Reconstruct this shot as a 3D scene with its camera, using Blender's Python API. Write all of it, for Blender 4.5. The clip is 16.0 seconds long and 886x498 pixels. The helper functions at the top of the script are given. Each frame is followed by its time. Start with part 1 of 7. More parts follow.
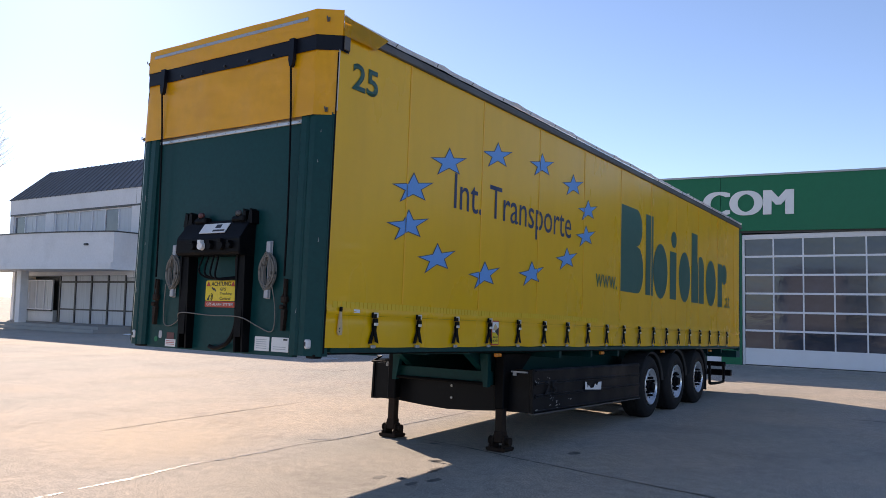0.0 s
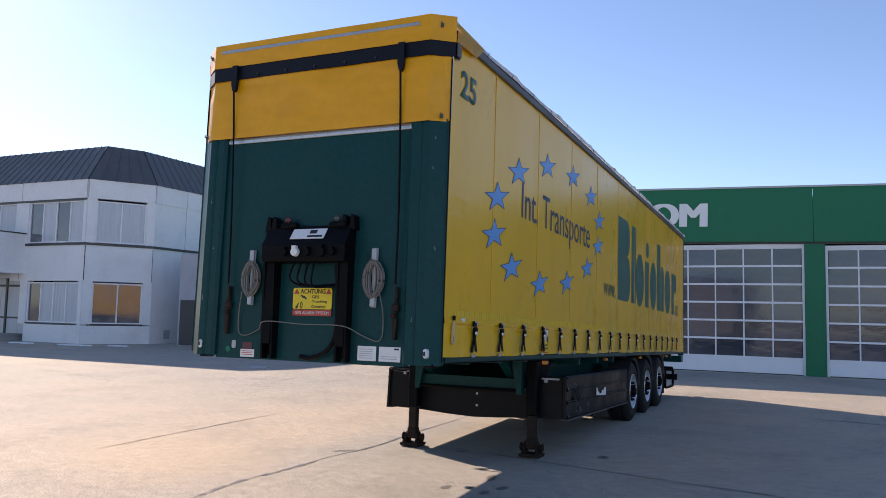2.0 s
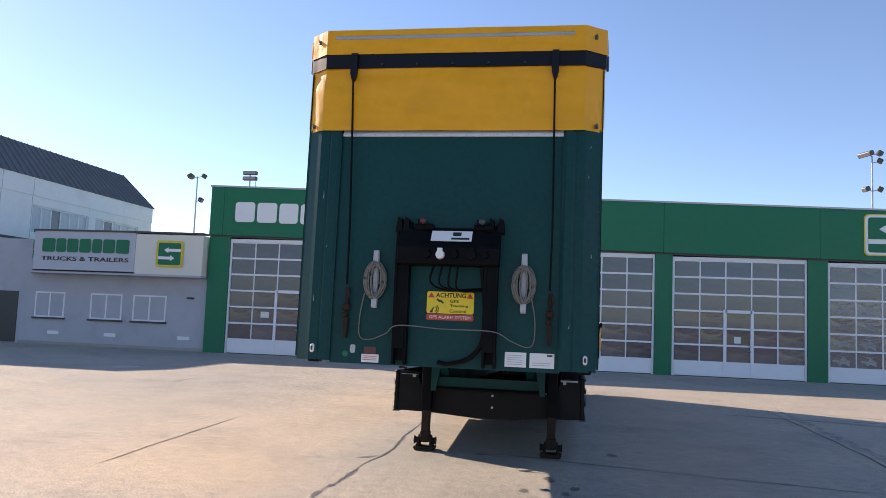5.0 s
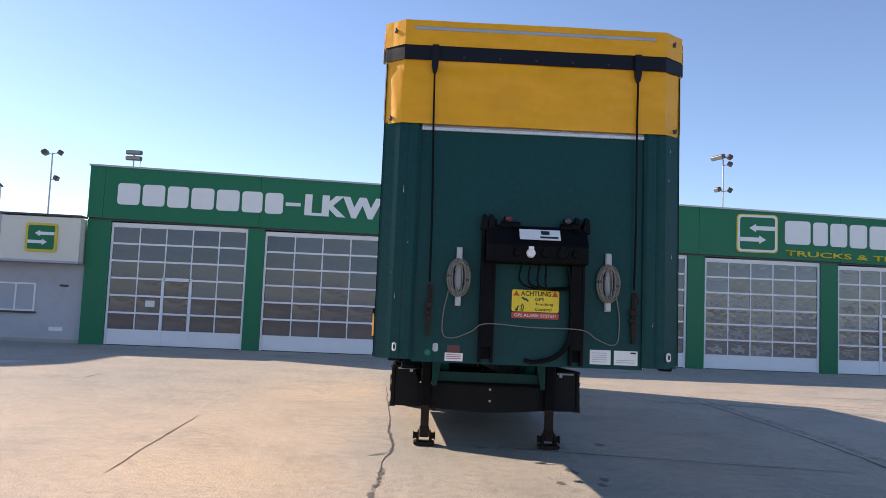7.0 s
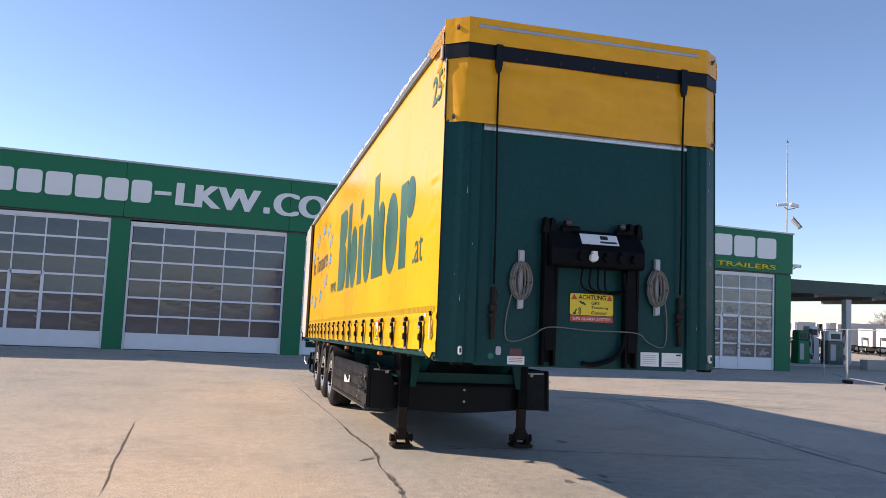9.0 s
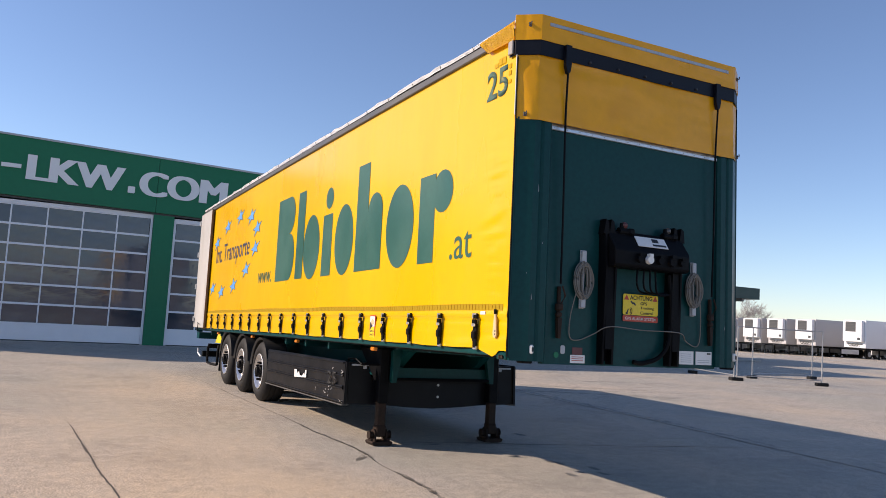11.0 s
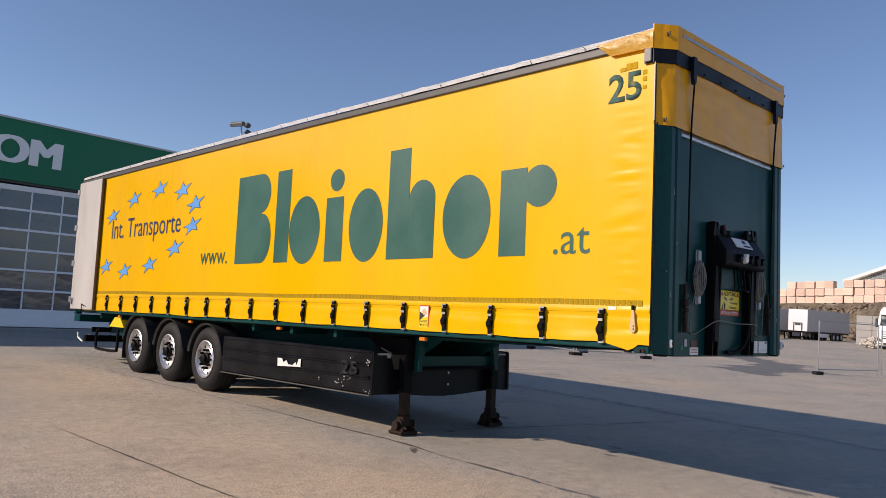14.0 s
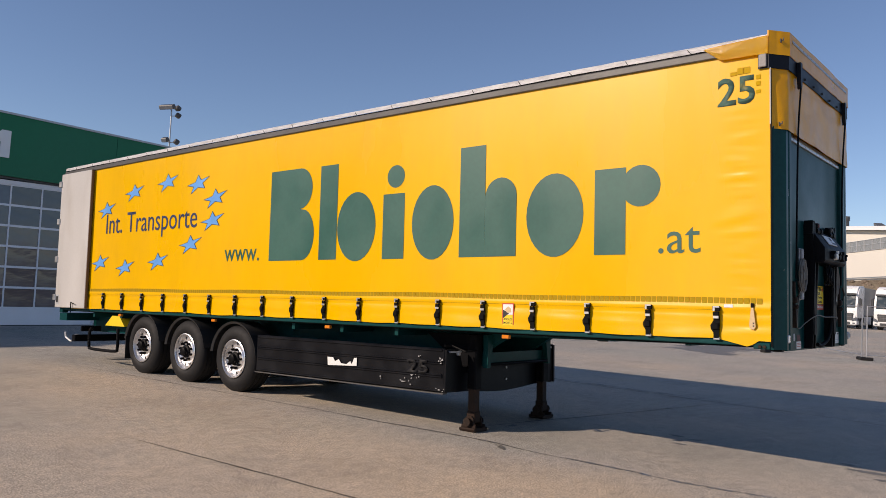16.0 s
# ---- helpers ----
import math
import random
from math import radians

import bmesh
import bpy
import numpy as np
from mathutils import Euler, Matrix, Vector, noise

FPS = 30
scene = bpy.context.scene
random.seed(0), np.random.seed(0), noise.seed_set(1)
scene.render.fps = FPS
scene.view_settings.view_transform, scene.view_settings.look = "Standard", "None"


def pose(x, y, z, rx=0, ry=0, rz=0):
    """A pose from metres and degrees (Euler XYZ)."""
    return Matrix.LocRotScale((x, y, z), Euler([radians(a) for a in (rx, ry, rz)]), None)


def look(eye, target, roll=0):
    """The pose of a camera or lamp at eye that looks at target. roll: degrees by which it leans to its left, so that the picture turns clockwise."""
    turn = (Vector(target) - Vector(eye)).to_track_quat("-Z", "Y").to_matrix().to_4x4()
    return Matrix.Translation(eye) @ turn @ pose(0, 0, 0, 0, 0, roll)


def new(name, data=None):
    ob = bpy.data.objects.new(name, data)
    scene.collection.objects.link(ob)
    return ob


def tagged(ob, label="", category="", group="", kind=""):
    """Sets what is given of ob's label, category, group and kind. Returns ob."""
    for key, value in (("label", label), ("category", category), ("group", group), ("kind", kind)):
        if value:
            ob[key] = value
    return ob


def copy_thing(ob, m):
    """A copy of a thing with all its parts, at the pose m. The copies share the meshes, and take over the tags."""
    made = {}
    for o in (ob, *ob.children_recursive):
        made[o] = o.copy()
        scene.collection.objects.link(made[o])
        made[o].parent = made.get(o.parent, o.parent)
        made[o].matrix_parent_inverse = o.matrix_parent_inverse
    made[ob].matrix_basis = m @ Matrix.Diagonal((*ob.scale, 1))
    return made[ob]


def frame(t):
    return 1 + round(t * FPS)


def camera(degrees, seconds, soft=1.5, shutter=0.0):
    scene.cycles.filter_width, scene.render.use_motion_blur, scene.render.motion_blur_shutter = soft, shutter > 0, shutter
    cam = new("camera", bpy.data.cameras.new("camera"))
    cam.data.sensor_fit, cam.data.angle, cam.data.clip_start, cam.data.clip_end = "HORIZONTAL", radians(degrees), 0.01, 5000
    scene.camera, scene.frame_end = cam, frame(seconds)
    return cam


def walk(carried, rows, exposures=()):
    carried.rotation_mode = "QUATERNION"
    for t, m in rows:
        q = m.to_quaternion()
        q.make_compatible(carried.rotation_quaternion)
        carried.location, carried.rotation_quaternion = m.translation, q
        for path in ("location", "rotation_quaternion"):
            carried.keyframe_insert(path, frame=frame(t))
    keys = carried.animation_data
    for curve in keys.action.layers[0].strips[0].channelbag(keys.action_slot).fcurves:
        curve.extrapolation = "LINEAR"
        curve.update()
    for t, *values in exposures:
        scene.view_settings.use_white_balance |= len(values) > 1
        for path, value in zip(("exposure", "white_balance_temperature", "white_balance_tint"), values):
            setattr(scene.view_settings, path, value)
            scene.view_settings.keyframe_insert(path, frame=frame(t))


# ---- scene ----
cam = camera(59.1, 16.0, 0.55)
PATH = [
    (0, (0.111, 0.095, 1.735), (-1.01, 1.745, 1.88), 1.2),
    (0.5, (-0.285, -0.196, 1.73), (-1.336, 1.499, 1.882), 1.2),
    (1, (-0.751, -0.413, 1.695), (-1.725, 1.327, 1.85), 1.2),
    (1.5, (-1.189, -0.664, 1.697), (-2.094, 1.112, 1.859), 1.3),
    (2, (-1.604, -0.875, 1.717), (-2.443, 0.932, 1.884), 1.3),
    (2.5, (-2.061, -1.052, 1.716), (-2.827, 0.787, 1.89), 1.4),
    (3, (-2.523, -1.264, 1.724), (-3.21, 0.606, 1.899), 1.6),
    (5.5, (-4.933, -1.74, 1.693), (-5.168, 0.239, 1.865), 2.3),
    (6, (-5.453, -1.764, 1.69), (-5.584, 0.224, 1.855), 2.3),
    (6.5, (-5.941, -1.754, 1.706), (-5.977, 0.239, 1.868), 2.4),
    (7, (-6.412, -1.777, 1.707), (-6.359, 0.216, 1.867), 2.4),
    (7.5, (-6.902, -1.747, 1.662), (-6.75, 0.24, 1.825), 2.4),
    (8, (-7.417, -1.674, 1.672), (-7.15, 0.301, 1.837), 2.5),
    (8.5, (-7.902, -1.581, 1.692), (-7.522, 0.375, 1.858), 2.6),
    (9, (-8.327, -1.398, 1.682), (-7.84, 0.534, 1.85), 2.7),
    (9.5, (-8.807, -1.241, 1.668), (-8.205, 0.659, 1.837), 2.8),
    (10, (-9.26, -1.034, 1.658), (-8.55, 0.829, 1.826), 3.0),
    (12.5, (-11.482, 0.29, 1.641), (-10.303, 1.898, 1.796), 3.9),
    (13, (-11.89, 0.637, 1.649), (-10.631, 2.184, 1.798), 3.8),
    (13.5, (-12.34, 0.939, 1.652), (-11.013, 2.428, 1.796), 3.8),
    (14, (-12.705, 1.255, 1.63), (-11.321, 2.692, 1.765), 3.8),
    (14.5, (-13.072, 1.607, 1.652), (-11.636, 2.993, 1.781), 3.7),
    (15, (-13.432, 1.957, 1.682), (-11.952, 3.297, 1.802), 3.4),
    (15.5, (-13.733, 2.351, 1.683), (-12.217, 3.65, 1.793), 3.1),
    (16, (-14.0, 2.663, 1.695), (-12.459, 3.933, 1.799), 2.8),
]
walk(cam, [(t, look(eye, target, roll)) for t, eye, target, roll in PATH],
     [(0.0, 0.56, 7600, 21), (3.0, 0.67, 7500, 21), (6.0, 0.73, 7550, 19), (7.5, 0.75, 7600, 19), (9.0, 0.63, 7450, 19.5), (12.5, 0.13, 7300, 20), (16.0, -0.15, 7450, 20)])

# ---- light ----
SUN_WAY = Vector((-1.75, 1.0, 1.02)).normalized()      # towards the sun
world = bpy.data.worlds.new("sky_world")
scene.world = world
world.use_nodes = True
wn = world.node_tree
sky = wn.nodes.new("ShaderNodeTexSky")
sky.sky_type = "NISHITA"
sky.sun_disc = False
sky.sun_elevation = math.asin(SUN_WAY.z)
sky.sun_rotation = math.atan2(SUN_WAY.x, SUN_WAY.y)
sky.air_density, sky.dust_density, sky.ozone_density = 0.85, 0.13, 4.9
wn.nodes["Background"].inputs["Strength"].default_value = 0.138
wn.links.new(sky.outputs[0], wn.nodes["Background"].inputs["Color"])
sun = new("sun", bpy.data.lights.new("sun", "SUN"))
sun.data.energy, sun.data.angle, sun.data.color = 4.3, radians(0.55), (1.0, 0.93, 0.82)
sun.matrix_world = look(SUN_WAY * 60, (0, 0, 0))


# ---- materials ----
def mat(name, color, rough=0.5, metal=0.0, vary=0.12, scale=3.0, fine=60.0, bump=0.0, bump_scale=80.0, dirt=None, dirt_amount=0.4, dirt_scale=1.5, spec=0.5, coat=0.0, island=0.0, stretch=(1, 1, 1), through_light=0.0, coat_rough=0.05):
    """A surface: colour with broad and fine variation, optional dirt blotches, roughness variation and relief."""
    m = bpy.data.materials.new(name)
    m.use_nodes = True
    t = m.node_tree
    b = t.nodes["Principled BSDF"]
    N, Lk = t.nodes.new, t.links.new
    co = N("ShaderNodeTexCoord")
    mp = N("ShaderNodeMapping")
    mp.inputs["Scale"].default_value = stretch
    Lk(co.outputs["Object"], mp.inputs[0])
    big = N("ShaderNodeTexNoise")
    big.inputs["Scale"].default_value, big.inputs["Detail"].default_value = scale, 6
    Lk(mp.outputs[0], big.inputs["Vector"])
    small = N("ShaderNodeTexNoise")
    small.inputs["Scale"].default_value, small.inputs["Detail"].default_value = fine, 3
    Lk(mp.outputs[0], small.inputs["Vector"])
    add = N("ShaderNodeMath")
    add.operation = "ADD"
    Lk(big.outputs["Fac"], add.inputs[0])
    Lk(small.outputs["Fac"], add.inputs[1])
    rng = N("ShaderNodeMapRange")
    rng.inputs["From Min"].default_value, rng.inputs["From Max"].default_value = 0.6, 1.4
    rng.inputs["To Min"].default_value, rng.inputs["To Max"].default_value = 1 - vary, 1 + vary
    Lk(add.outputs[0], rng.inputs["Value"])
    hsv = N("ShaderNodeHueSaturation")
    hsv.inputs["Color"].default_value = (*color, 1)
    Lk(rng.outputs[0], hsv.inputs["Value"])
    out = hsv.outputs[0]
    if dirt:
        blot = N("ShaderNodeTexNoise")
        blot.inputs["Scale"].default_value, blot.inputs["Detail"].default_value = dirt_scale, 8
        Lk(mp.outputs[0], blot.inputs["Vector"])
        r2 = N("ShaderNodeMapRange")
        r2.inputs["From Min"].default_value, r2.inputs["From Max"].default_value = 0.5, 0.75
        r2.inputs["To Min"].default_value, r2.inputs["To Max"].default_value = 0, dirt_amount
        Lk(blot.outputs["Fac"], r2.inputs["Value"])
        mix = N("ShaderNodeMix")
        mix.data_type = "RGBA"
        Lk(r2.outputs[0], mix.inputs["Factor"])
        Lk(out, mix.inputs["A"])
        mix.inputs["B"].default_value = (*dirt, 1)
        out = mix.outputs["Result"]
    if island:
        info = N("ShaderNodeObjectInfo")
        r3 = N("ShaderNodeMapRange")
        r3.inputs["To Min"].default_value, r3.inputs["To Max"].default_value = 1 - island, 1 + island
        Lk(info.outputs["Random"], r3.inputs["Value"])
        h2 = N("ShaderNodeHueSaturation")
        Lk(out, h2.inputs["Color"])
        Lk(r3.outputs[0], h2.inputs["Value"])
        out = h2.outputs[0]
    Lk(out, b.inputs["Base Color"])
    rr = N("ShaderNodeMapRange")
    rr.inputs["From Min"].default_value, rr.inputs["From Max"].default_value = 0.35, 0.65
    rr.inputs["To Min"].default_value, rr.inputs["To Max"].default_value = max(0.02, rough - 0.08), min(1, rough + 0.08)
    Lk(big.outputs["Fac"], rr.inputs["Value"])
    Lk(rr.outputs[0], b.inputs["Roughness"])
    b.inputs["Metallic"].default_value = metal
    b.inputs["Specular IOR Level"].default_value = spec
    b.inputs["Coat Weight"].default_value = coat
    b.inputs["Coat Roughness"].default_value = coat_rough
    if bump:
        bn = N("ShaderNodeTexNoise")
        bn.inputs["Scale"].default_value, bn.inputs["Detail"].default_value = bump_scale, 4
        Lk(mp.outputs[0], bn.inputs["Vector"])
        bp = N("ShaderNodeBump")
        bp.inputs["Strength"].default_value, bp.inputs["Distance"].default_value = bump, 0.02
        Lk(bn.outputs["Fac"], bp.inputs["Height"])
        Lk(bp.outputs[0], b.inputs["Normal"])
    if through_light:
        # thin cloth lets some light through
        tl, ms = N("ShaderNodeBsdfTranslucent"), N("ShaderNodeMixShader")
        Lk(out, tl.inputs["Color"])
        ms.inputs[0].default_value = through_light
        Lk(b.outputs[0], ms.inputs[1])
        Lk(tl.outputs[0], ms.inputs[2])
        Lk(ms.outputs[0], t.nodes["Material Output"].inputs["Surface"])
    return m


M = {}
M["yellow"] = mat("yellow_tarpaulin", (0.84, 0.455, 0.0), 0.30, vary=0.04, scale=0.8, fine=9, bump=0.10, bump_scale=3.5, dirt=(0.50, 0.24, 0.012), dirt_amount=0.20, dirt_scale=1.6, spec=0.32, coat=0.28, coat_rough=0.16, stretch=(1, 1, 0.3))
M["yellow_cap"] = mat("yellow_cap_tarpaulin", (0.82, 0.365, 0.001), 0.34, vary=0.07, scale=1.5, fine=14, bump=0.35, bump_scale=5, dirt=(0.55, 0.21, 0.004), dirt_amount=0.3, dirt_scale=3.5, spec=0.35, coat=0.1, coat_rough=0.12)
M["mark"] = mat("dark_yellow_marks", (0.40, 0.25, 0.01), 0.75, vary=0.15, spec=0.15)
M["yellow_seam"] = mat("paler_yellow_seam", (0.90, 0.46, 0.01), 0.35, vary=0.04)
M["yellow_tape"] = mat("darker_yellow_tape", (0.52, 0.30, 0.004), 0.7, vary=0.08, spec=0.15)
M["green"] = mat("dark_green_paint", (0.0012, 0.050, 0.051), 0.37, vary=0.2, scale=1.2, fine=25, dirt=(0.008, 0.052, 0.050), dirt_amount=0.3, dirt_scale=2.0, bump=0.04, bump_scale=12, spec=0.16)
M["green_print"] = mat("green_print", (0.022, 0.105, 0.082), 0.42, vary=0.12, scale=1.2, fine=20)
M["worn_print"] = mat("worn_green_print", (0.060, 0.125, 0.10), 0.6, vary=0.15, fine=20, dirt=(0.45, 0.32, 0.06), dirt_amount=0.5, dirt_scale=9.0, spec=0.2)
M["blue"] = mat("blue_star_print", (0.10, 0.33, 0.72), 0.45, vary=0.08)
M["navy"] = mat("navy_outline_print", (0.012, 0.03, 0.10), 0.45)
M["black"] = mat("black_steel", (0.0035, 0.0038, 0.005), 0.5, spec=0.09, vary=0.3, scale=4, fine=40, dirt=(0.026, 0.023, 0.02), dirt_amount=0.2, dirt_scale=3, bump=0.08, bump_scale=40)
M["band"] = mat("black_band_tarpaulin", (0.006, 0.0075, 0.013), 0.45, vary=0.3, spec=0.2)
M["band_grey"] = mat("worn_grey_band_end", (0.27, 0.255, 0.24), 0.6, vary=0.2, scale=12)
M["boxblack"] = mat("black_box_plastic", (0.0045, 0.005, 0.007), 0.42, spec=0.16, vary=0.25, scale=2, fine=50, dirt=(0.036, 0.038, 0.043), dirt_amount=0.28, dirt_scale=2.5, bump=0.05)
M["guard"] = mat("dull_black_mudguard_plastic", (0.030, 0.030, 0.031), 0.55, vary=0.3, spec=0.3)
M["rail"] = mat("worn_grey_rail", (0.075, 0.072, 0.07), 0.5, vary=0.3, scale=3, dirt=(0.16, 0.15, 0.13), dirt_amount=0.5, dirt_scale=4, stretch=(1, .3, 1))
M["roofwhite"] = mat("worn_white_roof", (0.90, 0.89, 0.88), 0.5, vary=0.06, scale=4, dirt=(0.40, 0.38, 0.36), dirt_amount=0.35, dirt_scale=9, stretch=(1, .6, 1))
M["alu"] = mat("brushed_aluminium", (0.62, 0.63, 0.64), 0.38, metal=0.85, vary=0.12)
M["chrome"] = mat("polished_alloy", (0.80, 0.80, 0.81), 0.30, metal=0.85, vary=0.1, dirt=(0.3, 0.28, 0.26), dirt_amount=0.4, dirt_scale=9)
M["rubber"] = mat("tyre_rubber", (0.009, 0.009, 0.010), 0.7, spec=0.3, vary=0.3, scale=5, dirt=(0.045, 0.041, 0.037), dirt_amount=0.22, dirt_scale=5, bump=0.1)
M["rust"] = mat("rusty_steel", (0.028, 0.016, 0.011), 0.75, vary=0.4, scale=8, spec=0.2, dirt=(0.02, 0.017, 0.015), dirt_amount=0.7, dirt_scale=9, bump=0.25)
M["legrust"] = mat("dark_rusted_steel", (0.030, 0.019, 0.014), 0.7, vary=0.4, scale=6, spec=0.2, dirt=(0.06, 0.030, 0.018), dirt_amount=0.45, dirt_scale=6, bump=0.2)
M["grey_plastic"] = mat("grey_plastic", (0.42, 0.44, 0.46), 0.45, vary=0.08)
M["cable"] = mat("grey_cable", (0.17, 0.16, 0.14), 0.55, vary=0.2)
M["white"] = mat("white_label", (0.78, 0.78, 0.76), 0.45, vary=0.05)
M["ink"] = mat("black_ink", (0.02, 0.02, 0.022), 0.5)
M["redlab"] = mat("red_label", (0.52, 0.06, 0.03), 0.45)
M["yellab"] = mat("yellow_label", (0.83, 0.60, 0.02), 0.4)
M["orange"] = mat("orange_lens", (0.75, 0.22, 0.02), 0.2)
M["dull_red"] = mat("faded_red_label", (0.12, 0.035, 0.035), 0.5)
M["pale_mark"] = mat("pale_yellow_marks", (0.80, 0.50, 0.02), 0.5, vary=0.06)
M["door_white"] = mat("dirty_white_panel", (0.52, 0.505, 0.485), 0.45, vary=0.08, scale=1.5, dirt=(0.36, 0.33, 0.29), dirt_amount=0.5, dirt_scale=2.2, stretch=(1, 1, .35))
M["bgreen"] = mat("green_facade_panel", (0.002, 0.170, 0.084), 0.42, vary=0.06, scale=0.5, fine=8, spec=0.25)
M["bgrey"] = mat("grey_render", (0.45, 0.46, 0.50), 0.8, vary=0.08, scale=0.5, fine=30, bump=0.1, dirt=(0.27, 0.27, 0.28), dirt_amount=0.3)
M["sign_grey"] = mat("pale_grey_sign_board", (0.47, 0.49, 0.54), 0.5, vary=0.04, scale=0.5)
M["cream"] = mat("cream_panel", (0.74, 0.71, 0.62), 0.6, vary=0.05, scale=0.6)
M["owhite"] = mat("weathered_white_cladding", (0.80, 0.80, 0.80), 0.6, vary=0.06, scale=0.5, fine=10, dirt=(0.48, 0.48, 0.47), dirt_amount=0.35, dirt_scale=0.7)
M["slate"] = mat("grey_standing_seam", (0.115, 0.118, 0.122), 0.5, metal=0.2, vary=0.2, scale=1.0, dirt=(0.2, 0.2, 0.2), dirt_amount=0.3)
M["frame_white"] = mat("white_frame", (0.82, 0.83, 0.86), 0.4, vary=0.04)
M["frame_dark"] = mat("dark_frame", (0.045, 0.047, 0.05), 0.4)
M["sign_white"] = mat("white_sign_letters", (0.82, 0.83, 0.82), 0.4, vary=0.03)
M["sign_yellow"] = mat("yellow_sign_letters", (0.72, 0.55, 0.03), 0.4)
M["pane"] = mat("gate_pane", (0.055, 0.066, 0.092), 0.08, vary=0.22, scale=0.9, fine=3, bump=0.45, bump_scale=1.6, spec=0.8, island=0.25)
M["pane_wavy"] = mat("buckled_gate_pane", (0.085, 0.098, 0.125), 0.08, vary=0.15, scale=1.2, fine=4, bump=0.5, bump_scale=2.6, spec=0.9, island=0.3)
# pale colour for the highlights painted on the buckled panes
M["film"] = mat("buckled_pale_film", (0.24, 0.24, 0.24), 0.3, vary=0.55, scale=5, fine=18, bump=0.8, bump_scale=9, spec=0.6, island=0.35)
M["glass"] = mat("window_glass", (0.11, 0.12, 0.135), 0.03, vary=0.2, scale=0.6, fine=2, bump=0.05, bump_scale=0.7, spec=0.9, island=0.3)
M["curtain"] = mat("window_blind", (0.50, 0.53, 0.57), 0.35, vary=0.15, scale=2, fine=10, stretch=(5, 5, .2), spec=0.7)
M["snow"] = mat("old_snow", (0.82, 0.84, 0.87), 0.7, vary=0.08, bump=0.3, bump_scale=15)
M["edge_brown"] = mat("dirty_brown_door_edge", (0.10, 0.065, 0.045), 0.6, vary=0.25)
M["canopy"] = mat("dark_green_canopy", (0.012, 0.055, 0.045), 0.45, vary=0.1)
M["steel"] = mat("galvanised_steel", (0.42, 0.43, 0.44), 0.45, metal=0.7, vary=0.15, scale=5)
M["concrete"] = mat("grey_concrete", (0.36, 0.35, 0.33), 0.85, vary=0.15, scale=1.5, bump=0.2)
M["reefer"] = mat("white_trailer_side", (0.74, 0.75, 0.77), 0.35, vary=0.05, scale=0.3)
M["reefer_dull"] = mat("dull_white_trailer_side", (0.46, 0.445, 0.44), 0.45, vary=0.06, scale=0.3)
M["reefer_dark"] = mat("dull_grey_trailer_side", (0.20, 0.21, 0.22), 0.5, vary=0.08, scale=0.3)
M["reefer_grey"] = mat("pale_grey_trailer_side", (0.42, 0.43, 0.45), 0.4, vary=0.06, scale=0.3)
M["pallet"] = mat("stacked_brick_pallets", (0.78, 0.56, 0.45), 0.8, vary=0.10, scale=0.8, fine=4, island=0.18)
M["wrap"] = mat("brown_pallet_band", (0.40, 0.25, 0.18), 0.8)
M["stone"] = mat("rough_bank_stone", (0.15, 0.115, 0.085), 0.9, vary=0.5, scale=1.0, fine=4, bump=0.6, bump_scale=3, island=0.3)
M["brick_red"] = mat("dark_red_stacked_bricks", (0.34, 0.20, 0.17), 0.85, vary=0.2, scale=0.8, fine=4, island=0.18)
M["screen"] = mat("dark_windscreen", (0.035, 0.05, 0.056), 0.06, vary=0.1, spec=0.5)
M["tan"] = mat("tan_webbing", (0.62, 0.45, 0.25), 0.7, vary=0.12)
M["post_grey"] = mat("light_grey_column_paint", (0.55, 0.54, 0.52), 0.6, vary=0.08)
M["soffit"] = mat("brown_grey_soffit", (0.27, 0.245, 0.22), 0.8, vary=0.15)
M["woods"] = mat("hazy_leafless_woods", (0.26, 0.235, 0.22), 0.95, vary=0.4, scale=0.3, fine=2)
M["dull_scuff"] = mat("dull_grey_scuff", (0.30, 0.30, 0.30), 0.6)
M["hall_cream"] = mat("cream_hall_wall", (0.72, 0.68, 0.60), 0.8, vary=0.05, scale=0.1)
M["truck_white"] = mat("white_truck_paint", (0.80, 0.80, 0.79), 0.3, vary=0.05)
M["hall_pane"] = mat("dull_hall_glazing", (0.24, 0.25, 0.25), 0.3, vary=0.15, scale=0.5)
M["rubble"] = mat("pale_rubble", (0.46, 0.42, 0.37), 0.9, vary=0.4, scale=1.5, bump=0.4, island=0.25)
M["yellow_paint"] = mat("yellow_trailer_paint", (0.78, 0.50, 0.02), 0.4, vary=0.05)
M["bark"] = mat("grey_bark", (0.24, 0.215, 0.19), 0.9, vary=0.3)
# bark of the farthest trees, with the distance haze mixed into its colour
M["haze_bark"] = mat("pale_hazy_bark", (0.40, 0.375, 0.36), 0.95, vary=0.2)
M["birch"] = mat("pale_birch_bark", (0.66, 0.64, 0.60), 0.9, vary=0.3)
M["bank"] = mat("brushwood_bank", (0.15, 0.12, 0.085), 0.95, vary=0.6, scale=0.8, fine=3, bump=1.0, bump_scale=2)


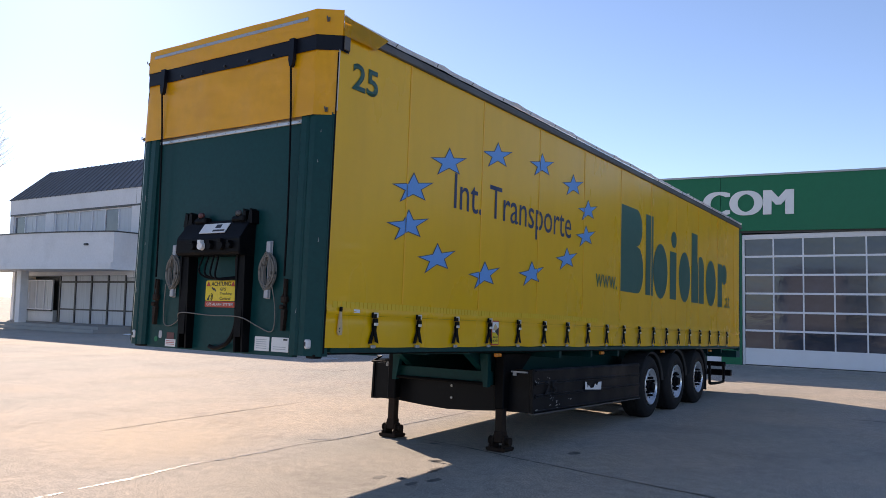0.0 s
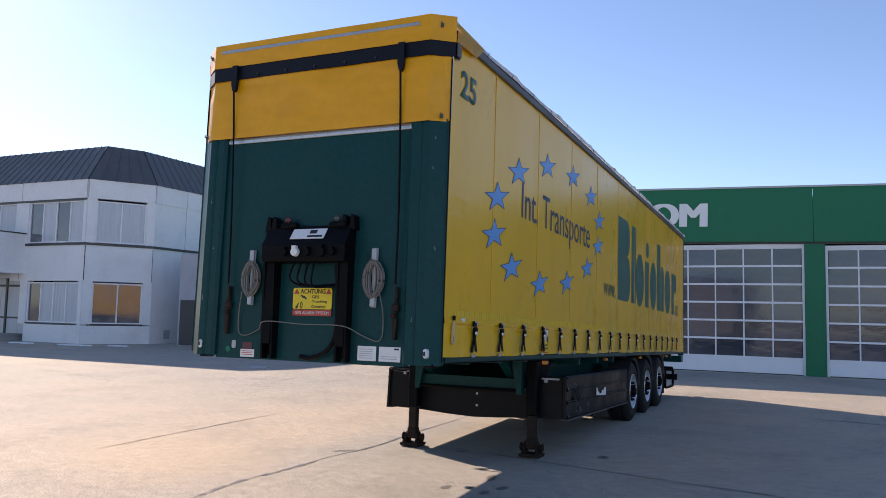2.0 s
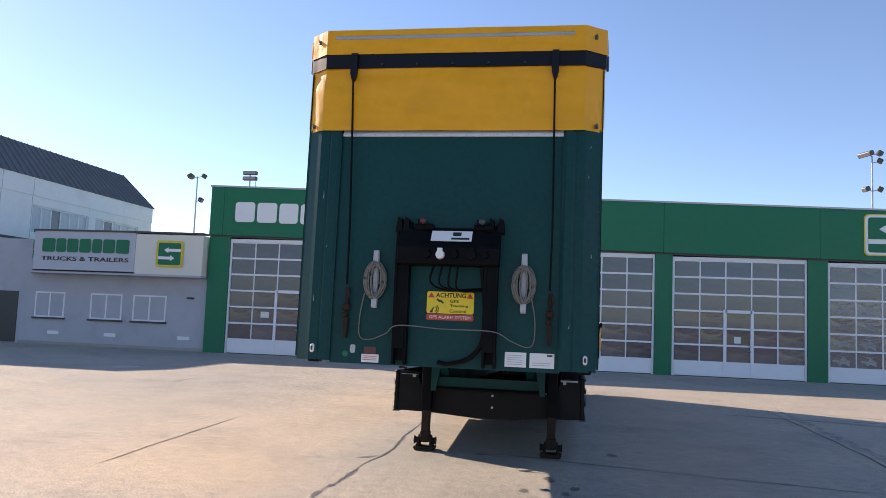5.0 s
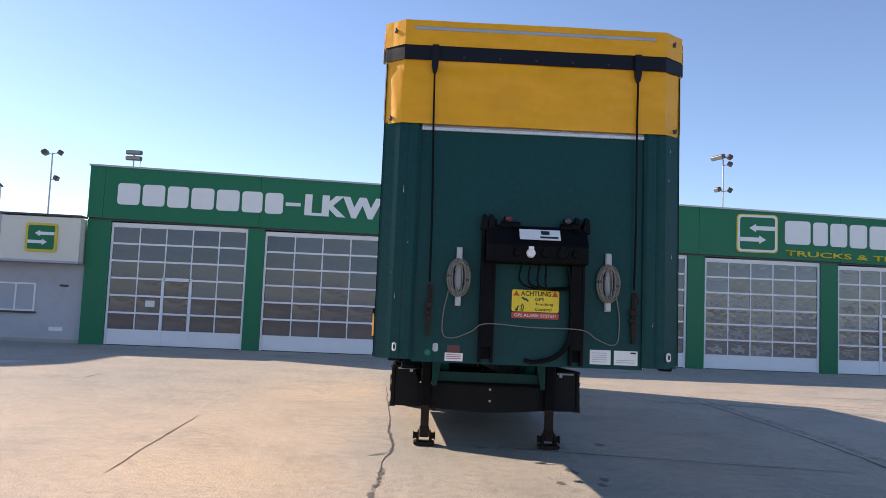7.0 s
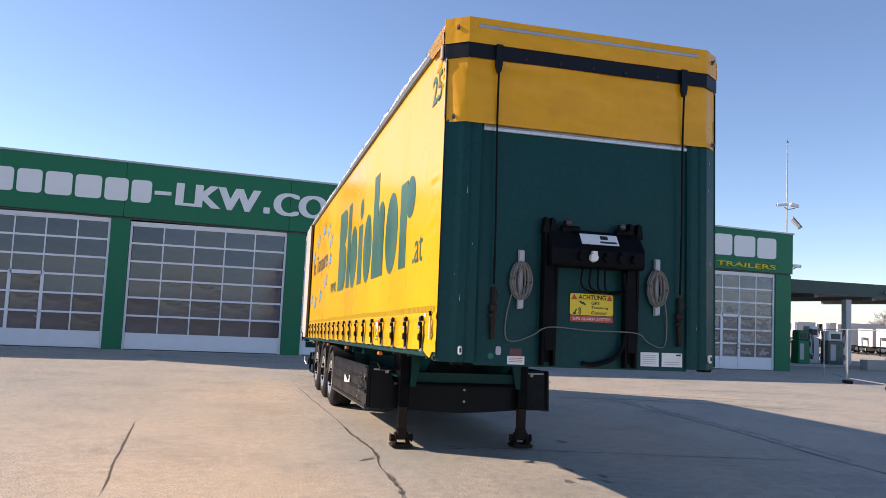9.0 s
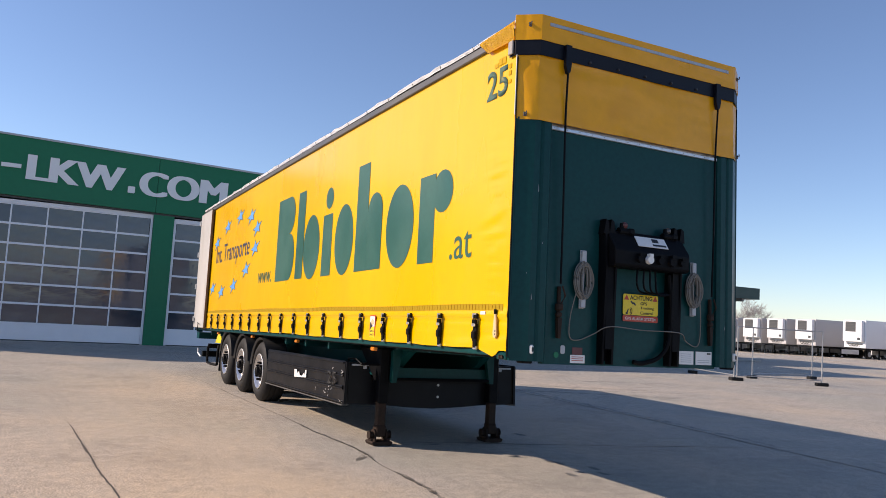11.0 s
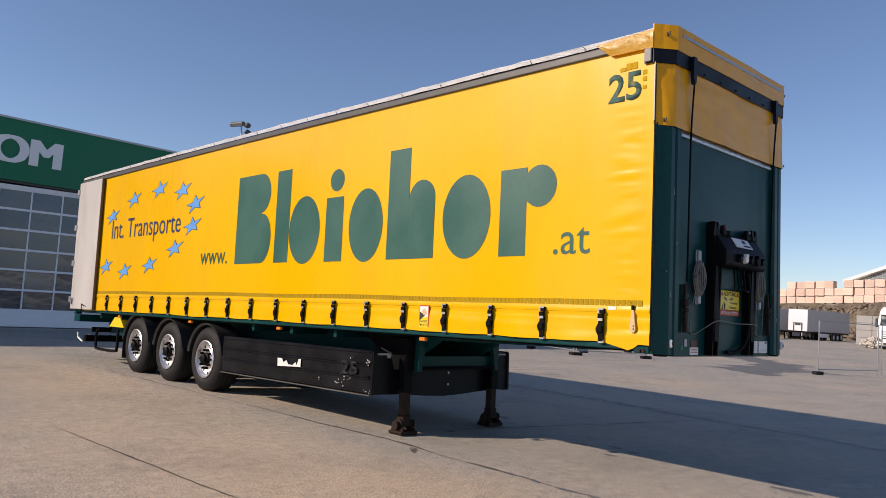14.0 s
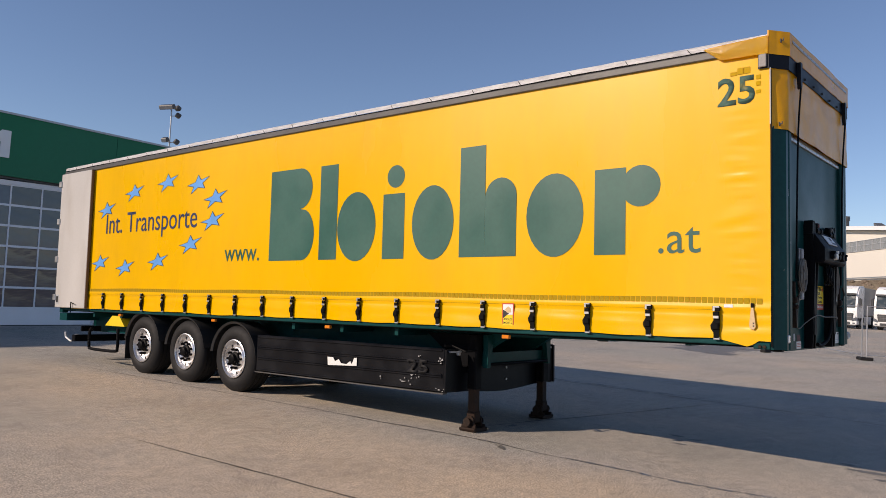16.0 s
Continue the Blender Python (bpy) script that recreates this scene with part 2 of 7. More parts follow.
def ground_material():
    """Worn concrete yard: pale aggregate, broad stains, thin cracks, warm and grey areas."""
    m = bpy.data.materials.new("worn_concrete_yard")
    m.use_nodes = True
    t = m.node_tree
    b = t.nodes["Principled BSDF"]
    N, Lk = t.nodes.new, t.links.new
    co = N("ShaderNodeTexCoord")

    def noise_node(sc, det=6, rough=0.6):
        n = N("ShaderNodeTexNoise")
        n.inputs["Scale"].default_value, n.inputs["Detail"].default_value, n.inputs["Roughness"].default_value = sc, det, rough
        Lk(co.outputs["Object"], n.inputs["Vector"])
        return n

    def ramp(src, stops):
        r = N("ShaderNodeValToRGB")
        Lk(src, r.inputs[0])
        while len(r.color_ramp.elements) < len(stops):
            r.color_ramp.elements.new(0.5)
        for e, (p, c) in zip(r.color_ramp.elements, stops):
            e.position, e.color = p, (*c, 1)
        return r.outputs[0]

    def mixed(f, a, bb, mode="MIX"):
        x = N("ShaderNodeMix")
        x.data_type, x.blend_type = "RGBA", mode
        if isinstance(f, float):
            x.inputs["Factor"].default_value = f
        else:
            Lk(f, x.inputs["Factor"])
        Lk(a, x.inputs["A"])
        Lk(bb, x.inputs["B"])
        return x.outputs["Result"]

    broad, mid, grain, speck = noise_node(0.09, 5), noise_node(0.7, 8, 0.65), noise_node(58, 3, 0.6), noise_node(150, 2, 0.6)
    base = ramp(broad.outputs["Fac"], [(0.35, (0.385, 0.368, 0.335)), (0.5, (0.436, 0.396, 0.346)), (0.62, (0.478, 0.418, 0.352))])
    stain = ramp(mid.outputs["Fac"], [(0.30, (0.75, 0.75, 0.76)), (0.5, (1, 1, 1)), (0.72, (1.1, 1.08, 1.05))])
    c1 = mixed(0.7, base, stain, "MULTIPLY")
    tint = noise_node(0.28, 6, 0.6)
    c1 = mixed(0.8, c1, ramp(tint.outputs["Fac"], [(0.36, (0.91, 0.95, 0.94)), (0.5, (1, 1, 1)), (0.64, (1.09, 1.04, 0.96))]), "MULTIPLY")
    gr = ramp(grain.outputs["Fac"], [(0.40, (0.58, 0.58, 0.59)), (0.5, (1, 1, 1)), (0.60, (1.40, 1.37, 1.32))])
    c2 = mixed(0.95, c1, gr, "MULTIPLY")
    sp = ramp(speck.outputs["Fac"], [(0.40, (0.50, 0.50, 0.50)), (0.5, (1, 1, 1)), (0.60, (1.45, 1.42, 1.37))])
    c3 = mixed(0.95, c2, sp, "MULTIPLY")
    mottle = noise_node(7.0, 9, 0.78)
    c3 = mixed(0.9, c3, ramp(mottle.outputs["Fac"], [(0.34, (0.74, 0.74, 0.75)), (0.5, (1, 1, 1)), (0.66, (1.25, 1.23, 1.20))]), "MULTIPLY")
    oil = noise_node(0.33, 9, 0.7)
    oilf = ramp(oil.outputs["Fac"], [(0.64, (0, 0, 0)), (0.72, (0.5, 0.5, 0.5))])
    dark = N("ShaderNodeRGB")
    dark.outputs[0].default_value = (0.13, 0.12, 0.11, 1)
    c4 = mixed(oilf, c3, dark.outputs[0])
    Lk(c4, b.inputs["Base Color"])
    b.inputs["Roughness"].default_value = 0.85
    b.inputs["Specular IOR Level"].default_value = 0.25
    bp = N("ShaderNodeBump")
    bp.inputs["Strength"].default_value, bp.inputs["Distance"].default_value = 0.45, 0.006
    Lk(grain.outputs["Fac"], bp.inputs["Height"])
    Lk(bp.outputs[0], b.inputs["Normal"])
    return m


M["ground"] = ground_material()
M["bitumen"] = mat("dark_bitumen_smear", (0.15, 0.138, 0.122), 0.36, vary=0.4, scale=6)
M["crack"] = mat("dark_joint", (0.085, 0.075, 0.066), 0.9, vary=0.4, scale=6)
M["patch"] = mat("pale_repair_mortar", (0.40, 0.39, 0.36), 0.9, vary=0.25, scale=6)
M["wet"] = mat("damp_concrete", (0.19, 0.178, 0.162), 0.6, vary=0.3, scale=1.5, fine=30)


def ragged(m, scale, lo, hi, most):
    """Lets the ground show through a stain in ragged spots."""
    t = m.node_tree
    n, r = t.nodes.new("ShaderNodeTexNoise"), t.nodes.new("ShaderNodeMapRange")
    n.inputs["Scale"].default_value, n.inputs["Detail"].default_value, n.inputs["Roughness"].default_value = scale, 6, 0.7
    r.inputs["From Min"].default_value, r.inputs["From Max"].default_value = lo, hi
    r.inputs["To Min"].default_value, r.inputs["To Max"].default_value = 0.0, most
    t.links.new(t.nodes["Texture Coordinate"].outputs["Object"], n.inputs["Vector"])
    t.links.new(n.outputs["Fac"], r.inputs["Value"])
    t.links.new(r.outputs[0], t.nodes["Principled BSDF"].inputs["Alpha"])


ragged(M["bitumen"], 9.0, 0.40, 0.58, 0.85)
ragged(M["patch"], 5.0, 0.40, 0.62, 0.6)
ragged(M["wet"], 3.0, 0.28, 0.44, 0.85)


# ---- mesh helpers ----
def link_mesh(name, bm, material, parent=None, label="", matrix=None, smooth=False):
    me = bpy.data.meshes.new(name)
    bmesh.ops.recalc_face_normals(bm, faces=bm.faces)
    if smooth == "auto":
        for e in bm.edges:
            e.smooth = e.calc_face_angle(0.0) < 0.6
    bm.to_mesh(me)
    bm.free()
    for m in material if isinstance(material, (list, tuple)) else [material]:
        me.materials.append(m)
    if smooth:
        for p in me.polygons:
            p.use_smooth = True
    ob = new(name, me)
    if parent:
        ob.parent = parent
    if matrix is not None:
        ob.matrix_basis = matrix
    if label:
        ob["label"] = label
    return ob


def part(name, bm, material, parent, label="", matrix=None, smooth=False):
    return link_mesh(name, bm, M[material] if isinstance(material, str) else material, parent, label, matrix, smooth)


def again(ob, name, parent, matrix):
    """Another object on the same mesh."""
    o = new(name, ob.data)
    o.parent, o.matrix_basis = parent, matrix
    return o


def empty(name, matrix, label, category, group="", kind="", parent=None):
    e = new(name)
    e.matrix_basis = matrix
    if parent:
        e.parent = parent
    return tagged(e, label, category, group, kind)


def bx(bm, x0, x1, y0, y1, z0, z1, bevel=0.0, seg=1):
    r = bmesh.ops.create_cube(bm, size=1, matrix=Matrix.Translation(((x0 + x1) / 2, (y0 + y1) / 2, (z0 + z1) / 2)) @ Matrix.Diagonal((abs(x1 - x0), abs(y1 - y0), abs(z1 - z0), 1)))
    if bevel:
        vs = set(r["verts"])
        es = [e for e in bm.edges if e.verts[0] in vs and e.verts[1] in vs]
        bmesh.ops.bevel(bm, geom=es, offset=bevel, segments=seg, affect="EDGES", profile=0.5)
    return bm


def box(*a, **k):
    return bx(bmesh.new(), *a, **k)


def cyl(bm, p0, p1, r, n=16, r2=None):
    p0, p1 = Vector(p0), Vector(p1)
    d = p1 - p0
    m = Matrix.Translation((p0 + p1) / 2) @ d.to_track_quat("Z", "Y").to_matrix().to_4x4()
    bmesh.ops.create_cone(bm, cap_ends=True, segments=n, radius1=r, radius2=r if r2 is None else r2, depth=d.length, matrix=m)
    return bm


def tube(bm, pts, r, n=8):
    """A round bar along a line of points."""
    pts = [Vector(p) for p in pts]
    rings = []
    up = Vector((0.03, 0.02, 1)).normalized()
    for i, p in enumerate(pts):
        d = (pts[min(i + 1, len(pts) - 1)] - pts[max(i - 1, 0)]).normalized()
        a = d.cross(up)
        if a.length < 0.05:
            a = d.cross(Vector((1, 0.1, 0)))
        a.normalize()
        b = d.cross(a)
        rings.append([bm.verts.new(p + r * (math.cos(k * 2 * math.pi / n) * a + math.sin(k * 2 * math.pi / n) * b)) for k in range(n)])
    for r0, r1 in zip(rings, rings[1:]):
        for k in range(n):
            bm.faces.new((r0[k], r0[(k + 1) % n], r1[(k + 1) % n], r1[k]))
    bm.faces.new(rings[0][::-1])
    bm.faces.new(rings[-1])
    return bm


def curve_pts(ctrl, n=24):
    """Smooth points through control points (Catmull-Rom)."""
    c = [Vector(p) for p in ctrl]
    c = [c[0] * 2 - c[1]] + c + [c[-1] * 2 - c[-2]]
    out = []
    for i in range(1, len(c) - 2):
        p0, p1, p2, p3 = c[i - 1:i + 3]
        for k in range(n):
            t = k / n
            out.append(0.5 * (2 * p1 + (p2 - p0) * t + (2 * p0 - 5 * p1 + 4 * p2 - p3) * t * t + (3 * p1 - p0 - 3 * p2 + p3) * t ** 3))
    return out + [c[-2]]


def prism(bm, outline, way, a0, a1):
    """A flat outline pushed along an axis. way 'x': outline in (y, z); 'y': (x, z); 'z': (x, y)."""
    def at(u, v, a):
        return {"x": (a, u, v), "y": (u, a, v), "z": (u, v, a)}[way]
    f = [bm.verts.new(at(u, v, a0)) for u, v in outline]
    b = [bm.verts.new(at(u, v, a1)) for u, v in outline]
    bm.faces.new(f)
    bm.faces.new(b[::-1])
    for i in range(len(f)):
        j = (i + 1) % len(f)
        bm.faces.new((f[i], b[i], b[j], f[j]))
    return bm


def lathe(bm, profile, n=32, centre=(0, 0, 0), way="x"):
    """A profile of (radius, along) turned round an axis."""
    c = Vector(centre)
    rings = []
    for r, a in profile:
        ring = []
        for k in range(n):
            s, co = math.sin(2 * math.pi * k / n), math.cos(2 * math.pi * k / n)
            v = {"x": (a, r * co, r * s), "y": (r * co, a, r * s), "z": (r * co, r * s, a)}[way]
            ring.append(bm.verts.new(c + Vector(v)))
        rings.append(ring)
    for r0, r1 in zip(rings, rings[1:]):
        for k in range(n):
            bm.faces.new((r0[k], r0[(k + 1) % n], r1[(k + 1) % n], r1[k]))
    bm.faces.new(rings[0][::-1])
    bm.faces.new(rings[-1])
    return bm


def rounded(w, h, r, n=5, cx=0.0, cy=0.0):
    """A rounded rectangle's outline."""
    pts = []
    for qx, qy, a0 in ((1, 1, 0), (-1, 1, 90), (-1, -1, 180), (1, -1, 270)):
        for k in range(n + 1):
            a = radians(a0 + 90 * k / n)
            pts.append((cx + qx * (w / 2 - r) + r * math.cos(a), cy + qy * (h / 2 - r) + r * math.sin(a)))
    return pts


def oval(w, h, n=28, cx=0.0, cy=0.0):
    return [(cx + w / 2 * math.cos(2 * math.pi * k / n), cy + h / 2 * math.sin(2 * math.pi * k / n)) for k in range(n)]


def words(name, body, material, parent, matrix, width, height, depth=0.004, bold=0.0, label="", heavy=0.0):
    """Raised lettering fitted to a width and a height; it reads along local x, stands along local y and faces local z."""
    cu = bpy.data.curves.new(name, "FONT")
    cu.body, cu.extrude, cu.offset, cu.resolution_u = body, 0.0, bold, 8 if heavy else 3
    tmp = bpy.data.objects.new(name, cu)
    scene.collection.objects.link(tmp)
    me = bpy.data.meshes.new_from_object(tmp.evaluated_get(bpy.context.evaluated_depsgraph_get()))
    bpy.data.objects.remove(tmp)
    bm = bmesh.new()
    bm.from_mesh(me)
    bpy.data.meshes.remove(me)
    xs, ys = [v.co.x for v in bm.verts], [v.co.y for v in bm.verts]
    x0, x1, y0, y1 = min(xs), max(xs), min(ys), max(ys)
    for v in bm.verts:
        v.co = Vector(((v.co.x - x0) / (x1 - x0) * width, (v.co.y - y0) / (y1 - y0) * height, 0))
    ext = bmesh.ops.extrude_face_region(bm, geom=list(bm.faces))
    for v in ext["geom"]:
        if isinstance(v, bmesh.types.BMVert):
            v.co.z += depth
    # heavy signs: the letters again, shifted sideways and a little deeper
    base = list(bm.verts) + list(bm.edges) + list(bm.faces)
    for k in range(1, 7 if heavy else 1):
        dup = bmesh.ops.duplicate(bm, geom=base)["geom"]
        bmesh.ops.translate(bm, vec=(heavy * k / 6, 0, min(0.0015, depth * 0.12) * k), verts=[g for g in dup if isinstance(g, bmesh.types.BMVert)])
    return part(name, bm, material, parent, label, matrix)


def facing(way, x, y, z):
    """A pose for flat work: local x runs along the reading direction, local y up, local z out of the surface. way names the surface's outward side."""
    rot = {"-y": ((1, 0, 0), (0, 0, 1), (0, -1, 0)), "-x": ((0, -1, 0), (0, 0, 1), (-1, 0, 0)), "+x": ((0, 1, 0), (0, 0, 1), (1, 0, 0))}[way]
    m = Matrix((rot[0], rot[1], rot[2])).transposed().to_4x4()
    return Matrix.Translation((x, y, z)) @ m


# ---- the yard ----
def yard_z(x, y):
    """The yard is level round the hall and falls away gently towards the lorry park."""
    return -0.019 * max(0.0, min(46.0, y - 32.0)) * max(0.0, min(1.0, (x - 30.0) / 20.0))


bm = bmesh.new()
GX = [-2500, -400, -60, 0, 30, 35, 40, 45, 50, 60, 75, 95, 120, 160, 400, 2500]
GY = [-2500, -400, -60, 0, 32, 36, 42, 50, 60, 70, 78, 110, 160, 400, 2500]
grid = [[bm.verts.new((x, y, yard_z(x, y))) for y in GY] for x in GX]
for i in range(len(GX) - 1):
    for j in range(len(GY) - 1):
        bm.faces.new((grid[i][j], grid[i + 1][j], grid[i + 1][j + 1], grid[i][j + 1]))
tagged(part("ground", bm, "ground", None, smooth=True), "worn pale concrete yard with stains and cracks", "ground", kind="structure")

WALL_Y = 27.16


def fall(x):
    """The hall's eaves fall gently along its front."""
    return 1 - 0.0035 * (x + 17.7)


def slab(bm, x0, x1, y0, y1, z0, z1):
    """A wall block whose heights follow the fall of the eaves."""
    v = [bm.verts.new((x, y, z * (fall(x) if z > 0.01 else 1))) for x in (x0, x1) for y in (y0, y1) for z in (z0, z1)]
    for f in ((0, 1, 3, 2), (4, 6, 7, 5), (0, 4, 5, 1), (2, 3, 7, 6), (0, 2, 6, 4), (1, 5, 7, 3)):
        bm.faces.new([v[i] for i in f])
    return bm


GATES = [(-17.88, -12.86, True), (-12.24, -6.92, False), (-6.26, -1.60, False), (-1.0, 3.55, True), (4.20, 8.60, False), (9.26, 13.45, True)]
GH, ROOF = 4.52, 6.56
EAST, WEST = 14.20, -18.74


def hall():
    h = empty("workshop_hall", Matrix(), "green panelled workshop hall with six glazed sectional gates", "building")
    edges = [WEST] + [e for g in GATES for e in g[:2]] + [EAST]
    for i in range(0, len(edges), 2):
        bm = slab(bmesh.new(), edges[i], edges[i + 1], WALL_Y, WALL_Y + 0.35, 0, GH + 0.02)
        part("pillar", bm, "bgreen", h)
    # the deep fascia, in panels with open joints
    joints = [WEST, -18.18, -12.47, -6.9, -1.33, 3.92, 9.3, EAST]
    for a, b in zip(joints, joints[1:]):
        part("fascia_panel", slab(bmesh.new(), a + 0.006, b - 0.006, WALL_Y - 0.10, WALL_Y + 0.3, GH + 0.09, ROOF - 0.05), "bgreen", h)
    part("lintel", slab(bmesh.new(), WEST + 0.02, EAST - 0.02, WALL_Y + 0.02, WALL_Y + 0.33, GH + 0.02, GH + 0.09), "frame_dark", h)
    part("roof_edge", slab(bmesh.new(), WEST - 0.04, EAST + 0.04, WALL_Y - 0.14, WALL_Y + 0.4, ROOF - 0.05, ROOF + 0.015), "steel", h, "thin metal roof edge")
    part("roof", slab(bmesh.new(), WEST, EAST, WALL_Y + 0.4, 50, ROOF - 0.5, ROOF - 0.3), "concrete", h)
    part("side_wall", slab(bmesh.new(), WEST, WEST + 0.32, WALL_Y + 0.35, 50, 0, ROOF - 0.3), "bgreen", h)
    part("side_wall", slab(bmesh.new(), EAST - 0.32, EAST, WALL_Y + 0.35, 50, 0, ROOF - 0.3), "bgreen", h)
    part("back_wall", slab(bmesh.new(), WEST, EAST, 50, 50.3, 0, ROOF - 0.3), "bgreen", h)
    # added dark sheet close behind the gates, standing in for the unlit interior
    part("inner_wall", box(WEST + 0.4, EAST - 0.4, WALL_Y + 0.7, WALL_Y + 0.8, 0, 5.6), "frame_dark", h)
    for a, b, wicket in GATES:
        gate(h, a, b, wicket)
    return h


def gate(h, a, b, wicket):
    g = new("sectional_gate")
    g.parent = h
    g["label"] = "white framed sectional gate with clear panes" + (" and a wicket door" if wicket else "")
    k = fall((a + b) / 2)
    g.matrix_basis = Matrix.Translation((a, WALL_Y + 0.12, 0)) @ Matrix.Diagonal((1, 1, k, 1))
    w, plinth, cols, rows = b - a, 0.56, 5, 6
    fr = 0.085
    bm = bmesh.new()
    bx(bm, 0.01, fr, -0.05, 0.05, 0.012, GH)
    bx(bm, w - fr, w - 0.01, -0.05, 0.05, 0.012, GH)
    bx(bm, fr, w - fr, -0.05, 0.05, GH - 0.13, GH)
    part("gate_frame", bm, "frame_white", g)
    bm = box(fr + 0.003, w - fr - 0.003, -0.02, 0.03, 0.03, plinth, bevel=0.006)
    part("plinth_panel", bm, "frame_white", g)
    part("threshold_seal", box(fr, w - fr, -0.03, 0.03, 0.0, 0.028), "frame_dark", g)
    cw, rh = (w - 2 * fr) / cols, (GH - 0.13 - plinth) / rows
    for c in range(1, cols):
        part("mullion", box(fr + c * cw - 0.022, fr + c * cw + 0.022, -0.022, 0.022, plinth, GH - 0.13), "frame_white", g)
    for r in range(rows + 1):
        z = plinth + r * rh
        part("rail", box(fr, w - fr, -0.026, 0.026, z - 0.034, z + 0.034), "frame_white", g)
    pane = None
    for c in range(cols):
        for r in range(rows):
            m = Matrix.Translation((fr + (c + 0.5) * cw, 0.005, plinth + (r + 0.5) * rh)) @ Matrix.Rotation(radians(random.uniform(-0.5, 0.5)), 4, "X") @ Matrix.Rotation(radians(random.uniform(-0.4, 0.4)), 4, "Z")
            if pane is None:
                pane = part("pane", box(-cw / 2 + 0.02, cw / 2 - 0.02, -0.006, 0.006, -rh / 2 + 0.02, rh / 2 - 0.02), "pane_wavy" if a > 4 else "pane", g, matrix=m)
            else:
                again(pane, "pane", g, m)
    if a > 4:
        # pale shapes over the panes paint the curved highlights of the buckled film
        sag = crumple = None
        for c in range(cols):
            for r in range(rows):
                m = Matrix.Translation((fr + (c + 0.5) * cw, -0.006, plinth + (r + 0.5) * rh)) @ Matrix.Diagonal((random.uniform(0.85, 1.0) * random.choice((-1, 1)), 1, random.uniform(0.8, 1.15), 1))
                u = [k / 8 - 1 for k in range(17)]
                if sag is None:
                    top = [(0.43 * cw * x, 0.40 * rh - 0.17 * rh * (1 - abs(x) ** 2.4)) for x in u]
                    low = [(0.43 * cw * x, 0.39 * rh - 0.24 * rh * (1 - x * x)) for x in u]
                    sag = part("film_fold", prism(bmesh.new(), top + low[::-1], "y", -0.002, -0.006), "film", g, "pale curve painted as the highlight on sagging film", m)
                else:
                    again(sag, "film_fold", g, m)
                if r < 4:
                    m = m @ Matrix.Translation((random.uniform(-0.05, 0.05) * cw, 0, -0.12 * rh))
                    if crumple is None:
                        ring = [(0.34 * cw * math.cos(q) * (1 + 0.3 * math.sin(3 * q + 1)), 0.19 * rh * math.sin(q) * (1 + 0.45 * math.sin(5 * q))) for q in [k * math.pi / 16 for k in range(32)]]
                        crumple = part("film_crumple", prism(bmesh.new(), ring, "y", -0.001, -0.004), "film", g, "pale blot painted as the highlight on crumpled film", m)
                    else:
                        again(crumple, "film_crumple", g, m)
    if wicket:
        d0 = fr + 2 * cw
        bm = bmesh.new()
        for u0, u1, v0, v1 in ((d0 - 0.07, d0 + 0.035, 0.05, plinth + 3 * rh + 0.07), (d0 + cw - 0.035, d0 + cw + 0.07, 0.05, plinth + 3 * rh + 0.07), (d0, d0 + cw, plinth + 3 * rh - 0.05, plinth + 3 * rh + 0.07)):
            bx(bm, u0, u1, -0.05, 0.02, v0, v1)
        part("wicket_frame", bm, "frame_white", g)
        for z in (1.0, 1.18):
            part("lock_plate", box(d0 + cw - 0.06, d0 + cw - 0.02, -0.075, -0.0505, z - 0.05, z + 0.05), "steel", g)
        bm = tube(bmesh.new(), [(d0 + cw - 0.04, -0.07, 1.02), (d0 + cw - 0.04, -0.11, 1.02), (d0 + cw - 0.15, -0.11, 1.02)], 0.012, 6)
        part("door_handle", bm, "steel", g)
        if a < 0:
            part("notice", box(d0 - 0.62, d0 - 0.28, -0.012, -0.004, 1.45, 1.68) if a < -10 else box(d0 + 0.3, d0 + 0.52, -0.012, -0.004, 1.3, 1.55), "white", g, "small white paper notice")


HALL = hall()
cctv = empty("surveillance_camera", Matrix.Translation((EAST + 0.01, WALL_Y + 0.05, 4.40)), "small white surveillance camera on the hall corner", "camera")
part("bracket", tube(bmesh.new(), [(0, 0, -0.08), (0.12, -0.05, -0.06), (0.2, -0.08, 0.0)], 0.025, 6), "steel", cctv)
part("housing", bx(bmesh.new(), 0.02, 0.42, -0.17, -0.03, 0.0, 0.13, bevel=0.025), "white", cctv)
part("lens", box(0.421, 0.427, -0.14, -0.06, 0.03, 0.10), "ink", cctv)


def block_letters(parent, material, spans, z0, z1, y, r=0.12, depth=0.025, x_of=fall):
    """Plain rounded shapes, one for each sign of a company's name."""
    for a, b in spans:
        k = x_of((a + b) / 2)
        bm = prism(bmesh.new(), rounded(b - a, (z1 - z0) * k, r, 4, (a + b) / 2, (z0 + z1) / 2 * k), "y", y, y - depth)
        part("sign_shape", bm, material, parent)


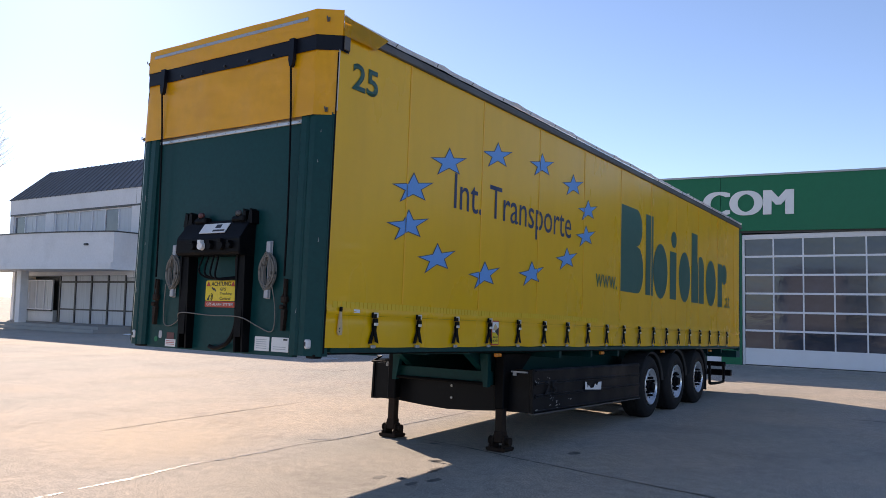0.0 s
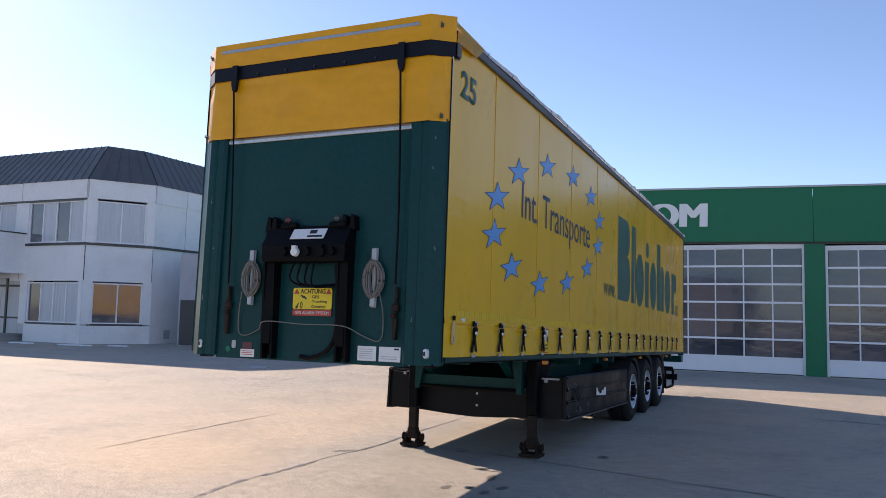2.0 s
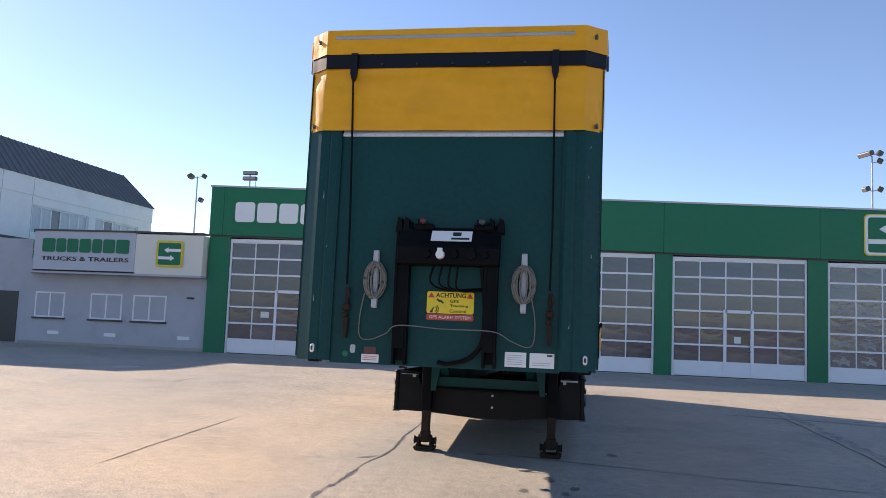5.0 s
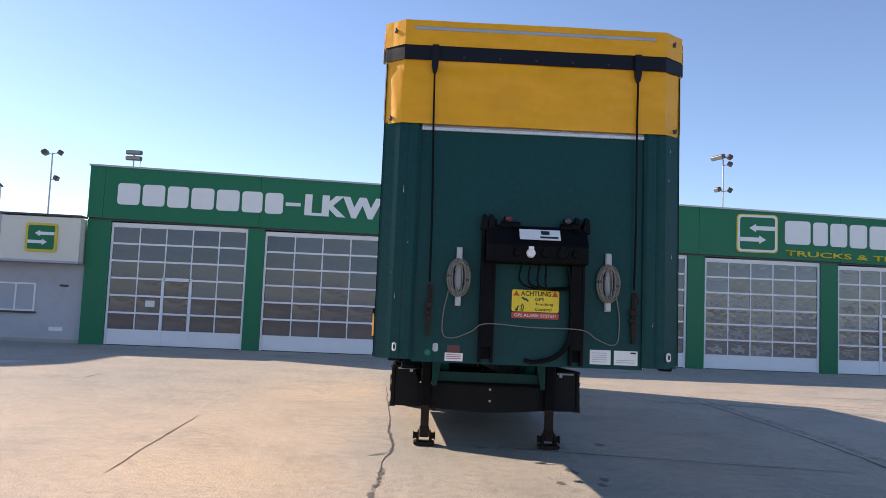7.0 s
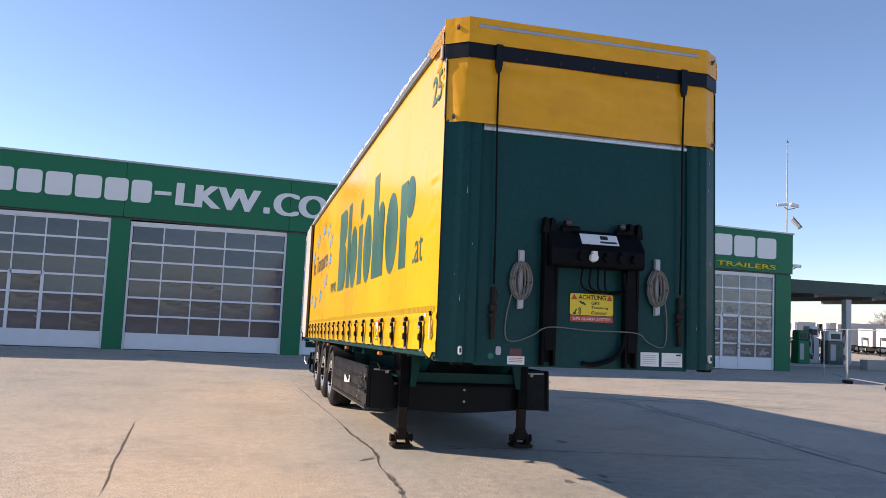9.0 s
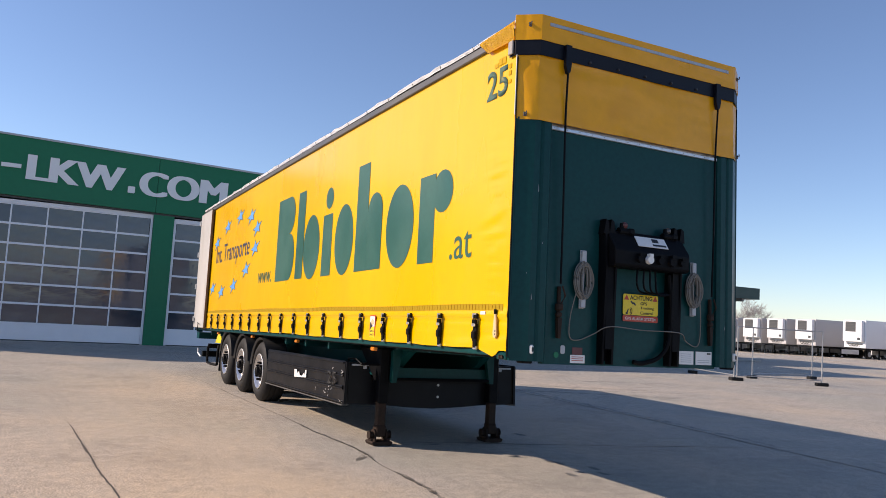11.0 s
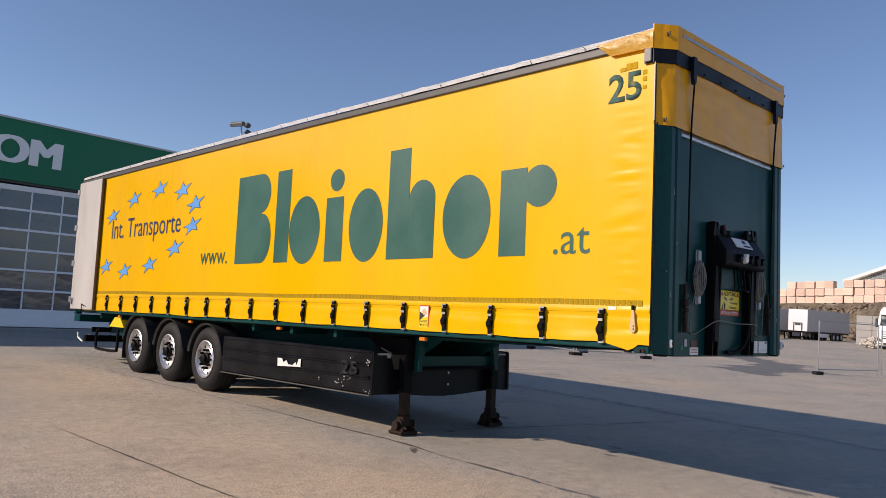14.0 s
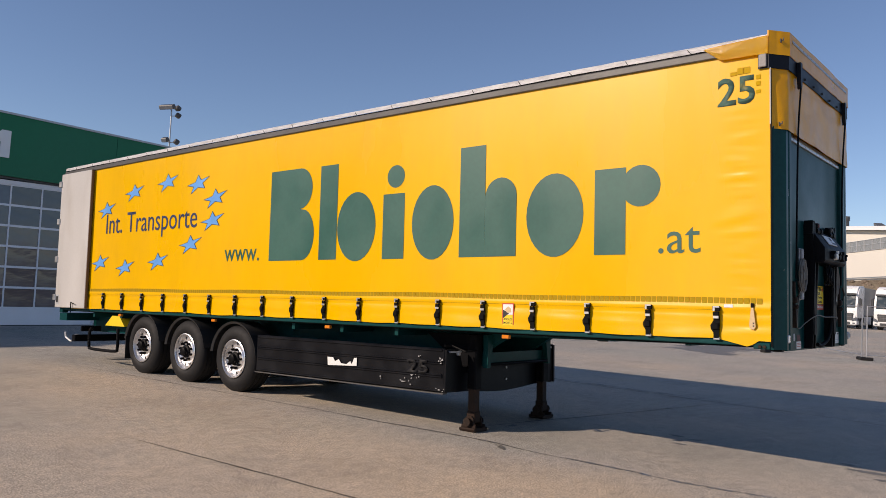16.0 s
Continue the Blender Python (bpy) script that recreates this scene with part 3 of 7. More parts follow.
def signs():
    y = WALL_Y - 0.10
    s = empty("facade_sign", Matrix(), "raised white sign on the green fascia", "sign")
    xs = [-17.70, -16.79, -15.88, -15.01, -14.08, -13.15, -12.30, -11.54]
    block_letters(s, "sign_white", [(p + 0.02, q - 0.08) for p, q in zip(xs, xs[1:])], 5.15, 5.94, y)
    part("dash", box(-11.52, -10.97, y - 0.05, y, 5.49 * fall(-11), 5.62 * fall(-11)), "sign_white", s)
    tilt = Matrix.Rotation(-0.019, 4, "Z")
    words("letters", "LKW", "sign_white", s, facing("-y", -10.83, y, 5.17 * fall(-10.8)) @ tilt, 2.74, 0.79, 0.025, 0.0, heavy=0.14)
    part("dot", prism(bmesh.new(), rounded(0.22, 0.22, 0.03, 3, -7.72, 5.17 * fall(-7.7) + 0.11), "y", y, y - 0.05), "sign_white", s)
    words("letters", "COM", "sign_white", s, facing("-y", -7.50, y, 5.15 * fall(-7.5)) @ tilt, 2.76, 0.82, 0.025, 0.0, heavy=0.14)
    s2 = empty("emblem_sign", Matrix(), "white and yellow framed emblem with two arrows and lettering", "sign")
    emblem(s2, 5.33, 6.90, 4.40, 5.84, y)
    xs = [7.15, 8.22, 8.88, 9.62, 10.38, 11.32, 12.42, 13.44]
    block_letters(s2, "sign_white", [(p + 0.02, q - 0.08) for p, q in zip(xs, xs[1:])], 5.24, 6.21, y)
    words("letters", "TRUCKS & TRAILERS", "sign_yellow", s2, facing("-y", 7.18, y, 4.34) @ tilt, 6.17, 0.205, 0.03, 0.02)


def emblem(s, x0, x1, z0, z1, y, plate=None):
    w, h, cx, cz = x1 - x0, z1 - z0, (x0 + x1) / 2, (z0 + z1) / 2
    part("border", prism(bmesh.new(), rounded(w, h, 0.1 * w, 4, cx, cz), "y", y, y - 0.03), "sign_yellow", s, "yellow border")
    part("outline", prism(bmesh.new(), rounded(w * 0.95, h * 0.95, 0.09 * w, 4, cx, cz), "y", y - 0.031, y - 0.04), "sign_white" if not plate else plate, s)
    part("field", prism(bmesh.new(), rounded(w * 0.84, h * 0.84, 0.06 * w, 4, cx, cz), "y", y - 0.041, y - 0.05), "bgreen", s)
    for side, dz in ((1, 0.14), (-1, -0.16)):
        zc, t, hd = cz + dz * h, 0.055 * h, 0.11 * h
        e0, tip, neck = cx + side * 0.42 * w, cx - side * 0.2 * w, cx - side * 0.04 * w
        pts = [(e0, zc - t), (neck, zc - t), (neck, zc - hd), (tip, zc), (neck, zc + hd), (neck, zc + t), (e0, zc + t)]
        part("arrow", prism(bmesh.new(), pts, "y", y - 0.051, y - 0.06), "sign_white", s)


signs()


# ---- windows ----
def window(parent, matrix, w, h, lights=2, blind=0.6, sill=True, frame_mat="frame_white"):
    """A window in its own local plane: x along the wall, y into the wall, z up from its lower left corner."""
    g = new("window")
    g.parent, g.matrix_basis = parent, matrix
    f = 0.06
    bm = bmesh.new()
    bx(bm, 0, f, -0.01, 0.09, 0, h)
    bx(bm, w - f, w, -0.01, 0.09, 0, h)
    bx(bm, f, w - f, -0.01, 0.09, 0, f)
    bx(bm, f, w - f, -0.01, 0.09, h - f, h)
    lw = (w - f) / lights
    for k in range(1, lights):
        bx(bm, k * lw, k * lw + f, -0.01, 0.09, f, h - f)
    part("window_frame", bm, frame_mat, g)
    for k in range(lights):
        x0, x1 = f + k * lw + 0.002, (k + 1) * lw - 0.002
        drawn = random.random() < blind
        part("pane", box(x0, x1, 0.035, 0.045, f, h - f), "curtain" if drawn else "glass", g)
    if sill:
        part("sill", box(-0.06, w + 0.06, -0.09, 0.02, -0.07, -0.004, bevel=0.01), "frame_dark", g)
    return g


# ---- grey annex ----
def annex():
    a = empty("grey_annex", Matrix(), "low grey rendered annex with small windows", "building")
    y = 27.35
    part("wall", box(-28.34, -18.78, y, y + 0.3, 0, 4.3), "bgrey", a)
    part("end_wall", box(-28.34, -28.04, y + 0.3, 40, 0, 3.895), "bgrey", a)
    part("roof", box(-28.34, -18.78, y + 0.3, 40, 3.9, 4.1), "concrete", a)
    part("plinth", box(-27.0, -18.78, y - 0.03, y, 0, 0.12), "concrete", a)
    for x0, x1 in ((-26.32, -24.98), (-23.82, -22.42), (-21.94, -20.50)):
        m = Matrix.Translation((x0, y - 0.02, 1.10))
        window(a, m, x1 - x0, 1.04, 2, 0.7)
        part("vent", box((x0 + x1) / 2 + (0.0 if x0 < -22 else 1.3), (x0 + x1) / 2 + (0.5 if x0 < -22 else 1.8), y - 0.03, y, 0.42, 0.56), "frame_white", a)
    part("door", box(-28.22, -27.12, y - 0.04, y + 0.02, 0.03, 2.12, bevel=0.01), "frame_dark", a, "dark green entrance door")
    part("lamp", box(-19.62, -19.32, y - 0.1, y, 2.05, 2.12, bevel=0.02), "frame_dark", a)
    s = empty("canopy_sign", Matrix(), "grey sign board with green shapes and lettering over the windows", "sign")
    z0, z1 = 3.02, 4.57
    part("board", prism(bmesh.new(), [(-25.98, z0), (-21.55, z0), (-21.55, z1), (-25.98, z1)], "y", 26.55, y), "sign_grey", s)
    part("cream_board", prism(bmesh.new(), [(-21.54, 26.56), (-18.82, 26.80), (-18.82, 27.34), (-21.54, 27.34)], "z", z0 - 0.06, z1 - 0.04), "cream", s, "cream coloured end panel")
    part("cap", prism(bmesh.new(), [(-26.65, 27.33), (-26.01, 26.5), (-21.55, 26.5), (-18.80, 26.74), (-18.80, 27.33)], "z", z1 + 0.004, z1 + 0.07), "frame_dark", s)
    part("sill", prism(bmesh.new(), [(-26.62, 27.33), (-26.0, 26.52), (-21.55, 26.52), (-18.80, 26.76), (-18.80, 27.33)], "z", z0 - 0.14, z0 - 0.065), "bgrey", s)
    # slanting end panel with a green mark
    part("end_panel", prism(bmesh.new(), [(-25.982, 26.551), (-25.982, 27.345), (-26.60, 27.345)], "z", z0, z1), "sign_grey", s)
    m = Matrix.Translation((-25.99, 26.56, 3.80)) @ Matrix.Rotation(math.atan2(0.794, -0.618), 4, "Z")
    part("end_mark", bx(bx(bmesh.new(), 0.3, 0.75, -0.002, 0.03, -0.3, 0.0), 0.3, 0.75, -0.002, 0.03, 0.06, 0.4), "bgreen", s, "", m)
    xs = [-25.62, -25.0, -24.52, -23.98, -23.42, -22.95, -22.38, -21.76]
    block_letters(s, "bgreen", [(p + 0.02, q - 0.05) for p, q in zip(xs, xs[1:])], 3.73, 4.28, 26.549, 0.08, 0.03, lambda x: 1)
    words("letters", "TRUCKS & TRAILERS", "frame_dark", s, facing("-y", -25.62, 26.549, 3.39), 3.82, 0.165, 0.02, 0.01)
    e = empty("emblem_board", pose(-20.12, 26.655, 3.76, 0, 0, 5.0), "yellow bordered green emblem with two arrows", "sign")
    emblem(e, -0.54, 0.54, -0.50, 0.53, 0.0, "sign_yellow")


annex()


# ---- office block ----
def office():
    o = empty("office_building", Matrix.Translation((-0.15, -0.1, 0)) @ Matrix.Diagonal((1, 1, 1.045, 1)), "white clad two-storey office with a dark mansard roof", "building")
    cor = [(-48.8, 24.9), (-31.6, 24.9), (-29.9, 27.4), (-29.9, 42.2)]
    H = 7.30

    def run(i):
        p, q = Vector((*cor[i], 0)), Vector((*cor[i + 1], 0))
        d = (q - p).normalized()
        m = Matrix(((d.x, -d.y, 0, p.x), (d.y, d.x, 0, p.y), (0, 0, 1, 0), (0, 0, 0, 1)))
        return m, (q - p).length

    def band(i, z0, z1, thick, name, material, a=0.0, b=None, lab=""):
        m, ln = run(i)
        part(name, box(a, ln if b is None else b, -thick, 0.3, z0, z1), material, o, lab, m)

    # fascia, spandrel and plinth bands
    for i in range(3):
        band(i, 6.46, H, 0.06, "fascia", "owhite")
        band(i, 4.36, 4.47, 0.05, "sill_band", "frame_dark")
    for i in (1, 2):
        band(i, 2.76, 4.36, 0.0, "spandrel", "owhite")
    band(0, 2.76, 4.36, 0.0, "spandrel", "owhite", 12.2)
    for i, a, b in ((0, 13.4, None), (1, 0, None), (2, 0, 2.0)):
        band(i, 0.0, 0.80, 0.02, "plinth_wall", "owhite", a, b)
    # upper windows between pillars
    m, ln = run(0)
    for x0, x1, n in ((0.4, 4.0, 3), (4.9, 12.4, 6), (13.3, 17.0, 4)):
        window(o, m @ Matrix.Translation((x0, 0.06, 4.49)), x1 - x0, 1.88, n, 0.75, False)
    for x0, x1 in ((0, 0.4), (4.0, 4.9), (12.4, 13.3), (17.0, ln)):
        part("pillar", box(x0, x1, -0.03, 0.3, 4.47, 6.46), "owhite", o, "", m)
    part("blind_box", box(0.0, ln, -0.05, 0.1, 6.37, 6.46), "frame_dark", o, "", m)
    # ground floor: window pair, glazed entrance behind columns
    window(o, m @ Matrix.Translation((13.5, 0.06, 0.88)), 3.45, 1.82, 4, 0.6, True)
    part("pillar", box(13.0, 13.5, -0.03, 0.3, 0.80, 2.76), "owhite", o, "", m)
    part("pillar", box(16.95, ln, -0.03, 0.3, 0.80, 2.76), "owhite", o, "", m)
    window(o, m @ Matrix.Translation((0.3, 1.2, 0.95)), 2.7, 1.74, 3, 0.7, True)
    part("entrance_wall", box(0.2, 3.1, 1.25, 1.5, 0.2, 0.92), "owhite", o, "", m)
    bm = bmesh.new()
    for k in range(6):
        bx(bm, 4.6 + k * 1.6, 4.72 + k * 1.6, 0.7, 0.82, 0.3, 3.08)
    bx(bm, 4.6, 12.75, 0.71, 0.81, 1.0, 1.08)
    bx(bm, 4.6, 12.75, 0.71, 0.81, 2.5, 2.6)
    part("entrance_frame", bm, "frame_dark", o, "dark entrance framing", m)
    for k in range(5):
        part("entrance_pane", box(4.73 + k * 1.6, 6.19 + k * 1.6, 0.75, 0.77, 0.3, 3.08), "curtain", o, "", m)
    part("entrance_back", box(0, 13.0, 1.6, 1.8, 0.2, 3.08), "frame_dark", o, "", m)
    for x in (0.2, 4.2):
        part("column", box(x, x + 0.45, -1.6, -1.15, 0.0, 3.08, bevel=0.02), "owhite", o, "", m)
    part("step", box(-0.5, 12.9, -2.2, 0.7, 0, 0.16), "concrete", o, "", m)
    part("step", box(-0.3, 12.7, -1.8, 0.7, 0.161, 0.30), "concrete", o, "", m)
    # curved balcony over the entrance
    pts = []
    for k in range(25):
        u = k / 24
        pts.append((-1.0 + 14.2 * u, -2.75 + 1.25 * max(0.0, (u - 0.45) / 0.55) ** 2))
    bm = prism(bmesh.new(), pts + [(13.2, 0), (-1.0, 0)], "z", 3.42, 4.90)
    bmesh.ops.transform(bm, matrix=Matrix(), verts=bm.verts)
    part("balcony", bm, "owhite", o, "white balcony parapet over the entrance", m)
    bm = prism(bmesh.new(), [(x, y - 0.05) for x, y in pts] + [(13.25, 0), (-1.05, 0)], "z", 4.904, 4.96)
    part("balcony_cap", bm, "frame_dark", o, "", m)
    bm = prism(bmesh.new(), [(x, y - 0.12) for x, y in pts] + [(13.3, 0), (-1.1, 0)], "z", 3.08, 3.416)
    part("canopy_edge", bm, "owhite", o, "", m)
    part("camera_lamp", box(11.4, 11.7, -2.05, -1.85, 4.25, 4.35, bevel=0.03), "frame_dark", o, "", m)
    # chamfered corner
    m, ln = run(1)
    for z, hh in ((0.88, 1.82), (4.49, 1.88)):
        window(o, m @ Matrix.Translation((0.42, 0.06, z)), 2.2, hh, 2, 0.0 if z < 3 else 1.0, z < 3)
        part("pillar", box(0.0, 0.42, -0.03, 0.3, z - 0.02, z + hh + 0.09), "owhite", o, "", m)
        part("pillar", box(2.62, ln, -0.03, 0.3, z - 0.02, z + hh + 0.09), "owhite", o, "", m)
    # flank
    m, ln = run(2)
    for x0, x1, n in ((4.2, 8.6, 6), (9.2, 13.4, 5)):
        window(o, m @ Matrix.Translation((x0, 0.06, 4.75)), x1 - x0, 1.3, n, 0.7, False)
    part("pillar", box(0, 4.2, -0.02, 0.3, 4.47, 6.46), "owhite", o, "", m)
    part("pillar", box(8.6, 9.2, -0.026, 0.3, 4.47, 6.46), "owhite", o, "", m)
    part("pillar", box(13.4, ln, -0.02, 0.3, 4.47, 6.46), "owhite", o, "", m)
    part("low_band", box(4.2, 13.4, -0.02, 0.3, 4.47, 4.75), "owhite", o, "", m)
    part("upper_band", box(4.2, 13.4, -0.02, 0.3, 6.05, 6.46), "owhite", o, "", m)
    part("flank_wall", box(0, 2.1, -0.01, 0.3, 0.80, 2.76), "owhite", o, "", m)
    # dark joints between the wall panels
    for i, xs in ((0, (12.8, 17.2)), (1, (0.02, 3.0)), (2, (2.05, 4.15))):
        mm, ll = run(i)
        for x in xs:
            part("panel_joint", box(x - 0.012, x + 0.012, -0.004, 0.0, 2.80, 4.34), "frame_dark", o, "", mm)
            part("panel_joint", box(x - 0.012, x + 0.012, -0.064, -0.06, 6.47, 7.28), "concrete", o, "", mm)
    for x in (2.05, 4.15):
        part("panel_joint", box(x - 0.012, x + 0.012, -0.024, -0.02, 4.48, 6.45), "concrete", o, "", m)
    part("vent_grille", box(0.9, 1.3, -0.03, -0.005, 0.2, 0.62), "grey_plastic", o, "", m)
    # mansard roof with standing seams
    inner = [(-47.2, 26.4), (-32.2, 26.4), (-31.4, 27.9), (-31.4, 41.2)]
    outer = [(-48.9, 24.8), (-31.55, 24.8), (-29.8, 27.36), (-29.8, 42.3)]
    bm = bmesh.new()
    for i in range(3):
        a, b, c, d = outer[i], outer[i + 1], inner[i + 1], inner[i]
        bm.faces.new([bm.verts.new((*a, H)), bm.verts.new((*b, H)), bm.verts.new((*c, 9.12)), bm.verts.new((*d, 9.12))])
    bm.faces.new([bm.verts.new((x, y, 9.12)) for x, y in inner + [(-46.9, 41.2)]])
    bm.faces.new([bm.verts.new(p) for p in ((-48.9, 24.8, H), (-47.2, 26.4, 9.12), (-46.9, 41.2, 9.12), (-48.9, 42.3, H))])
    bm.faces.new([bm.verts.new(p) for p in ((-29.8, 42.3, H), (-31.4, 41.2, 9.12), (-46.9, 41.2, 9.12), (-48.9, 42.3, H))])
    roof = part("roof", bm, "slate", o, "dark standing seam mansard roof")
    for i, n in ((0, 34), (1, 5), (2, 30)):
        for k in range(n + 1):
            u = k / n
            p = Vector((*outer[i], H)).lerp(Vector((*outer[i + 1], H)), u)
            q = Vector((*inner[i], 9.12)).lerp(Vector((*inner[i + 1], 9.12)), u)
            part("seam", tube(bmesh.new(), [p, q], 0.035, 4), "slate", roof)
    bm = bmesh.new()
    for k in range(60):
        x = -46.5 + k * 0.16
        r = 0.06 + 0.07 * random.random()
        bmesh.ops.create_icosphere(bm, subdivisions=1, radius=1, matrix=Matrix.Translation((x, 24.98 + 0.1 * random.random(), H * 1.045 + 0.05)) @ Matrix.Diagonal((0.2, 0.13, r, 1)))
    tagged(part("snow", bm, "snow", None, smooth=True), "strip of old snow along the office gutter", "snow", kind="stuff")
    # back and inner mass
    part("core", box(-48.5, -30.3, 27.75, 41.9, 0.0, H - 0.1), "owhite", o)
    part("end_wall", box(-48.8, -48.5, 25.2, 42.2, 0, H - 0.02), "owhite", o)
    part("floor_slab", box(-48.4, -32.5, 25.3, 27.7, 2.9, 4.3), "owhite", o)


office()


# ---- the trailer ----
PITCH = 1.7
TR = empty("semi_trailer", pose(-5.505, 4.80, 1.33, -PITCH, 0, 0), "yellow and dark green curtain-sided semi-trailer parked on its landing legs", "trailer")
HW, LEN = 1.28, 13.62


def bow(y, z):
    """The body's slight upward camber."""
    u = min(1.0, max(0.0, y / 13.6))
    return (0.012 + 0.014 * z / 2.7) * 4 * u * (1 - u)


def ground_z(y):
    """The yard's height in the trailer's own frame, at its length y."""
    return (-(1.33 - y * math.sin(radians(PITCH)))) / math.cos(radians(PITCH))


def curtain(side):
    """A tarpaulin with taut folds: straps pull it in along the hem, the front edge puckers."""
    s = 1 if side == "+x" else -1
    nz, ny = 96, 260
    bm = bmesh.new()
    y0, y1, z0, z1 = 0.004, 13.45, 0.048, 2.70
    grid = []
    for i in range(ny + 1):
        y = y0 + (y1 - y0) * i / ny
        col = []
        for j in range(nz + 1):
            z = z0 + (z1 - z0) * j / nz
            k = (y - (0.48 if s < 0 else 0.60)) / (0.668 if s < 0 else 0.652)
            sag = (0.5 - 0.5 * math.cos(2 * math.pi * k)) * (0.35 if y < 0.52 else 1)
            hem = max(0.0, 1 - (z - 0.04) / 0.30)
            out = 0.020 * hem * sag + 0.0020 * noise.noise((y * 0.55, z * 1.3, 3.1 * s)) + 0.0006 * noise.noise((y * 2.2, z * 1.1, 7.3 * s))
            out += 0.012 * math.exp(-((z - 0.335) / 0.03) ** 2) - 0.009 * math.exp(-((z - 0.295) / 0.02) ** 2)
            # horizontal creases where the cloth is pulled round the front post
            reach = max(0.0, min(1.0, (y - 0.05) * 5)) * max(0.0, 1 - y / (0.42 + 0.22 * noise.noise((3.3, z * 5.0, s))))
            if z < 2.25:
                out += 0.034 * reach * (abs(noise.noise((y * 1.1 + 4.0, z * 21.0 + 1.6 * y, 1.7 * s))) - 0.15) * (1 if s < 0 else 0.5) * min(1.0, (2.25 - z) * 3)
            # slack folds along the hem
            out += 0.013 * max(0.0, 1 - abs(z - 0.18) / 0.13) * noise.noise((y * 0.7 + 2.0 * s, z * 13.0 + 0.5 * math.sin(1.3 * y), 5.0 * s))
            # welded seams between the cloth widths
            out += 0.0009 * math.exp(-(((y - 0.35) % 1.33 - 0.66) / 0.03) ** 2)
            low = 0.018 * noise.noise((y * 0.9, 3.0, s)) - 0.004 * sag if j == 0 else 0.0
            if j == 0 and s < 0:
                low -= 0.062 * max(0.0, 1 - abs(y - 0.18) / (0.05 if y < 0.18 else 0.32))
            col.append(bm.verts.new((s * (HW + out), y, z + low + bow(y, z))))
        grid.append(col)
    for a, b in zip(grid, grid[1:]):
        for j in range(nz):
            bm.faces.new((a[j], a[j + 1], b[j + 1], b[j]))
    inner = bmesh.ops.duplicate(bm, geom=bm.verts[:] + bm.edges[:] + bm.faces[:])["geom"]
    bmesh.ops.translate(bm, vec=(-s * 0.005, 0, 0), verts=[g for g in inner if isinstance(g, bmesh.types.BMVert)])
    return part("side_curtain", bm, "yellow", TR, "yellow tarpaulin side curtain with printed lettering and stars", smooth=True)


def flat(name, outlines, material, parent, side, lift=0.0036, depth=0.0005):
    """Printed shapes on a side: outlines in (y, z)."""
    s = 1 if side == "+x" else -1
    bm = bmesh.new()
    for o in outlines:
        prism(bm, o, "x", s * (HW + lift), s * (HW + lift + depth))
    return part(name, bm, material, parent)


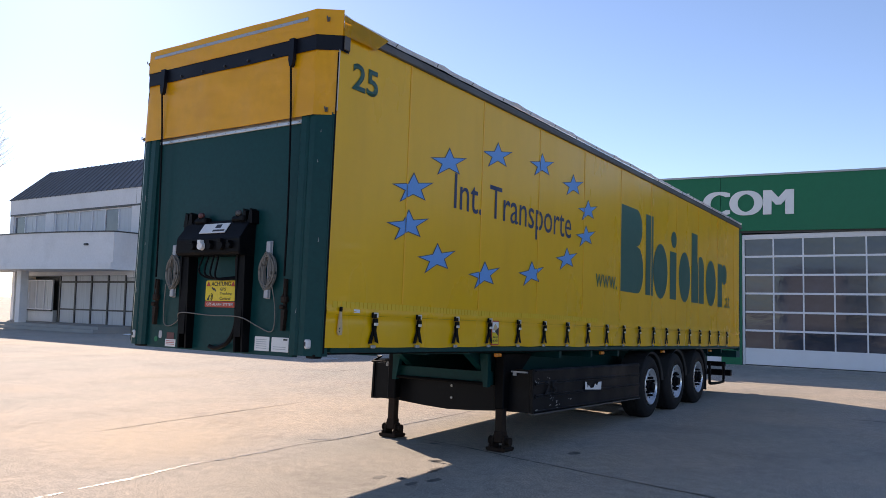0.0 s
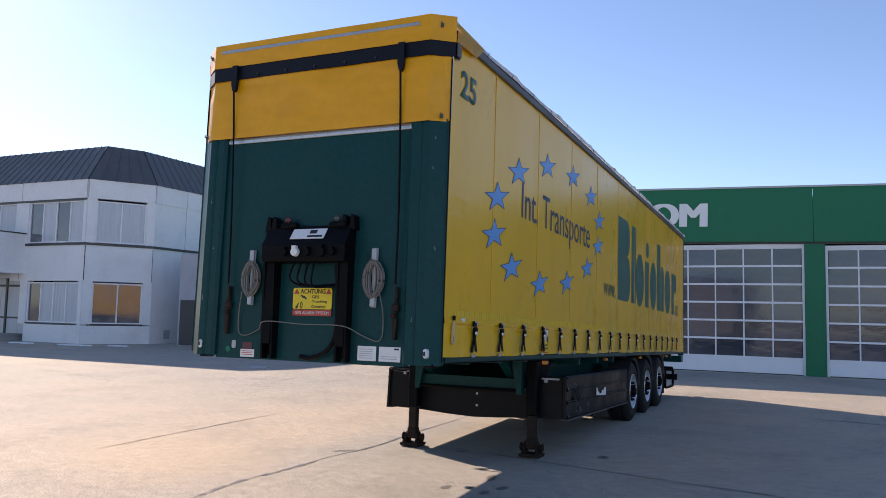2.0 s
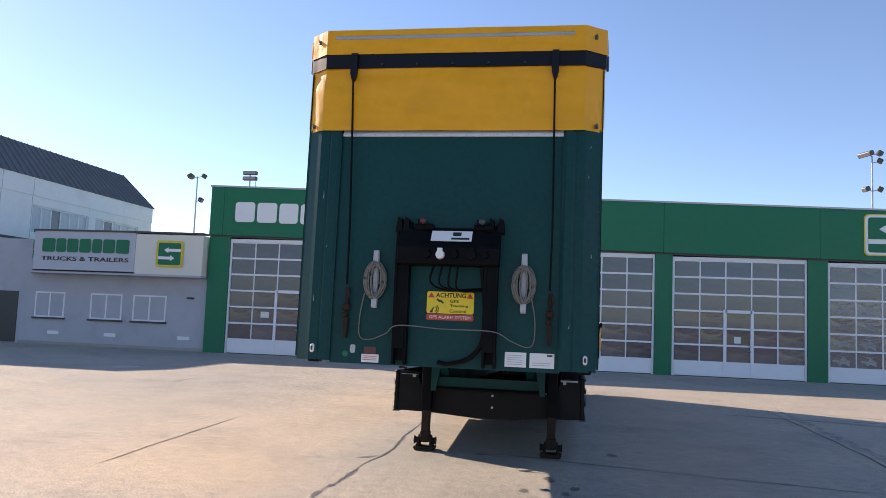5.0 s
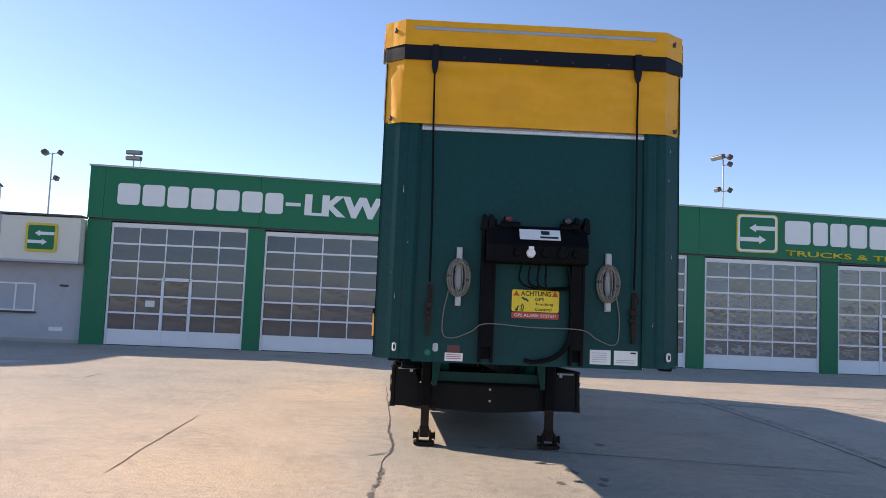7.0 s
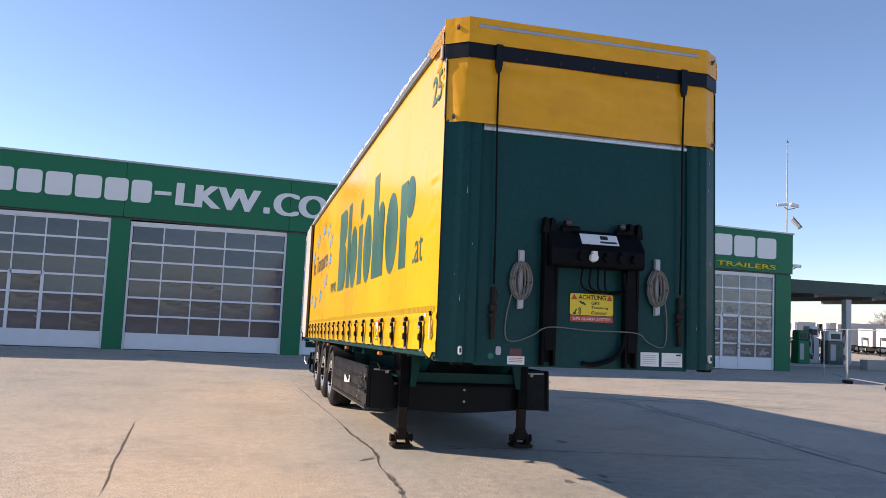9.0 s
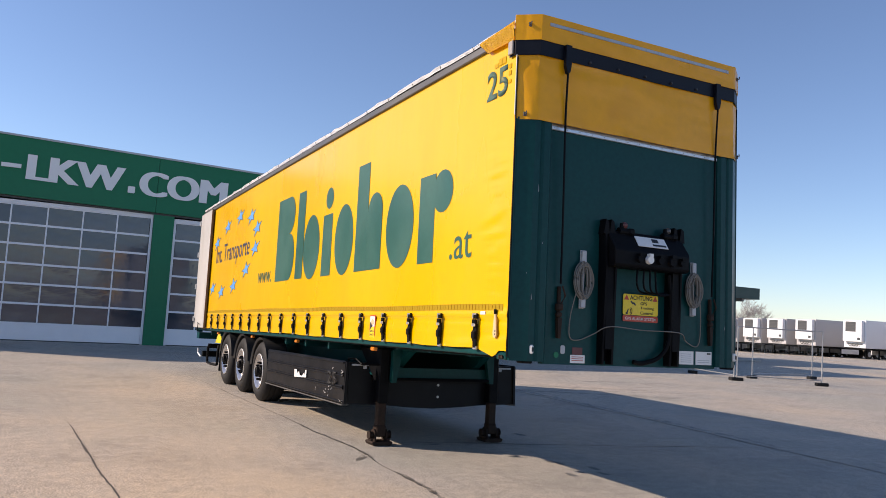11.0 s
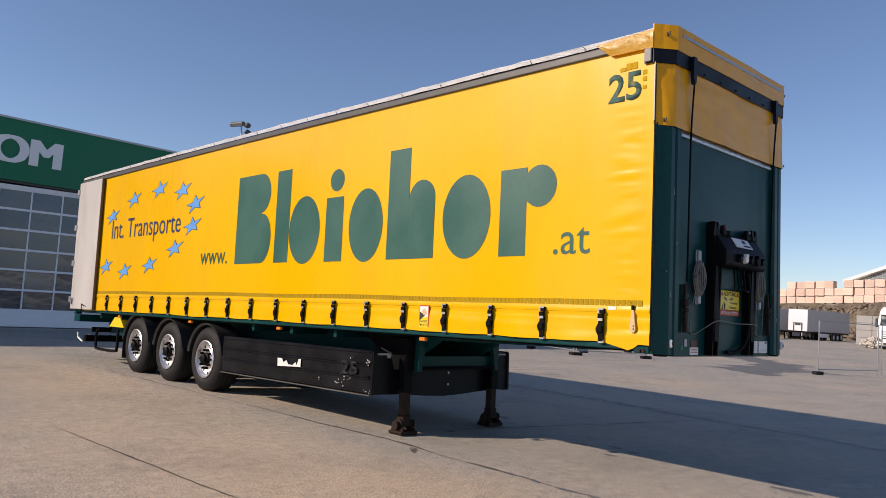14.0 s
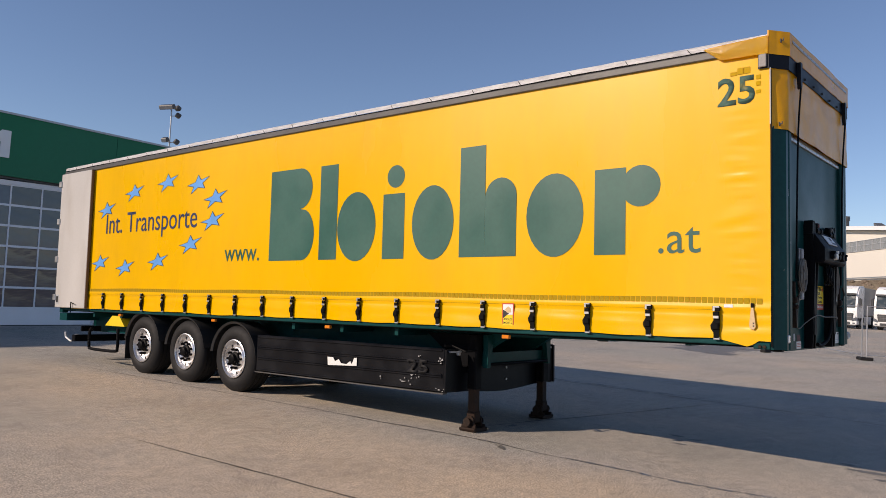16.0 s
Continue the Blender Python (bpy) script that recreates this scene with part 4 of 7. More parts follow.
def graphics(side, cu):
    left = side == "-x"

    def Y(u):
        """u: place along the left side, from the front."""
        return u if left else 13.42 - u
    sg = -1 if left else 1      # reading direction along y

    def rect(a, b, z0, z1):
        return [(Y(a), z0), (Y(b), z0), (Y(b), z1), (Y(a), z1)]

    def hump(a, b, z0, z1, n=14):
        """Upright block with a round head."""
        a, b = Y(a), Y(b)
        cx, w = (a + b) / 2, abs(b - a) / 2
        r = min(w, (z1 - z0) * 0.5)
        return [(cx - w, z0), (cx + w, z0)] + [(cx + w * math.cos(math.pi * k / n), z1 - r + r * math.sin(math.pi * k / n)) for k in range(n + 1)]

    def blob(a, b, z0, z1):
        return oval(abs(a - b), z1 - z0, 30, Y((a + b) / 2), (z0 + z1) / 2)

    # the company's name as plain shapes, one for each sign
    shapes = [
        [[(Y(7.08), 0.87), (Y(6.36), 0.87)] + [(Y(6.36) + sg * 0.25 * math.sin(math.pi * k / 12), 0.87 + 0.36 - 0.36 * math.cos(math.pi * k / 12)) for k in range(1, 12)]
         + [(Y(6.42) + sg * 0.25 * math.sin(math.pi * k / 12), 1.60 + 0.29 - 0.29 * math.cos(math.pi * k / 12)) for k in range(0, 12)] + [(Y(6.42), 2.18), (Y(7.08), 2.18)]],
        [rect(6.00, 5.65, 0.87, 2.17)],
        [blob(5.64, 4.92, 0.84, 1.76)],
        [rect(4.79, 4.42, 0.86, 1.69), oval(0.30, 0.29, 20, Y(4.58), 1.91)],
        [blob(4.29, 3.63, 0.84, 1.75)],
        [rect(3.54, 3.17, 0.86, 2.16), hump(3.169, 2.735, 0.86, 1.76)],
        [blob(2.60, 1.89, 0.84, 1.745)],
        [rect(1.76, 1.41, 0.85, 1.735)], [oval(0.42, 0.42, 22, Y(1.25), 1.535)],
    ]
    for k, s in enumerate(shapes):
        flat("name_shape", s, "green_print", cu, side, 0.0036 if k < 8 else 0.0043)
    x = (-1 if left else 1) * (HW + 0.0036)
    words("www_lettering", "www.", "green_print", cu, facing(side, x, 8.17 if left else 5.43, 0.88), 0.86 if left else 0.79, 0.18, 0.0006, 0.0)
    words("at_lettering", ".at", "green_print", cu, facing(side, x, 1.06 if left else 12.20, 0.85), 0.42, 0.25, 0.0006, 0.0)
    words("transport_lettering", "Int. Transporte", "navy", cu, facing(side, x, 11.90 if left else 1.81, 1.33), 2.94 if left else 2.79, 0.48, 0.0006, 0.0)
    words("fleet_number", "25", "worn_print" if left else "green_print", cu, facing(side, x + (0.0004 if left else 0.001), 0.48 if left else 0.18, 2.215 if left else 2.235), 0.345, 0.268 if left else 0.24, 0.0005, 0.022)
    if left:
        for a, b, z0, z1 in ((0.18, 0.235, 2.50, 2.56), (0.24, 0.295, 2.50, 2.56), (0.30, 0.36, 2.495, 2.53), (0.085, 0.125, 2.43, 2.47), (0.085, 0.125, 2.37, 2.41), (0.085, 0.125, 2.30, 2.33)):
            flat("tape_patch", [rect(a, b, z0, z1)], "yellow_tape", cu, side, 0.0040, 0.0006)
    # ring of twelve stars, each drawn wide and leaning with the reading direction
    yc = 10.52 if left else 10.33
    for k in range(12):
        th = 2 * math.pi * k / 12
        u = yc - (1.98 * math.cos(th) + 0.64 * math.sin(th))
        z = 1.535 + 0.72 * math.sin(th)
        if left and u > 12.45:
            continue
        for nm, rad, ml, lf in (("star_outline", 1.0, "navy", 0.0034), ("star", 0.87, "blue", 0.0042)):
            pts = []
            for q in range(10):
                a = math.pi / 2 + q * math.pi / 5
                rr = rad * (1.0 if q % 2 == 0 else 0.40)
                px, pz = 0.348 * rr * math.cos(a), 0.155 * rr * math.sin(a)
                pts.append((Y(u) + sg * px, z + pz + 0.185 * px))
            flat(nm, [pts], ml, cu, side, lf, 0.0005)


def hem(side, cu):
    """Dashes along the hem, tensioning straps and buckles."""
    s = -1 if side == "-x" else 1
    dash = None
    for k in range(230 if s < 0 else 98):
        y = 0.10 + k * 0.0557
        if s < 0 and y > 12.55:
            break
        m = Matrix.Translation((s * (HW + 0.0036), y, 0.400 + 0.005 * math.sin(1.9 * y) + bow(y, 0.4)))
        if dash is None:
            dash = part("hem_mark", box(-0.001, 0.001, -0.0235, 0.0235, -0.027, 0.027), "mark" if s < 0 else "pale_mark", cu, matrix=m)
        else:
            again(dash, "hem_mark", cu, m)
    first = None
    for k in range(19):
        y = 0.48 + 0.668 * k if s < 0 else 0.60 + 0.652 * k
        if s < 0 and y > 12.55:
            break
        g = new("strap_buckle")
        g.parent, g.matrix_basis = cu, Matrix.Translation((s * (HW + 0.006), y, 0.081 + bow(y, 0))) @ Matrix.Diagonal((s, 1, 0.805, 1))
        if first is None:
            legs = bmesh.new()
            for dy, tip in ((-0.006, -0.05), (0.006, 0.035)) if s > 0 else ():
                prism(legs, [(dy - 0.026, 0.22), (dy + 0.026, 0.22), (dy + 0.02, 0.14), (tip + 0.028, 0.0), (tip - 0.02, 0.0 if tip < 0 else 0.02), (dy - 0.02, 0.14)], "x", 0.012 + 0.006 * (dy > 0), 0.017 + 0.006 * (dy > 0))
            a = part("webbing", legs, "black", g) if s > 0 else part("webbing", bx(prism(bmesh.new(), [(-0.028, 0.22), (0.028, 0.22), (0.028, 0.17), (0.056, 0.115), (0.052, 0.075), (0.028, 0.03), (0.026, -0.03), (-0.024, -0.03), (-0.024, 0.05), (-0.030, 0.12)], "x", 0.008, 0.022), 0.014, 0.038, -0.026, 0.042, 0.065, 0.145, bevel=0.01), "black", g)
            b = part("buckle", bx(bx(bmesh.new(), 0.008, 0.030, -0.036, 0.036, 0.275, 0.335, bevel=0.005), 0.012, 0.040, -0.030, 0.030, 0.215, 0.272, bevel=0.008), "black", g)
            c = part("plate", bx(box(0.031, 0.034, -0.030, 0.030, 0.318, 0.334), 0.031, 0.035, 0.012, 0.030, 0.28, 0.317), "chrome", g)
            d = part("hook", bx(bmesh.new(), 0.0, 0.022, -0.030, 0.030, -0.05, -0.015, bevel=0.005), "steel", g)
            e = part("tension_plate", box(0.030, 0.043, -0.026, 0.026, 0.192, 0.226, bevel=0.004), "chrome", g)
            first = (a, b, c, d, e)
        else:
            for o in first:
                again(o, o.name.split(".")[0], g, Matrix())
    end = 12.1 if s < 0 else 13.3
    pts = [(s * (HW + 0.0045), 0.12 + (end - 0.12) * k / 40, 0.318 + bow(0.12 + (end - 0.12) * k / 40, 0.29)) for k in range(41)]
    part("hem_seam", tube(bmesh.new(), pts, 0.0032, 5), "mark", cu)
    strip = None
    for k in range(10 if s > 0 else 0):
        y = 1.015 + 1.33 * k
        if y > end:
            break
        m = Matrix.Translation((s * (HW + 0.0035), y, bow(y, 1.5)))
        if strip is None:
            strip = part("cloth_seam", box(-0.0012, 0.0012, -0.011, 0.011, 0.44, 2.69), "yellow_seam", cu, matrix=m)
        else:
            again(strip, "cloth_seam", cu, m)
    # bracket under the front corner of the curtain
    if s < 0:
        xb = s * (HW - 0.004)
        cb = part("corner_bracket", bx(bmesh.new(), xb, xb - s * 0.05, 0.012, 0.16, -0.022, 0.036, bevel=0.006), "green", TR)
        for yy in (0.06, 0.10):
            part("bolt", cyl(bmesh.new(), (xb, yy, 0.0), (xb + s * 0.014, yy, 0.0), 0.015, 10), "legrust", cb)
    # sticker, pocket label and the corner strap
    x = s * (HW + 0.012)
    yy = 2.735 if s < 0 else 2.62
    st = part("warning_sticker", box(x - 0.003, x + 0.003, yy, yy + 0.155, 0.07, 0.335), "redlab", cu, "warning sticker with a red border")
    part("sticker_field", box(x - 0.005, x + 0.005, yy + 0.012, yy + 0.143, 0.085, 0.205), "yellab", st)
    part("sticker_field", box(x - 0.005, x + 0.005, yy + 0.012, yy + 0.143, 0.208, 0.322), "white", st)
    part("sticker_wedge", prism(bmesh.new(), [(yy + 0.143, 0.165), (yy + 0.143, 0.262), (yy + 0.06, 0.225)], "x", x - 0.0062, x + 0.0062), "ink", st)
    part("sticker_figure", prism(bmesh.new(), [(yy + 0.03, 0.235), (yy + 0.085, 0.228), (yy + 0.12, 0.262), (yy + 0.075, 0.300), (yy + 0.04, 0.278)], "x", x - 0.0065, x + 0.0065), "tan", st)
    for z, w in ((0.145, "ANGLES"), (0.105, "MORTS")):
        words("sticker_lettering", w, "ink", st, facing(side, x + s * 0.0052, yy + (0.133 if s < 0 else 0.022), z), 0.11, 0.026, 0.0008, 0.01)
    part("size_label", box(x - 0.003, x - 0.001, 0.335, 0.415, 0.342, 0.370), "white", cu, "small white label")
    cs = part("corner_strap", prism(bmesh.new(), [(0.150, 0.35), (0.168, 0.35), (0.185, 0.19), (0.178, 0.155), (0.145, 0.15), (0.128, 0.175)], "x", x, x + s * 0.014), "tan", cu, "tan corner strap")
    part("strap_clip", box(x, x + s * 0.02, 0.146, 0.172, 0.345, 0.385, bevel=0.004), "black", cs)
    for z in (0.175, 0.20):
        part("strap_eye", box(x + s * 0.0142, x + s * 0.016, 0.140, 0.153, z, z + 0.012), "ink", cs)


for sd in ("-x", "+x"):
    c = curtain(sd)
    graphics(sd, c)
    hem(sd, c)


def body():
    """Roof, rails, posts and the rear."""
    # side rails and the white roof edge
    for s in (-1, 1):
        bm = bmesh.new()
        prev = None
        for k in range(25):
            y = 0.10 + (LEN - 0.10) * k / 24
            ring = [bm.verts.new((s * (HW + x), y, z + bow(y, 2.74))) for x, z in ((-0.06, 2.682), (0.02, 2.682), (0.028, 2.690), (0.028, 2.746), (0.02, 2.754), (-0.06, 2.754))]
            if prev:
                for a in range(6):
                    bm.faces.new((prev[a], prev[(a + 1) % 6], ring[(a + 1) % 6], ring[a]))
            else:
                bm.faces.new(ring)
            prev = ring
        bm.faces.new(prev)
        part("top_rail", bm, "rail", TR, "worn dark rail above the curtain")
        bm = bmesh.new()
        n = 90
        prev = None
        for k in range(n + 1):
            y = 0.016 + (LEN - 0.016) * k / n
            w = 0.012 * noise.noise((y * 1.7, 0.3 * s, 0)) + 0.006 * noise.noise((y * 6.0, 1.3 * s, 0)) + (0.012 if k % 10 == 0 else 0)
            ring = [bm.verts.new((s * x, y, z + bow(y, 2.74))) for x, z in ((HW + 0.016 + w * 0.3, 2.772 + 0.3 * w), (HW + 0.006 + w, 2.822 + w * 0.6), (HW - 0.04, 2.846), (HW - 0.12, 2.85))]
            if prev:
                for a in range(3):
                    bm.faces.new((prev[a], prev[a + 1], ring[a + 1], ring[a]))
            prev = ring
        bmesh.ops.solidify(bm, geom=bm.faces[:], thickness=0.01)
        # black strip painting the shade in the gap between rail and roof edge
        part("edge_gap", box(s * (HW - 0.05), s * (HW + 0.006), 0.13, LEN, 2.7545, 2.785), "black", TR, matrix=Matrix.Translation((0, 0, 0.012)))
        re = part("roof_edge", bm, "roofwhite", TR, "dirty white roof tarpaulin edge")
        # thin dark bars on the cloth paint the shade in its creases
        slit = None
        for k in range(20):
            y = 0.75 + 0.655 * k
            m = Matrix.Translation((s * (HW + 0.017), y, 2.79 + bow(y, 2.74))) @ Matrix.Rotation(radians(-38 + 9 * math.sin(k * 2.3)), 4, "X")
            if slit is None:
                slit = part("slit", bx(bmesh.new(), -0.003, 0.003, -0.004, 0.004, -0.030, 0.030, bevel=0.002), "rail", re, "dark bar painted as the shade of a roof edge crease", m)
            else:
                again(slit, "slit", re, m)
        part("chassis_rail", box(s * (HW - 0.10), s * (HW - 0.012), 0.1, LEN - 0.02, 0.002, 0.055, bevel=0.008), "green", TR, "dark green side rail")
    part("roof", box(-HW + 0.12, HW - 0.12, 0.06, LEN, 2.80, 2.842), "roofwhite", TR)
    part("deck", box(-HW + 0.105, HW - 0.105, 0.06, LEN, -0.015, 0.03), "black", TR)
    # front wall: flat sheet between two stepped corner posts
    part("front_wall", box(-0.96, 0.97, -0.045, 0.02, -0.043, 1.95), "green", TR, "dark green steel front wall")
    part("wall_strip", bx(box(-0.955, 0.97, -0.065, -0.03, 1.918, 1.95, bevel=0.004), -0.95, 0.965, -0.055, -0.02, 1.951, 1.985), "alu", TR, "riveted aluminium strip")
    for s in (-1, 1):
        pts = [(0.958, 0.03), (0.958, -0.07), (0.985, -0.095), (1.045, -0.095), (1.066, -0.082), (1.085, -0.092), (1.14, -0.092), (HW - 0.018, -0.014), (HW - 0.018, 0.06), (1.0, 0.06)]
        bm = prism(bmesh.new(), [(s * x, y) for x, y in pts], "z", -0.024, 1.985)
        part("corner_post", bm, "green", TR, "stepped dark green corner post")
        for k in range(4):
            px, pz = s * (1.02 + 0.20 * random.random()), 0.15 + 1.7 * random.random()
            py = -0.096 if abs(px) < 1.045 else -0.093 + max(0.0, abs(px) - 1.14) * 0.64
            ch = part("chip", prism(bmesh.new(), [(px, pz), (px + 0.006, pz + 0.004), (px + 0.009 * random.random(), pz + 0.02 + 0.05 * random.random())], "y", py, py - 0.0012), "grey_plastic", TR)
        part("post_seal", box(s * (HW - 0.017), s * (HW - 0.004), -0.012, 0.003, 0.0, 1.97), "green", TR)
        part("post_trim", box(s * (HW + 0.005), s * (HW + 0.010), -0.003, 0.005, 2.0, 2.52), "post_grey", TR, "pale edge trim")
        # black strip painting the shaded gap between curtain and front post
        part("edge_gap", box(s * (HW - 0.0035), s * (HW + 0.0025), -0.010, 0.003, 0.0, 2.5), "black", TR)

    # tarpaulin front above the wall
    def front_sheet(z0, z1, grow, name, material, lab, puff=0.0, back=0.10, crease=0.0):
        pts = [(-HW - grow, back), (-HW - grow, 0.008), (-1.13, -0.10 - grow), (1.125, -0.10 - grow), (HW + grow, 0.008), (HW + grow, back)]
        line = []
        for (a, b), n in zip(zip(pts, pts[1:]), (4, 16, 60, 16, 4)):
            for k in range(n):
                line.append((a[0] + (b[0] - a[0]) * k / n, a[1] + (b[1] - a[1]) * k / n))
        line.append(pts[-1])
        bm = bmesh.new()
        prev = None
        nz = 22
        for j in range(nz + 1):
            z = z0 + (z1 - z0) * j / nz
            row = []
            for x, y in line:
                w = puff * (noise.noise((x * 2.1, y * 3, z * 3.5)) + 0.5 * noise.noise((x * 6, y * 6, z * 7)))
                # upright folds on the corners, slack ones across the middle
                side = max(0.0, (abs(x) - 1.0) / 0.28)
                w += crease * (abs(noise.noise((x * 13 + 0.9 * z, 4.0, z * 1.6))) * side + 0.6 * abs(noise.noise((x * 1.6 + 1.5 * z, 9.0, z * 7.0 + 0.6 * x))) * (1 - side))
                w *= min(1.0, max(0.0, (HW + 0.01 - abs(x)) / 0.05))
                row.append(bm.verts.new((x, y - w, z)))
            if prev:
                for a in range(len(row) - 1):
                    bm.faces.new((prev[a], prev[a + 1], row[a + 1], row[a]))
            prev = row
        inner = bmesh.ops.duplicate(bm, geom=bm.verts[:] + bm.edges[:] + bm.faces[:])["geom"]
        for v in inner:
            if isinstance(v, bmesh.types.BMVert):
                v.co.x *= 0.995
                v.co.y += 0.006
        return part(name, bm, material, TR, lab, smooth="auto")
    front_sheet(1.962, 2.54, 0.004, "front_sheet", "yellow_cap", "yellow tarpaulin front panel", 0.012, 0.010, 0.022)
    fb = front_sheet(2.515, 2.648, 0.020, "front_band", "band", "black tarpaulin band", 0.004)
    for k in range(5):
        part("stud", cyl(bmesh.new(), (-0.62 + 0.31 * k, -0.118, 2.545), (-0.62 + 0.31 * k, -0.136, 2.545), 0.014, 10, 0.010), "ink", fb)
    front_sheet(2.642, 2.862, 0.026, "roof_cap", "yellow_cap", "yellow roof cap", 0.006, 0.014, 0.012)
    part("cap_top", prism(bmesh.new(), [(-HW - 0.02, 0.020), (-HW - 0.02, 0.008), (-1.13, -0.12), (1.125, -0.12), (HW + 0.02, 0.008), (HW + 0.02, 0.020)], "z", 2.848, 2.864), "yellow_cap", TR)
    part("cap_strip", box(-1.05, 1.03, -0.134, -0.124, 2.776, 2.806, bevel=0.003), "steel", TR, "riveted strip along the cap")
    rivet = None
    for zz, yy, half in ((2.791, -0.134, 1.0), (1.934, -0.065, 0.93)):
        for k in range(15):
            m = Matrix.Translation((-half + 2 * half * k / 14, yy, zz))
            if rivet is None:
                rivet = part("rivet", cyl(bmesh.new(), (0, 0, 0), (0, -0.004, 0), 0.0055, 8), "steel", TR, matrix=m)
            else:
                again(rivet, "rivet", TR, m)
    # loose flap of the cap on each side
    for s in (-1, 1):
        bm = bmesh.new()
        grid = []
        for i in range(25):
            u = i / 24
            y = 0.012 + 0.596 * u
            lo = 2.645 + 0.012 * u + max(0.0, u - 0.72) * 0.46
            hi = 2.812 - 0.022 * u - max(0.0, u - 0.95) * 0.2
            grid.append([bm.verts.new((s * (HW + 0.034 + 0.007 * abs(noise.noise((u * 13 + 3.0 * j / 8, j / 2.5, 3.0 * s))) * math.sin(math.pi * min(1, j / 8 + 0.1))), y, lo + (hi - lo) * j / 8)) for j in range(9)])
        for p, q in zip(grid, grid[1:]):
            for j in range(8):
                bm.faces.new((p[j], p[j + 1], q[j + 1], q[j]))
        bmesh.ops.solidify(bm, geom=bm.faces[:], thickness=0.005)
        part("cap_flap", bm, "yellow", TR, "crumpled yellow flap of the roof cap", smooth="auto")
        part("band_end", bx(bmesh.new(), s * (HW + 0.024), s * (HW + 0.042), 0.025, 0.095, 2.525, 2.645, bevel=0.009, seg=3), "band_grey" if s < 0 else "rail", TR)
        for x, z in ((1.21, 2.775), (1.225, 2.005)):
            yy = 0.008 - 0.108 * (HW - x) / 0.15 - 0.03
            bm = bx(bmesh.new(), s * x - 0.016, s * x + 0.016, yy - 0.004, yy + 0.006, z - 0.022, z + 0.016, bevel=0.004)
            tube(bm, [(s * x, yy, z), (s * x + s * 0.006, yy - 0.022, z - 0.004), (s * x + s * 0.004, yy - 0.024, z + 0.018)], 0.006, 6)
            part("eyelet", bm, "rail", TR)
    # cord brackets, cords and tensioners
    for x, dx in ((-0.868, 0.05), (0.875, 0.02)):
        part("cord_bracket", prism(bmesh.new(), [(x - 0.026, 2.64), (x + 0.030, 2.64), (x + 0.030, 2.47), (x + 0.020, 2.41), (x + 0.004, 2.392), (x - 0.012, 2.40), (x - 0.028, 2.46)], "y", -0.158, -0.122), "band", TR)
        part("cord", tube(bmesh.new(), curve_pts([(x, -0.15, 2.42), (x + 0.2 * dx, -0.12, 1.95), (x + 0.6 * dx, -0.10, 1.2), (x + dx - 0.015, -0.09, 0.62)], 8), 0.009, 6), "black", TR)
        bm = bmesh.new()
        xt = x + dx - 0.012
        bx(bm, xt - 0.013, xt + 0.013, -0.082, -0.05, 0.24, 0.60, bevel=0.006)
        bx(bm, xt - 0.03, xt + 0.03, -0.10, -0.05, 0.40, 0.46, bevel=0.01)
        bx(bm, xt - 0.034, xt + 0.012, -0.11, -0.06, 0.345, 0.385, bevel=0.01)
        prism(bm, [(xt - 0.022, 0.34), (xt + 0.022, 0.34), (xt + 0.01, 0.17), (xt - 0.012, 0.17)], "y", -0.092, -0.055)
        tube(bm, [(xt + 0.004, -0.10, 0.46), (xt + 0.03, -0.115, 0.52), (xt + 0.012, -0.10, 0.60)], 0.008, 6)
        part("tensioner", bm, "legrust", TR, "rusty rope tensioner")
    # rear frame and open door folded along the side
    for s in (-1, 1):
        part("rear_post", box(s * (HW - 0.12), s * HW, 13.46, LEN - 0.03, -0.05, 2.75, bevel=0.012), "green", TR)
    part("rear_header", box(-HW + 0.13, HW - 0.13, 13.4, LEN, 2.56, 2.80), "green", TR)
    d = part("rear_door", box(-HW - 0.070, -HW - 0.030, 12.44, 13.66, 0.05, 2.70, bevel=0.012), "door_white", TR, "dirty white rear door folded open along the side")
    bm = bmesh.new()
    tube(bm, [(-HW - 0.10, 12.92, -0.04), (-HW - 0.10, 12.92, 0.14), (-HW - 0.11, 12.90, 0.16), (-HW - 0.11, 12.78, 0.13)], 0.010, 8)
    part("lock_bar", bm, "black", d)
    for z in (0.25, 1.0, 1.75, 2.5):
        part("hinge", box(-HW - 0.092, -HW - 0.02, 13.62, 13.73, z - 0.06, z + 0.06, bevel=0.01), "steel", d)
    part("door_edge", box(-HW - 0.073, -HW - 0.028, 12.418, 12.437, 0.05, 2.70), "edge_brown", d)
    part("door_notice", box(-HW - 0.0735, -HW - 0.0705, 13.50, 13.62, 0.12, 0.30), "grey_plastic", d, "small grey notice")
    part("notice_bar", box(-HW - 0.0748, -HW - 0.0737, 13.52, 13.60, 0.15, 0.27), "ink", d)
    part("rear_gate", box(-HW + 0.13, HW - 0.13, 13.52, 13.6, 0.03, 2.56), "door_white", TR)


body()


